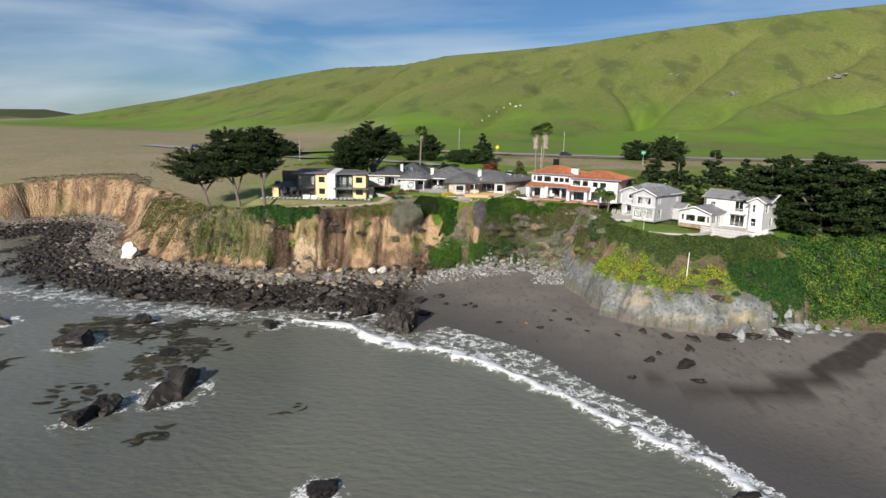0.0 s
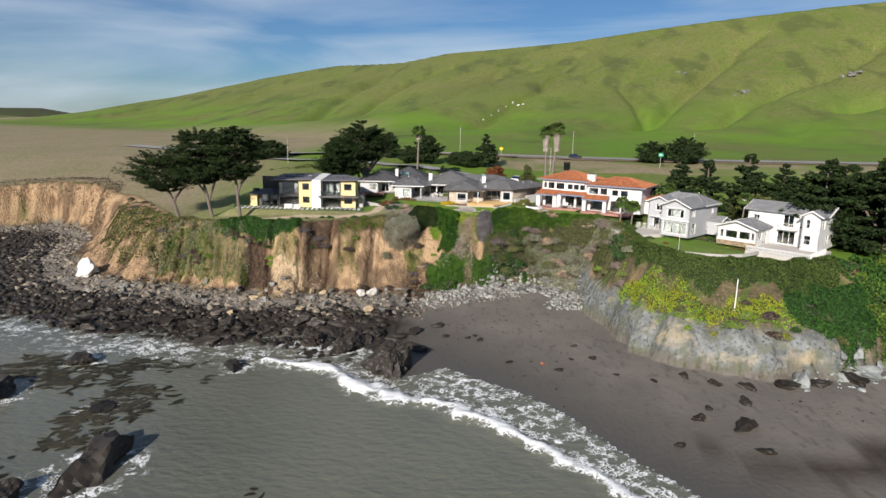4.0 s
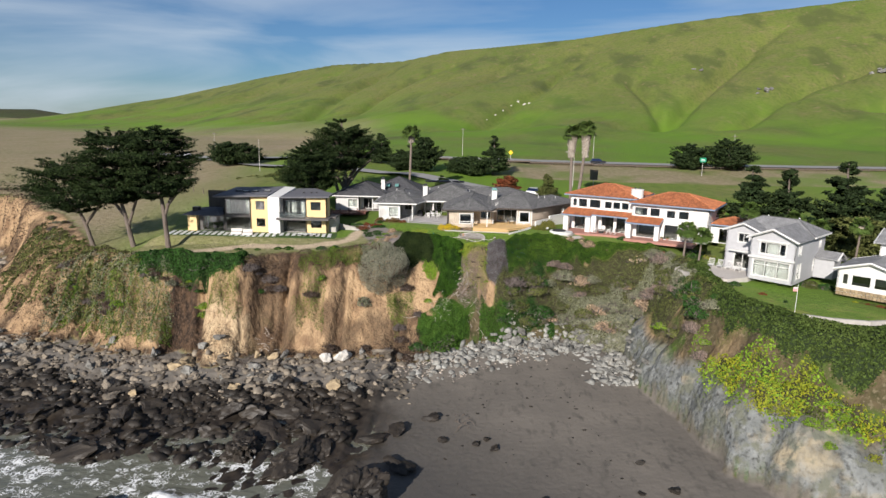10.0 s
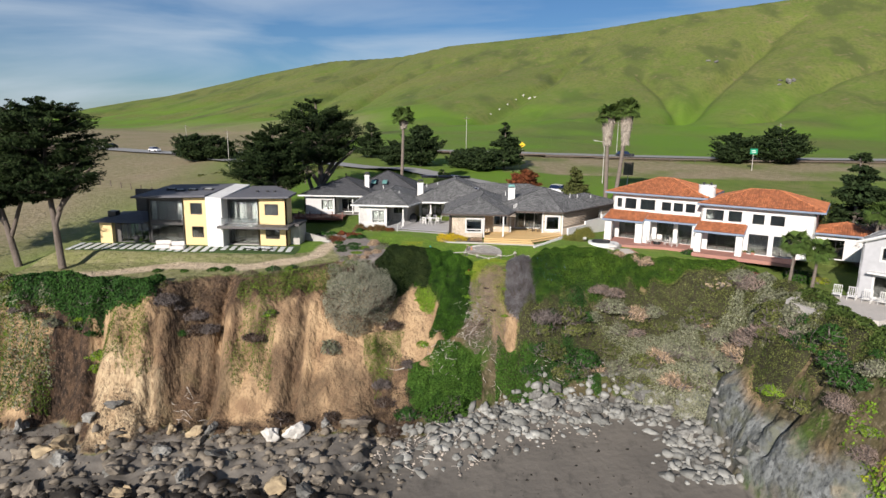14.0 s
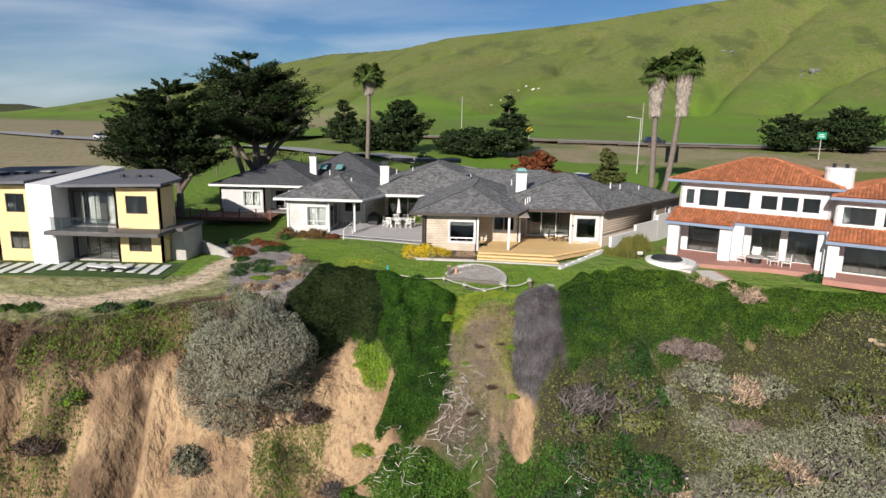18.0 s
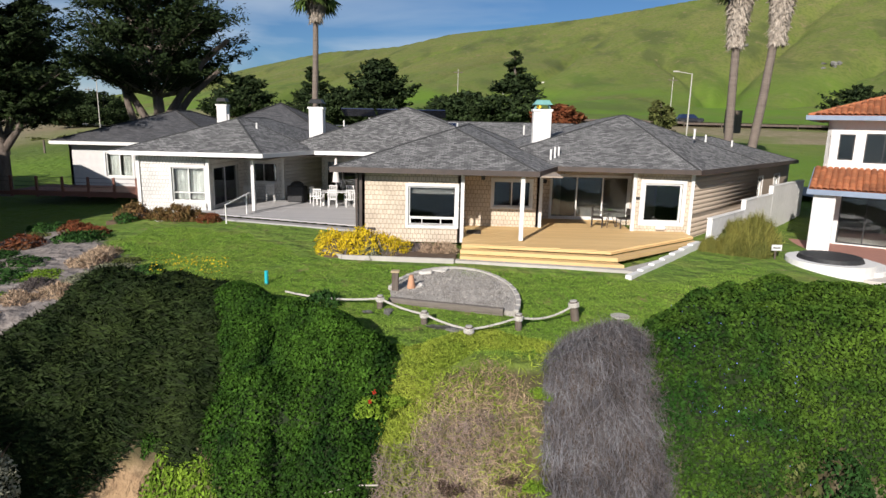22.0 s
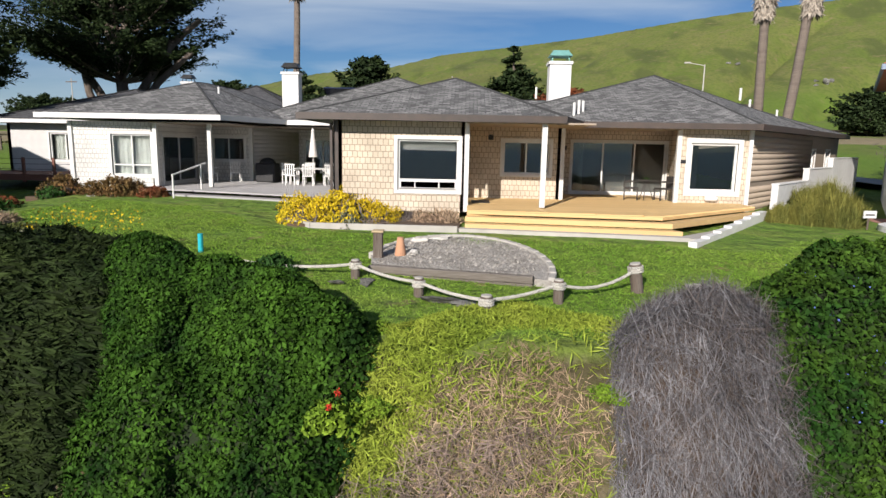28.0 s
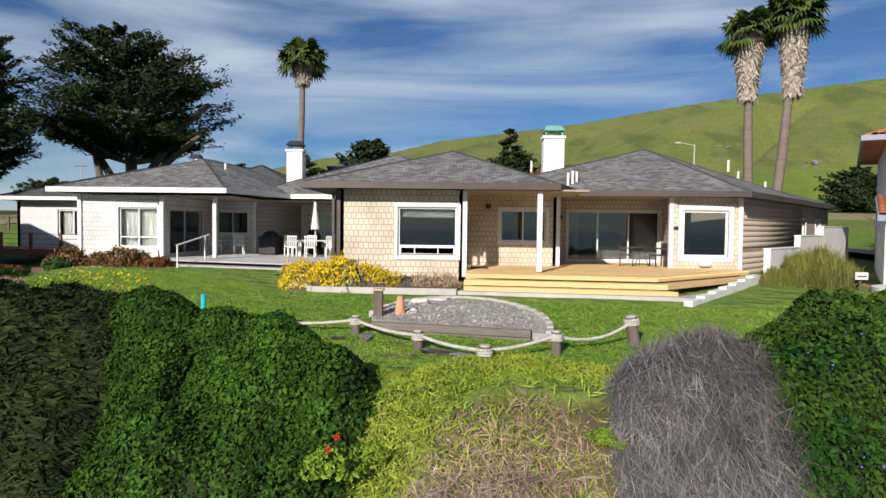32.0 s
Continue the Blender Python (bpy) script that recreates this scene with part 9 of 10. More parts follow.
def scatter(name, pts, sizes, mat, seed, label, flat=0.65, category="rocks"):
    rng = rough_np(seed)
    items = []
    for (x, y, z), s in zip(pts, sizes):
        v, f = BASE_ROCKS[rng.randint(8)]
        a, b = rng.uniform(0, 6.28), rng.uniform(-0.5, 0.5)
        ca, sa, cb, sb = math.cos(a), math.sin(a), math.cos(b), math.sin(b)
        R = np.array([[ca, -sa, 0], [sa, ca, 0], [0, 0, 1]]) @ np.array([[1, 0, 0], [0, cb, -sb], [0, sb, cb]])
        w = v * s * rng.uniform(0.7, 1.3, 3) * np.array([1, 1, flat])
        items.append((w @ R.T + np.array([x, y, z]), f))
    ob = part(name, mesh_np(name, *join_np(items)), mat, None, "", "stuff")
    return tagged(ob, label, category)


def foot_points(n, seed, d0, d1, x0, x1, power=1.0):
    """Points seaward of the cliff foot, between the two distances."""
    rng = rough_np(seed)
    X, Y = rng.uniform(x0, x1, n * 12), rng.uniform(-48, 60, n * 12)
    D = -side_distance(X, Y, FOOT)
    k = (D > d0) & (D < d1) & (rng.rand(len(D)) < np.clip(1 - (D - d0) / (d1 - d0), 0.05, 1) ** power)
    k &= (Y > -9) | (X < 15) | (X > 38)
    X, Y = X[k][:n], Y[k][:n]
    Z = land_near(X, Y)
    return np.stack([X, Y, Z], 1), rng


R_GREYMIX = material("grey_riprap_stone", (0.30, 0.295, 0.27), (0.13, 0.128, 0.115), 0.9, scale=2.2, bump=0.5, bump_scale=5, island_var=0.4)
R_PALE = material("pale_pebble", (0.42, 0.36, 0.30), (0.28, 0.24, 0.20), 0.9, scale=3, bump=0.3, island_var=0.4)
P, rr = foot_points(3900, 1, 6, 23, -140, -12, 0.2)
scatter("shore_rocks", P, 0.28 + 1.0 * rr.rand(len(P)) ** 3, R_WET, 11, "jagged wet black rocks at the water's edge")
P, rr = foot_points(3300, 2, -1.0, 12, -140, -6, 0.5)
scatter("shore_stones", P, 0.22 + 0.75 * rr.rand(len(P)) ** 3, R_MIX, 12, "tumbled grey and brown beach stones")
P, rr = foot_points(1200, 3, -0.8, 6.5, -7, 25, 0.8)
scatter("shore_stones", P, 0.24 + 0.75 * rr.rand(len(P)) ** 2.2, R_GREYMIX, 13, "tumbled grey rip-rap stones under the bluff")
P, rr = foot_points(900, 4, -0.5, 8, -9, 12, 1.0)
scatter("pebbles", P, 0.09 + 0.2 * rr.rand(len(P)) ** 2, R_PALE, 14, "pale pebbles along the strand line", category="pebbles")
P, rr = foot_points(240, 5, -0.6, 4, 42, 62, 1.0)
scatter("shore_stones", P, 0.25 + 0.9 * rr.rand(len(P)) ** 3, R_BLUE, 15, "broken blue-grey stones under the point")
P, rr = foot_points(260, 6, 3, 30, -2, 48, 0.2)
scatter("pebbles", P, 0.08 + 0.25 * rr.rand(len(P)) ** 3, R_WET, 16, "scattered dark stones on the wet sand", 0.45, "pebbles")

BOULDERS = [rock_mesh(950 + k, 3, 0.42) for k in range(8)]
r_rng = random.Random(5)


def boulder(x, y, s, mat, label, z=None, group="beach boulders", dims=None, sink=0.3, rz=None):
    z = (ground_at(x, y) if abs(y) > 59 else float(land_near(np.array([x]), np.array([y]))[0])) if z is None else z
    me = r_rng.choice(BOULDERS).copy()
    me.materials.clear()
    me.materials.append(mat)
    o = new("boulder", me)
    d = dims or (r_rng.uniform(0.8, 1.2), r_rng.uniform(0.8, 1.2), r_rng.uniform(0.6, 0.9))
    o.matrix_world = pose(x, y, z + s * d[2] * (1 - sink) * 0.75, r_rng.uniform(-15, 15), r_rng.uniform(-15, 15), r_rng.uniform(0, 360) if rz is None else rz) @ Matrix.Diagonal((s * d[0], s * d[1], s * d[2], 1))
    return tagged(o, label, "rock", group)


STACKS = [rock_mesh(970 + k, 5, 0.42) for k in range(4)]


DOMES = [rock_mesh(985 + k, 4, 0.30) for k in range(4)]


def sea_rock(x, y, s, mat, label, z, dims, rz=0, k=0, low=False):
    me = (DOMES if low else STACKS)[k % 4].copy()
    me.materials.clear()
    me.materials.append(mat)
    o = new("sea_rock", me)
    o.matrix_world = pose(x, y, z + s * dims[2] * 0.5, 0, 0, rz) @ Matrix.Diagonal((s * dims[0], s * dims[1], s * dims[2], 1))
    return tagged(o, label, "rock", "sea rocks")


sea_rock(-9.3, -34.7, 3.7, R_STACK, "large dark sea stack with a pale cap", -16.2, (1.0, 0.95, 1.15), 20, 0)
sea_rock(-16.5, -27.0, 2.6, R_STACK, "broad dark tidal rock beside the stack", -16.2, (1.4, 1.0, 0.8), 60, 1)
sea_rock(-22.0, -24.8, 2.2, R_STACK, "broad dark tidal rock at the surf", -16.0, (1.3, 1, 0.8), 130, 2)
boulder(-6.0, -27.5, 1.3, R_WET, "low wet black rock on the sand", -15.4, "sea rocks", (1.3, 0.9, 0.6))
boulder(-9.8, -32.7, 0.9, R_BUFF, "pale barnacled cap of the sea stack", -13.2, "sea rocks", (1.2, 0.9, 0.5), 0.2)
for rx, ry, rr_, rh in SEA_ROCKS:
    sea_rock(rx, ry, rr_ * 1.1, R_STACK if rr_ > 2 else R_WET, "dark weed-covered rock standing in the sea", SEA - rh * 0.5, (1.1, 0.85, rh / rr_ * 0.95), rx * 7, int(-rx), True)
for x, y, s in [(1.5, -23.1, 0.55), (3.3, -23.9, 0.5), (2.6, -22.2, 0.45), (7.2, -32.2, 0.5), (13.7, -34.8, 0.55), (19, -30.6, 0.6), (17, -26.1, 0.45), (27.6, -47.8, 0.9), (31.9, -49.9, 1.35), (29.8, -36.5, 0.8), (32.8, -38.3, 1.0), (41.7, -39, 1.5), (34.5, -43.6, 0.8), (23.6, -53.6, 0.7), (31.8, -54.7, 0.8), (29.6, -45.1, 0.6), (36.5, -39.6, 1.1), (46, -38.5, 1.3), (51, -37.5, 1.5), (21, -36, 0.4), (16, -31, 0.35), (25.5, -38, 0.5), (-2.0, -22.4, 0.5), (-3.5, -18.0, 0.8), (-6.8, -20.6, 1.1), (-9.5, -22.4, 1.3)]:
    boulder(x, y, s, R_WET, "dark wet boulder lying on the sand", None, "beach boulders", (1.2, 1.0, 0.55))
boulder(11.7, -32.6, 0.42, material("rust_red_stone", (0.30, 0.10, 0.05), (0.2, 0.08, 0.05), 0.9, bump=0.4), "rust red boulder lying on the sand")
boulder(-16.0, -4.4, 1.05, R_WHITE, "pale white boulder at the cliff foot", None, "beach boulders", (1.1, 1, 0.95))
boulder(-18.2, -5.0, 0.95, R_WHITE, "pale white boulder at the cliff foot", None, "beach boulders", (0.9, 1, 1.0))
boulder(-75.6, 4.6, 2.4, R_WHITE, "huge pale white boulder at the cliff foot", None, "beach boulders", (1.1, 1.0, 0.9))
boulder(-35.5, -7.3, 1.2, R_BUFF, "buff sandstone boulder under the cliff")
P, rr = foot_points(84, 7, -1.2, 9, -80, -8, 0.6)
for x, y, z in P:
    boulder(x, y, r_rng.uniform(0.4, 0.85), r_rng.choice([R_GREY, R_GREY, R_GREY, R_BUFF, R_MIX, R_MIX]), "weathered boulder in the rubble under the cliff", z)
P, rr = foot_points(40, 8, -1.4, 3.5, 2, 22.5, 0.6)
for x, y, z in P:
    boulder(x, y, r_rng.uniform(0.45, 0.95), R_GREY, "grey rip-rap boulder under the bluff", z, "rip-rap")
P, rr = foot_points(26, 9, -1.5, 2.0, 40, 60, 0.6)
for x, y, z in P:
    boulder(x, y, r_rng.uniform(0.8, 1.7), R_BLUE, "angular blue-grey bedrock block", z, "bedrock blocks", sink=0.6)
for x, y, s in [(41.5, 411, 1.5), (37, 409, 1.1), (31, 396, 0.9), (24, 380, 0.8), (46, 416, 1.1), (18, 364, 0.7), (12, 350, 0.6), (207, 375, 2.6), (212, 378, 1.8), (200, 372, 1.5), (204, 379, 1.4), (300, 400, 3.6), (307, 404, 3.0), (303, 408, 2.4), (294, 402, 2.0), (188, 452, 2.0), (183, 455, 1.6)]:
    boulder(x, y, s, R_WHITE if x < 100 else R_GREY, "pale rock outcrop on the green hillside", None, "hill outcrops", sink=0.5)

P, rr = foot_points(46, 17, 11, 21.5, -66, -14, 0.1)
for x, y, z in P:
    boulder(x, y, r_rng.uniform(0.8, 1.7), R_STACK, "low wet black ledge rock at the water's edge", z - 0.25, "shore ledges", (r_rng.uniform(1.0, 1.7), 1.0, r_rng.uniform(0.4, 0.7)), 0.3)
P, rr = foot_points(24, 18, -1.0, 10, -62, -10, 0.3)
for x, y, z in P:
    boulder(x, y, r_rng.uniform(0.55, 0.95), r_rng.choice([R_MIX, R_GREY, R_MIX, R_BUFF]), "large weathered block under the cliff", z, "cliff blocks", (r_rng.uniform(1.0, 1.6), 1.0, r_rng.uniform(0.5, 0.8)))
P, rr = foot_points(460, 19, -1.6, 4.2, 3, 21.5, 0.3)
scatter("riprap", P, 0.35 + 0.6 * rr.rand(len(P)) ** 1.6, R_GREYMIX, 19, "angular grey rip-rap blocks under the bluff", 0.8)

# driftwood and dead branches
d_rng = rough_np(77)


def branch_pile(x, y, n, spread, mat, label, length=1.4, r=0.05):
    z = ground_at(x, y)
    t = thing("driftwood_pile", pose(x, y, z), label, "driftwood", "driftwood piles")
    for i in range(n):
        a, l = d_rng.uniform(0, 6.28), length * d_rng.uniform(0.5, 1.2)
        px_, py_ = d_rng.normal(0, spread, 2)
        zz = ground_at(x + px_, y + py_) - z + 0.4 + 0.35 * d_rng.rand()
        V, F = [], []
        p0 = np.array([px_, py_, zz])
        d1 = np.array([math.cos(a), math.sin(a) * 0.7, d_rng.uniform(-0.9, 0.2)]) * l
        bent(V, F, [p0, p0 + d1 * 0.5 + d_rng.normal(0, 0.12, 3), p0 + d1 + d_rng.normal(0, 0.2, 3)], r * d_rng.uniform(0.6, 1.2), r * 0.25, 6)
        part("branch", mesh_np("branch", np.concatenate(V), np.concatenate(F), None, True), mat, t)


branch_pile(-0.2, 5.3, 80, 0.7, DRIFT, "heap of bleached dead branches on the bluff", 0.85, 0.03)
branch_pile(-3.3, 3.0, 40, 0.6, DRIFT, "heap of bleached dead branches on the bluff", 0.8, 0.03)
branch_pile(1.2, 3.8, 14, 0.7, DRIFT, "grey dead stems on the slope", 0.9, 0.03)
branch_pile(7.2, 5.2, 10, 0.6, DRIFT, "bleached dead branches in the scrub", 0.9, 0.03)
branch_pile(-27, -2.6, 16, 0.8, DRIFT, "dead branches fallen from the cliff", 1.1, 0.035)
branch_pile(0.5, -19.5, 12, 0.8, DARKWOOD, "tangled dark driftwood on the sand", 1.0, 0.04)
branch_pile(-3.5, -3.8, 26, 2.2, DRIFT, "strewn driftwood along the strand line", 1.2, 0.05)

# kelp fronds floating inshore
k_rng = rough_np(31)
KV, KF, ko = [], [], 0
for i in range(5200):
    cx, cy = k_rng.uniform(-84, -16), k_rng.uniform(-74, -34)
    if fbm(np.array([cx]), np.array([cy]), 8, 91)[0] < 0.54 + 0.10 * k_rng.rand() + 0.12 * np.clip((cx + 34) / 16, 0, 1):
        continue
    a = 0.35 + k_rng.normal(0, 0.5)
    L, w = k_rng.uniform(0.5, 2.3), k_rng.uniform(0.10, 0.36)
    t = np.linspace(-0.5, 0.5, 7)
    bend = k_rng.normal(0, 0.8)
    X = cx + np.cos(a) * t * L - np.sin(a) * bend * t * t * L
    Y = cy + np.sin(a) * t * L + np.cos(a) * bend * t * t * L
    ww = w * (1 - (2 * np.abs(t)) ** 2.5) + 0.02
    V = np.concatenate([np.stack([X - np.sin(a) * ww, Y + np.cos(a) * ww, np.full(7, SEA + 0.10)], 1), np.stack([X + np.sin(a) * ww, Y - np.cos(a) * ww, np.full(7, SEA + 0.08)], 1)])
    KV.append(V)
    KF.append(np.array([(j, j + 1, 8 + j, 7 + j) for j in range(6)]) + ko)
    ko += 14
tagged(part("kelp", mesh_np("kelp", np.concatenate(KV), np.concatenate(KF), None, True), L_KELP, None, "", "stuff"), "dark floating kelp fronds in the shallows", "kelp")


# ---- rope fence and gravel circle on the lawn ----
def rope_post(x, y, h, r=0.095, tilt=0):
    z = ground_at(x, y)
    t = thing("rope_post", pose(x, y, z, 0, tilt, 0), "round weathered wooden post wrapped with white rope", "post", "rope fence posts")
    part("post", disc(bmesh.new(), 0, 0, -0.3, h, r, 12), DARKWOOD, t)
    bm = bmesh.new()
    for k in range(3):
        for i in range(14):
            a, b = 2 * math.pi * i / 14, 2 * math.pi * (i + 1) / 14
            zz = h - 0.05 - 0.045 * k
            tube(bm, ((r + 0.015) * math.cos(a), (r + 0.015) * math.sin(a), zz), ((r + 0.015) * math.cos(b), (r + 0.015) * math.sin(b), zz), 0.022, seg=5)
    part("rope_wrap", bm, ROPE, t, "white rope wrapping")
    part("cap", disc(bmesh.new(), 0, 0, h, h + 0.025, r * 0.85, 12), CONCRETE, t)
    return Vector((x, y, z + h - 0.07))


def rope_span(a, b, sag):
    t = thing("rope", Matrix.Translation(a), "thick white rope slung between posts", "rope", "rope spans")
    n = 12
    pts = [(b - a) * (i / n) - Vector((0, 0, sag * 4 * (i / n) * (1 - i / n))) for i in range(n + 1)]
    d_ = (b - a).normalized()
    u_ = d_.cross(Vector((0, 0, 1))).normalized()
    w_ = u_.cross(d_)
    V = [p + (u_ * math.cos(k * 0.785) + w_ * math.sin(k * 0.785)) * 0.032 for p in pts for k in range(8)]
    F = [(i * 8 + k, i * 8 + (k + 1) % 8, i * 8 + 8 + (k + 1) % 8, i * 8 + 8 + k) for i in range(n) for k in range(8)]
    part("cord", mesh_np("cord", [tuple(v) for v in V], F, None, True), ROPE, t)


p_list = [rope_post(-1.3, 12.2, 0.36), rope_post(0.06, 11.2, 0.34), rope_post(1.29, 10.33, 0.32, 0.11), rope_post(2.62, 11.0, 0.42), rope_post(4.26, 11.8, 0.55, 0.12, -8)]
rope_span(Vector((-4.2, 12.6, ground_at(-4.2, 12.6) + 0.25)), p_list[0], 0.12)
for (a, b), s in zip(zip(p_list, p_list[1:]), (0.06, 0.05, 0.05, 0.2)):
    rope_span(a, b, s)

GRAVEL = material("grey_pea_gravel", (0.52, 0.485, 0.44), (0.30, 0.275, 0.245), 0.95, scale=16, bump=0.8, bump_scale=60)
GREYWOOD = material("silvered_timber", (0.21, 0.185, 0.16), (0.14, 0.12, 0.10), 0.9, scale=8, bump=0.3, stretch=(0.4, 4, 4))
pit = thing("gravel_circle", pose(0, 0, 0), "half-round gravel bed edged with timber and stone", "gravel bed")
ptsg = [(-1.05, 12.75)] + [(0.75 + 2.0 * math.cos(a), 13.0 + 3.1 * math.sin(a)) for a in np.linspace(math.pi * 0.93, -0.12 * math.pi, 22)] + [(2.25, 12.0)]
def gravel_z(y):
    return -0.25 + 0.052 * (y - 12.0)


bm = bmesh.new()
gt = [bm.verts.new((x, y, gravel_z(y))) for x, y in ptsg]
gb = [bm.verts.new((x, y, -0.8)) for x, y in ptsg]
bm.faces.new(gt[::-1])
for i in range(len(ptsg)):
    j = (i + 1) % len(ptsg)
    bm.faces.new((gt[i], gt[j], gb[j], gb[i]))
bmesh.ops.recalc_face_normals(bm, faces=bm.faces)
part("gravel", bm, GRAVEL, pit)
for (xa, ya), (xb, yb) in zip(ptsg[1:-2], ptsg[2:-1]):
    e = boxp("edging_stone", (0, -0.07, -0.5, math.hypot(xb - xa, yb - ya) * 0.97, 0.07, gravel_z((ya + yb) / 2) + 0.05), CONCRETE, pit, 0.015)
    e.matrix_local = pose(xa, ya, 0, 0, 0, math.degrees(math.atan2(yb - ya, xb - xa)))
for k in range(2):
    e = boxp("timber", (0, -0.09, 0, 3.45, 0.09, 0.15), GREYWOOD, pit, 0.015)
    e.matrix_local = pose(-1.1, 12.72 - 0.02 * k, -0.50 + 0.16 * k, 0, 0, -12.5)
bd = thing("bollard", pose(-1.02, 13.5, -0.35), "square dark timber bollard with a cap", "bollard")
boxp("post", (-0.1, -0.1, -0.2, 0.1, 0.1, 0.74), DARKWOOD, bd, 0.01)
boxp("cap", (-0.13, -0.13, 0.74, 0.13, 0.13, 0.79), R_BUFF, bd, 0.01)
ch = thing("chimney_pot", pose(-0.55, 13.75, -0.2), "tapered terracotta chimney pot on the gravel", "pot")
part("body", disc(bmesh.new(), 0, 0, 0, 0.45, 0.14, 16, 0.07), material("terracotta", (0.50, 0.27, 0.16), (0.42, 0.22, 0.13), 0.9), ch)
for x, y, s in ((-0.2, 15.4, 0.3), (0.15, 15.7, 0.32), (-0.3, 13.9, 0.2), (0.5, 15.8, 0.25)):
    boulder(x, y, s, R_WHITE, "pale garden stone beside the gravel", -0.2, "garden stones", (1.2, 0.8, 0.5))
for x, y, s in ((-1.0, 11.9, 0.22), (0.5, 10.9, 0.3), (0.9, 10.8, 0.25), (-1.6, 11.8, 0.2)):
    boulder(x, y, s, R_GREY, "flat grey stepping stone in the grass", None, "garden stones", (1.3, 0.9, 0.25))
pl = thing("plant_bed", pose(0, 0, 0), "planting bed with pale timber edging", "plant bed")
for x0, y0, x1, y1 in ((-4.3, 17.9, -3.4, 17.0), (-3.4, 17.0, 0.7, 16.9), (-4.3, 17.9, -4.1, 19.0)):
    e = boxp("edging", (0, -0.06, -0.2, math.hypot(x1 - x0, y1 - y0), 0.06, 0.12), CONCRETE, pl, 0.01)
    e.matrix_local = pose(x0, y0, 0, 0, 0, math.degrees(math.atan2(y1 - y0, x1 - x0)))
SOIL = material("dark_soil", (0.07, 0.045, 0.03), (0.11, 0.075, 0.05), 0.95, bump=0.4)
boxp("soil", (-4.1, 17.1, -0.2, 0.75, 19.3, 0.06), SOIL, pl)
boxp("soil", (-15.8, 22.9, -0.3, -11.2, 25.1, 0.09), SOIL, pl)
P = np.stack([b_ := rough_np(5).uniform(-13.6, -11.0, 90), 22.9 + rough_np(6).rand(90) * 0.8, 0.1 + 0 * b_], 1)
scatter("edging_pebbles", P, 0.09 + 0.08 * rough_np(7).rand(90), R_WHITE, 18, "white pebbles along the flower bed", 0.7, "pebbles")
kb = thing("garden_kerb", pose(11.2, 18.6, -0.15, 0, 0, -3), "low concrete kerb beside the grasses", "kerb")
boxp("kerb_stone", (0, -0.06, -0.15, 4.6, 0.06, 0.09), CONCRETE, kb, 0.01)
sg = thing("garden_sign", pose(13.0, 18.9, -0.1, 0, 0, 5), "small white sign on a dark stake", "sign")
part("stake", tube(bmesh.new(), (0, 0, -0.2), (0, 0, 0.55), 0.03), DARKWOOD, sg)
boxp("board", (-0.2, -0.06, 0.5, 0.2, -0.03, 0.72), WHITE, sg)
boxp("lettering_bar", (-0.14, -0.068, 0.58, 0.14, -0.06, 0.62), DARKMETAL, sg)
sw = thing("stepped_wall", pose(10.95, 21.5, 0, 0, 0, 50), "white stepped garden wall beside the house", "wall")
for a_, b_, h_ in ((0, 4.2, 1.2), (4.2, 8.4, 1.65), (8.4, 14.5, 2.05)):
    boxp("wall_step", (a_, -0.55, -0.3, b_, -0.33, h_), STUCCO, sw, 0.02)
    boxp("coping", (a_, -0.57, h_, b_, -0.31, h_ + 0.05), STUCCO, sw, 0.01)
ut = thing("sprinkler_post", pose(-5.2, 13.9, -0.3), "small green garden tap post", "garden tap")
part("post", disc(bmesh.new(), 0, 0, -0.2, 0.5, 0.06, 10), TEAL, ut)
lid = thing("manhole_cover", pose(5.6, 12.2, ground_at(5.6, 12.2)), "round concrete cover set in the lawn", "cover")
part("disc", disc(bmesh.new(), 0, 0, -0.1, 0.025, 0.27, 20), CONCRETE, lid)


# ---- furniture ----
def chair_parts(name, mat, label, seat_h=0.45, w=0.5, arms=True, back=0.45, group="", slat=False):
    t = thing(name, pose(0, 0, 0), label, "chair", group)
    boxp("seat", (-w / 2, -w / 2, seat_h - 0.05, w / 2, w / 2, seat_h), mat, t, 0.012)
    for a in (-1, 1):
        for b in (-1, 1):
            boxp("leg", (a * (w / 2 - 0.03) - 0.02, b * (w / 2 - 0.03) - 0.02, 0, a * (w / 2 - 0.03) + 0.02, b * (w / 2 - 0.03) + 0.02, seat_h - 0.05), mat, t)
    if slat:
        for i in range(5):
            x = -w / 2 + 0.04 + i * (w - 0.08) / 4
            boxp("back_slat", (x - 0.022, w / 2 - 0.04, seat_h, x + 0.022, w / 2 - 0.01, seat_h + back - 0.05), mat, t)
        boxp("top_rail", (-w / 2, w / 2 - 0.05, seat_h + back - 0.05, w / 2, w / 2, seat_h + back), mat, t)
    else:
        boxp("backrest", (-w / 2, w / 2 - 0.05, seat_h, w / 2, w / 2, seat_h + back), mat, t, 0.012)
    if arms:
        for a in (-1, 1):
            boxp("armrest", (a * w / 2 - 0.025, -w / 2, seat_h + 0.2, a * w / 2 + 0.025, w / 2, seat_h + 0.24), mat, t)
    return t


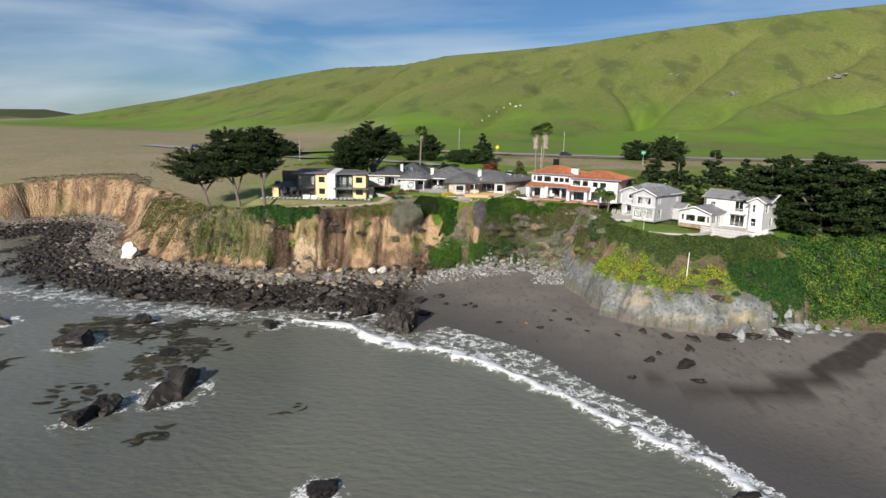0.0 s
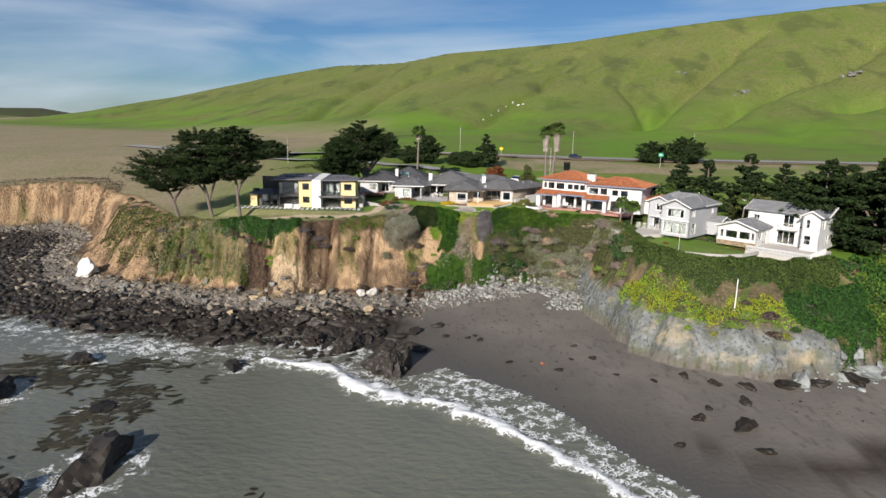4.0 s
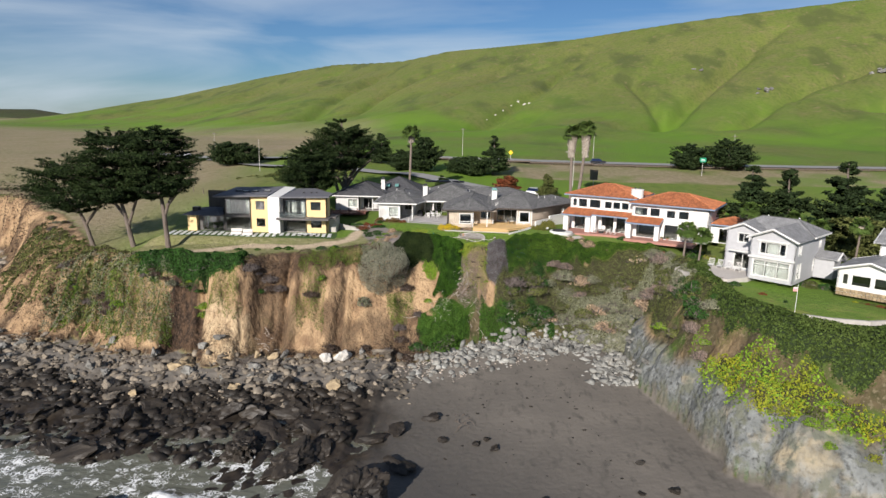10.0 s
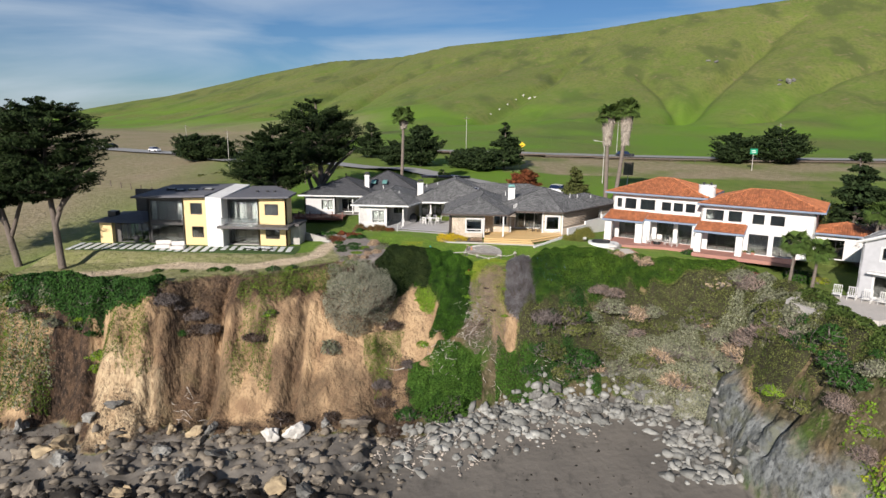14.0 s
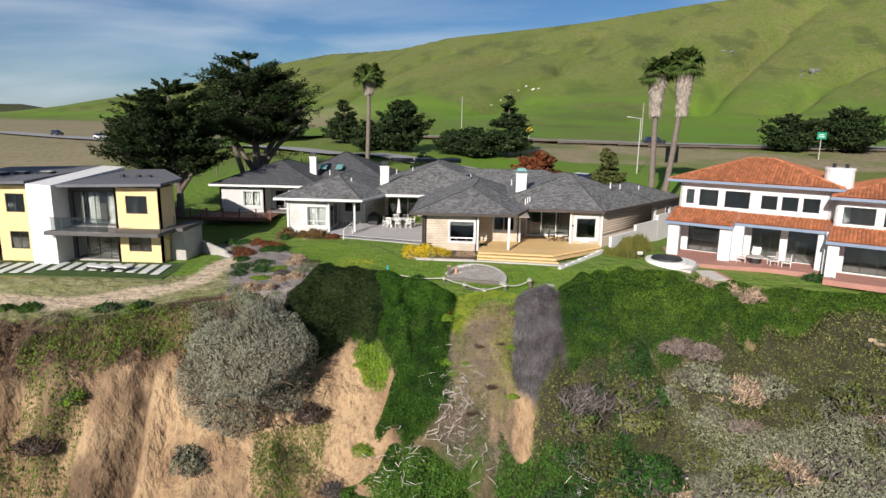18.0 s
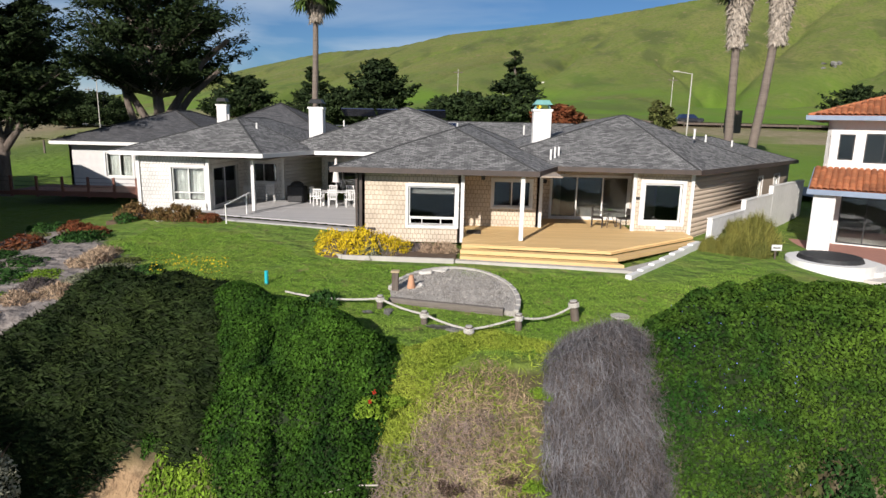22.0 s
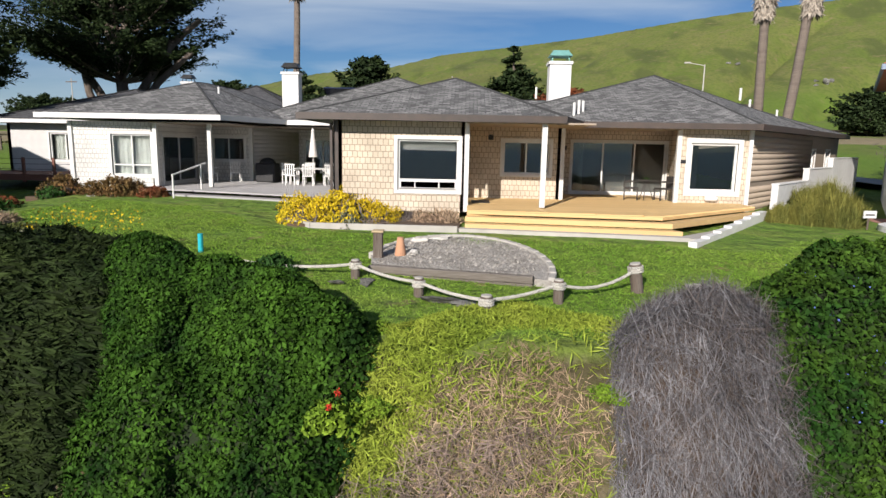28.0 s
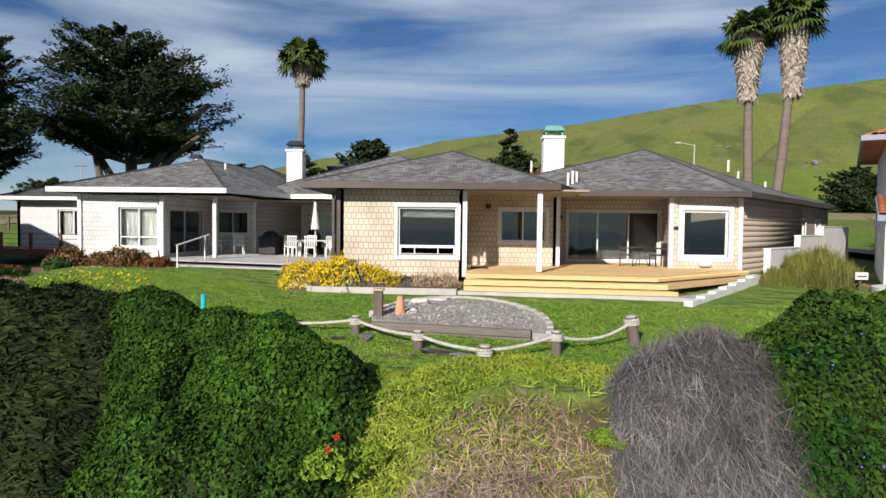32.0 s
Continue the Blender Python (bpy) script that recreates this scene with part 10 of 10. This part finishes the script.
c1 = chair_parts("bistro_chair", WICKER, "dark wicker armchair on the yellow deck", 0.45, 0.52, True, 0.42, "bistro chairs")
c1.matrix_world = pose(6.95, 22.9, 0.48, 0, 0, 75)
copy_thing(c1, pose(8.1, 22.8, 0.48, 0, 0, -80))
tb = thing("bistro_table", pose(7.5, 22.95, 0.48), "small round dark metal table with a plant", "table")
part("tabletop", disc(bmesh.new(), 0, 0, 0.69, 0.72, 0.34, 20), WICKER, tb)
for k in range(3):
    part("leg", tube(bmesh.new(), (0.28 * math.cos(k * 2.1), 0.28 * math.sin(k * 2.1), 0), (0.05 * math.cos(k * 2.1), 0.05 * math.sin(k * 2.1), 0.69), 0.016), WICKER, tb)
bush("ivy", 7.5, 22.95, 0.12, 1.24, 0.8, 0, "small potted plant on the bistro table")
# thin dark slab in place of the shadow beside the wall at x 0.91
shadow_ = thing("door_mat", pose(1.4, 20.6, 0.48), "dark slab standing in for a wall's shadow on the deck", "mat")
boxp("shadow_slab", (-0.3, -0.45, 0, 0.3, 0.45, 0.02), WICKER, shadow_)

tb = thing("dining_table", pose(-6.1, 28.4, 0.42, 0, 0, 10), "white slatted garden dining table", "table")
for i in range(8):
    boxp("slat", (-0.8 + i * 0.2, -0.5, 0.70, -0.8 + i * 0.2 + 0.185, 0.5, 0.74), WHITE, tb)
for a in (-0.7, 0.7):
    for b in (-0.4, 0.4):
        boxp("leg", (a - 0.035, b - 0.035, 0, a + 0.035, b + 0.035, 0.7), WHITE, tb)
wc = chair_parts("garden_chair", WHITE, "white slatted wooden garden chair", 0.45, 0.48, True, 0.5, "white garden chairs", True)
wc.matrix_world = pose(-6.9, 27.7, 0.42, 0, 0, 170)
for x, y, r in ((-6.1, 27.5, 185), (-5.2, 27.6, 200), (-4.9, 28.5, -80), (-7.3, 28.6, 80), (-6.5, 29.3, 5), (-5.6, 29.4, -5)):
    copy_thing(wc, pose(x, y, 0.42, 0, 0, r))
for x, y, r in ((-10.9, 28.4, 150), (-10.0, 29.2, 190)):
    dc = copy_thing(wc, pose(x, y, 0.42, 0, 0, r))
um = thing("closed_umbrella", pose(-6.1, 28.4, 0.42), "closed off-white patio umbrella over the table", "umbrella")
part("pole", tube(bmesh.new(), (0, 0, 0), (0, 0, 2.55), 0.022), WHITE, um)
part("canopy", disc(bmesh.new(), 0, 0, 1.25, 2.4, 0.2, 14, 0.06), OFFCLOTH, um)
part("finial", disc(bmesh.new(), 0, 0, 2.4, 2.52, 0.09, 10, 0.03), OFFCLOTH, um)
gr = thing("covered_grill", pose(-8.5, 29.3, 0.42, 0, 0, -10), "barbecue under a black fitted cover", "grill")
bm = box(bmesh.new(), -0.5, -0.32, 0, 0.5, 0.32, 0.9, 0.06)
part("cover", bm, BLACK, gr)
bm = bmesh.new()
bmesh.ops.create_uvsphere(bm, u_segments=16, v_segments=8, radius=0.42, matrix=Matrix.Translation((0, 0, 0.85)) @ Matrix.Diagonal((1, 0.72, 0.75, 1)))
part("hood", bm, BLACK, gr)

sp = thing("spa", pose(14.9, 18.6, -0.25), "round white sunken spa with a black cover", "spa")
part("rim", disc(bmesh.new(), 0, 0, -0.3, 0.42, 1.55, 36, 1.5), STUCCO, sp)
part("cover", disc(bmesh.new(), 0, 0, 0.42, 0.56, 1.12, 36, 1.05), BLACK, sp)
part("step", disc(bmesh.new(), 0.5, 0.5, -0.3, 0.2, 1.75, 36), STUCCO, sp)

um = thing("closed_umbrella", pose(21.0, 20.9, -0.24), "closed teal patio umbrella on a brick patio", "umbrella")
part("pole", tube(bmesh.new(), (0, 0, 0), (0, 0, 2.5), 0.025), WHITE, um)
part("canopy", disc(bmesh.new(), 0, 0, 0.85, 2.3, 0.24, 14, 0.06), TEAL, um)
ft = thing("fire_table", pose(21.9, 19.9, -0.23), "round dark fire table with a stone top", "fire table")
part("base", disc(bmesh.new(), 0, 0, 0, 0.42, 0.42, 20), DARKMETAL, ft)
part("tabletop", disc(bmesh.new(), 0, 0, 0.42, 0.5, 0.62, 24), CONCRETE, ft)
lc = chair_parts("lounge_chair", OFFCLOTH, "pale sling lounge chair on the brick patio", 0.38, 0.62, True, 0.6, "patio lounge chairs")
lc.matrix_world = pose(22.9, 19.2, -0.23, 0, 0, -95)
for x, y, r in ((22.4, 20.9, -30), (20.9, 20.0, 70), (21.4, 21.0, 20), (23.6, 18.6, -120)):
    copy_thing(lc, pose(x, y, -0.23, 0, 0, r))
for x, y in ((20.4, 21.3), (20.7, 21.7), (30.2, 14.9), (31.0, 14.7)):
    pt = thing("flower_pot", pose(x, y, -0.24), "terracotta pot with a leafy plant", "plant pot", "patio pots")
    part("pot", disc(bmesh.new(), 0, 0, 0, 0.35, 0.16, 14, 0.22), BRICKPAVE, pt)
    bush("ivy", x, y, 0.32, 0.05, 1, 0, "leafy plant in a patio pot")
st = thing("stone_wall", pose(27.2, 8.4, ground_at(27.2, 8.4), 0, 0, -12), "dry-laid wall of pale broken stones", "wall")
for i in range(46):
    u, k = r_rng.uniform(-3.2, 3.2), r_rng.uniform(0, 1)
    s = boxp("stone", (-0.16, -0.12, -0.09, 0.16, 0.12, 0.09), R_MIX if i % 2 else R_BUFF, st, 0.02)
    s.matrix_local = pose(u, k * 1.6 - 0.8, 0.15 + k * 0.8, r_rng.uniform(-15, 15), r_rng.uniform(-15, 15), r_rng.uniform(0, 180)) @ Matrix.Scale(r_rng.uniform(0.7, 1.4), 4)

ad = chair_parts("adirondack_chair", WHITE, "white wooden slatted lounge chair on the patio", 0.36, 0.7, True, 0.75, "white patio chairs", True)
ad.matrix_world = pose(32.6, 1.0, -1.18, 0, 0, -35)
for k in range(1, 4):
    copy_thing(ad, pose(32.6 + 0.85 * k, 1.0 - 0.8 * k, -1.18, 0, 0, -35 - 4 * k))
fp = thing("flagpole", pose(33.4, -19.2, -1.3), "short white flagpole with a small striped flag", "flagpole")
part("pole", tube(bmesh.new(), (0, 0, -0.3), (0, 0, 3.1), 0.035, 0.02), WHITE, fp)
part("flag", box(bmesh.new(), -0.45, -0.01, 2.3, -0.02, 0.01, 2.75), material("red_white_cloth", (0.55, 0.08, 0.08), (0.7, 0.66, 0.64), 0.9, scale=8, stretch=(0.2, 0.2, 3)), fp)
wp = thing("white_pole", pose(38.0, -30.2, -8.0), "leaning white painted pole on the bluff", "pole")
part("pole", tube(bmesh.new(), (-0.3, -0.6, -0.3), (0.2, 0.5, 5.2), 0.09, 0.07, 10), WHITE, wp)
kw = thing("lawn_kerb", pose(0, 0, -1.1), "pale stone edging round the lawn", "edging")
for (xa, ya), (xb, yb) in zip([(33.5, -20.5), (36, -21.6), (39, -22.2), (42, -21.6), (44.5, -20), (46.2, -18.2)], [(36, -21.6), (39, -22.2), (42, -21.6), (44.5, -20), (46.2, -18.2), (47, -17)]):
    e = boxp("edging_stone", (0, -0.15, -0.3, math.hypot(xb - xa, yb - ya), 0.15, 0.12), CONCRETE, kw)
    e.matrix_local = pose(xa, ya, 0, 0, 0, math.degrees(math.atan2(yb - ya, xb - xa)))


# ---- roads, poles and signs inland ----
def strip(name, line, half, lift, mat, label, step=3.0):
    pts = []
    for (ax, ay), (bx, by) in zip(line, line[1:]):
        L = math.hypot(bx - ax, by - ay)
        n = max(1, int(L / step))
        pts += [(ax + (bx - ax) * i / n, ay + (by - ay) * i / n) for i in range(n)]
    pts.append(line[-1])
    A = np.array(pts)
    T = np.gradient(A, axis=0)
    T /= np.linalg.norm(T, axis=1, keepdims=True)
    N = np.stack([-T[:, 1], T[:, 0]], 1)
    rows = []
    for k in (-1, -0.33, 0.33, 1):
        Q = A + N * half * k
        rows.append(Q)
    zc = np.max([land(r[:, 0], r[:, 1])[0] for r in rows], 0) + lift
    V = np.concatenate([np.column_stack([r, zc]) for r in rows])
    n = len(A)
    F = [(k * n + i, k * n + i + 1, (k + 1) * n + i + 1, (k + 1) * n + i) for k in range(3) for i in range(n - 1)]
    ob = part(name, mesh_np(name, V, F, None, True), mat, None, "", "structure")
    return tagged(ob, label, "road")


DRIVE = [(-90, 134), (-70, 113), (-56, 101), (-42, 95), (-26, 82), (-12, 72), (0, 60), (10, 51), (18, 45), (26, 38), (34, 30), (44, 20), (56, 10)]
HWY = [(-160, 180), (-108, 148), (-50, 121), (0, 109), (60, 106), (140, 108), (320, 120), (700, 160)]
strip("road", DRIVE, 2.9, 0.10, ASPHALT, "grey access road behind the houses", 1.5)
strip("highway", HWY, 5.0, 0.25, ASPHALT, "asphalt highway along the foot of the hill")
for i, x in enumerate(range(-30, 150, 6)):
    y = float(np.interp(x, [p[0] for p in HWY], [p[1] for p in HWY])) - 6.2
    g = thing("guard_rail", pose(x, y, ground_at(x, y)), "weathered steel guard rail beside the highway", "guard rail", "guard rails")
    boxp("beam", (0, -0.05, 0.45, 6.0, 0.05, 0.8), DARKWOOD, g)
    boxp("post", (0, 0.05, -0.2, 0.15, 0.2, 0.8), DARKWOOD, g)
for i in range(26):
    x = -110 + i * 3.4
    y = 66 + 10 * math.sin(i * 0.25)
    f = thing("fence_post", pose(x, y, ground_at(x, y)), "thin weathered field fence post", "fence post", "field fence")
    boxp("post", (-0.07, -0.07, -0.2, 0.07, 0.07, 1.3), DARKWOOD, f)


def pole_with(x, y, h, name, label, cat):
    z = ground_at(x, y)
    t = thing(name, pose(x, y, z), label, cat)
    part("pole", tube(bmesh.new(), (0, 0, -0.3), (0, 0, h), 0.09, 0.06, 8), CONCRETE, t)
    return t


t = pole_with(24.3, 64.2, 10.65 - ground_at(24.3, 64.2), "street_lamp", "tall pale street lamp by the road", "street lamp")
hh = 10.65 - ground_at(24.3, 64.2)
part("arm", tube(bmesh.new(), (0, 0, hh - 0.1), (-1.6, 0, hh + 0.15), 0.04), CONCRETE, t)
boxp("lamp_head", (-2.0, -0.12, hh + 0.08, -1.4, 0.12, hh + 0.22), CONCRETE, t)
SIGNG = material("green_sign_face", (0.01, 0.26, 0.14), (0.01, 0.22, 0.12), 0.5)
SIGNY = material("yellow_sign_face", (0.75, 0.48, 0.02), (0.7, 0.45, 0.02), 0.5)
t = pole_with(62, 87, 4.6, "road_sign", "green highway sign on two posts", "road sign")
boxp("face", (-0.8, -0.12, 3.6, 0.8, -0.07, 4.8), SIGNG, t)
boxp("lettering_bar", (-0.5, -0.14, 4.3, 0.4, -0.12, 4.45), WHITE, t)
boxp("lettering_bar", (-0.5, -0.14, 3.95, 0.5, -0.12, 4.1), WHITE, t)
t = pole_with(12.9, 112, 8.6 - ground_at(12.9, 112), "road_sign", "yellow diamond warning sign", "road sign")
f = boxp("face", (-0.55, -0.1, -0.55, 0.55, -0.06, 0.55), SIGNY, t)
f.matrix_local = pose(0, 0, 8.2 - ground_at(12.9, 112), 0, 45, 0)
t = pole_with(29.0, 64.1, 3.4, "road_sign", "brown back of a road sign on posts", "road sign")
boxp("face", (-0.9, -0.1, 1.8, 0.9, -0.05, 4.2), DARKWOOD, t)
for x, y, h in ((-60, 96, 9), (-95, 150, 9), (-2, 122, 9), (40, 122, 8.5), (85, 124, 8.5)):
    t = pole_with(x, y, h, "utility_pole", "wooden utility pole beside the highway", "utility pole")
    boxp("cross_arm", (-0.9, -0.06, h - 0.6, 0.9, 0.06, h - 0.45), DARKWOOD, t)


def car(x, y, rz, mat, label):
    z = float(np.max(land(np.array([x - 2, x, x + 2]), np.array([y, y - 2, y + 2]))[0])) + 0.27
    t = thing("car", pose(x, y, z, 0, 0, rz), label, "car", "cars on the road")
    bm = box(bmesh.new(), -2.2, -0.9, 0.3, 2.2, 0.9, 0.95, 0.15)
    part("body", bm, mat, t)
    bm = bmesh.new()
    vs = [bm.verts.new(c) for c in ((-1.9, -0.82, 0.92), (1.2, -0.82, 0.92), (1.2, 0.82, 0.92), (-1.9, 0.82, 0.92), (-1.6, -0.7, 1.55), (0.5, -0.7, 1.55), (0.5, 0.7, 1.55), (-1.6, 0.7, 1.55))]
    for f in ((0, 1, 5, 4), (1, 2, 6, 5), (2, 3, 7, 6), (3, 0, 4, 7), (4, 5, 6, 7)):
        bm.faces.new([vs[i] for i in f])
    part("cabin", bm, SOLAR, t)
    boxp("roof_panel", (-1.55, -0.68, 1.54, 0.45, 0.68, 1.58), mat, t)
    for a in (-1.35, 1.35):
        for b in (-0.9, 0.9):
            wv_ = part("wheel", tube(bmesh.new(), (a, b - 0.1, 0.33), (a, b + 0.1, 0.33), 0.33, seg=16), BLACK, t)


PAINT_D = material("dark_car_paint", (0.02, 0.022, 0.025), (0.03, 0.03, 0.035), 0.25, coat=0.6, bump=0)
PAINT_W = material("white_car_paint", (0.75, 0.75, 0.75), (0.7, 0.7, 0.7), 0.3, coat=0.5, bump=0)
car(38, 104.5, 1, PAINT_D, "black sport utility car on the highway")
car(-104, 146, -28, PAINT_W, "white car on the highway")
car(14.4, 49.5, -42, PAINT_W, "white car parked behind the houses")
car(-128, 163, -28, PAINT_D, "dark car on the highway")


# lime geranium with red blooms at the hedge's corner
ger = thing("geranium", pose(-0.9, 7.9, ground_at(-0.9, 7.9) + 0.35), "lime green geranium with red flower heads", "flowering plant")
part("foliage", bush_mesh("foliage", 611, 900, 0.09, L_LIME, 0.8, 0.4), None, ger)
ger.scale = (0.48, 0.48, 0.48)
g_rng = rough_np(613)
for i in range(2):
    a = g_rng.uniform(0, 6.28)
    part("flower_head", mesh_np("flower_head", *leaf_quads(np.array([[0.5 * math.cos(a), 0.5 * math.sin(a) - 0.2, 0.78]]) + g_rng.normal(0, 0.05, (40, 3)), np.tile([0, 0, 1.0], (40, 1)), 0.035, g_rng, 0.7)), leafmat("red_petal", (0.5, 0.03, 0.02), (0.6, 0.06, 0.04)) if i == 0 else bpy.data.materials["red_petal"], ger, "red flower head")
# low brick-edged walk from the villa patio to the lawn
wk = thing("garden_walk", pose(17.4, 15.3, 0), "grey paved walk edged with red brick", "path")
for r_ in range(9):
    for c_ in range(4):
        b = boxp("paver", (0, 0, -0.3, 0.36, 0.26, 0.03), PAVEGREY, wk)
        b.matrix_local = pose(-0.8 + 0.39 * c_ + 0.04 * r_, 2.6 - 0.29 * r_, ground_at(17.4, 15.3 + 2.6 - 0.29 * r_))
    for s_ in (-1.06, 0.80):
        b = boxp("edge_brick", (0, 0, -0.3, 0.2, 0.27, 0.05), BRICKPAVE, wk)
        b.matrix_local = pose(s_ + 0.04 * r_, 2.6 - 0.29 * r_, ground_at(17.4, 15.3 + 2.6 - 0.29 * r_))

# loose pebbles on the gravel bed
gp = rough_np(71)
A_, R_ = gp.uniform(0, 6.283, 5200), np.sqrt(gp.rand(5200))
GPX, GPY = 0.75 + 1.85 * R_ * np.cos(A_), 13.6 + 2.3 * R_ * np.sin(A_)
k_ = GPY > 12.75 - 0.22 * (GPX + 1.05)
PB = np.stack([GPX[k_], GPY[k_], gravel_z(GPY[k_]) + 0.008], 1)
PV, PF = leaf_quads(PB, np.tile([0, 0, 1.0], (len(PB), 1)), 0.022, gp, 0.8, 0.35)
tagged(part("pebbles", mesh_np("pebbles", PV, PF), leafmat("loose_pebble", (0.50, 0.46, 0.41), (0.26, 0.24, 0.21), 0.5), None, "", "stuff"), "loose pale pebbles on the gravel bed", "pebbles")
# yellow blooms over the juniper by the tap post
P_ = np.stack([gp.uniform(-8.4, -6.0, 220), gp.uniform(12.4, 13.2, 220), np.zeros(220)], 1)
P_[:, 2] = land_near(P_[:, 0], P_[:, 1]) + gp.uniform(0.75, 1.15, 220)
tagged(part("blooms", mesh_np("blooms", *leaf_quads(P_, np.tile([0, -0.5, 1.0], (220, 1)), 0.028, gp, 0.7)), L_GOLD, None, "", "stuff"), "small yellow blooms above the juniper", "flowers")
# blue blooms in the hedge
Q_ = np.stack([gp.uniform(6.4, 9.5, 160), gp.uniform(8.6, 11.2, 160), np.zeros(160)], 1)
Q_[:, 2] = land_near(Q_[:, 0], Q_[:, 1]) + 0.62 + 0.25 * gp.rand(160)
tagged(part("blooms", mesh_np("blooms", *leaf_quads(Q_, np.tile([0, -0.5, 1.0], (160, 1)), 0.018, gp, 0.8)), leafmat("blue_petal", (0.12, 0.16, 0.5), (0.2, 0.24, 0.6)), None, "", "stuff"), "small blue blooms in the hedge", "flowers")
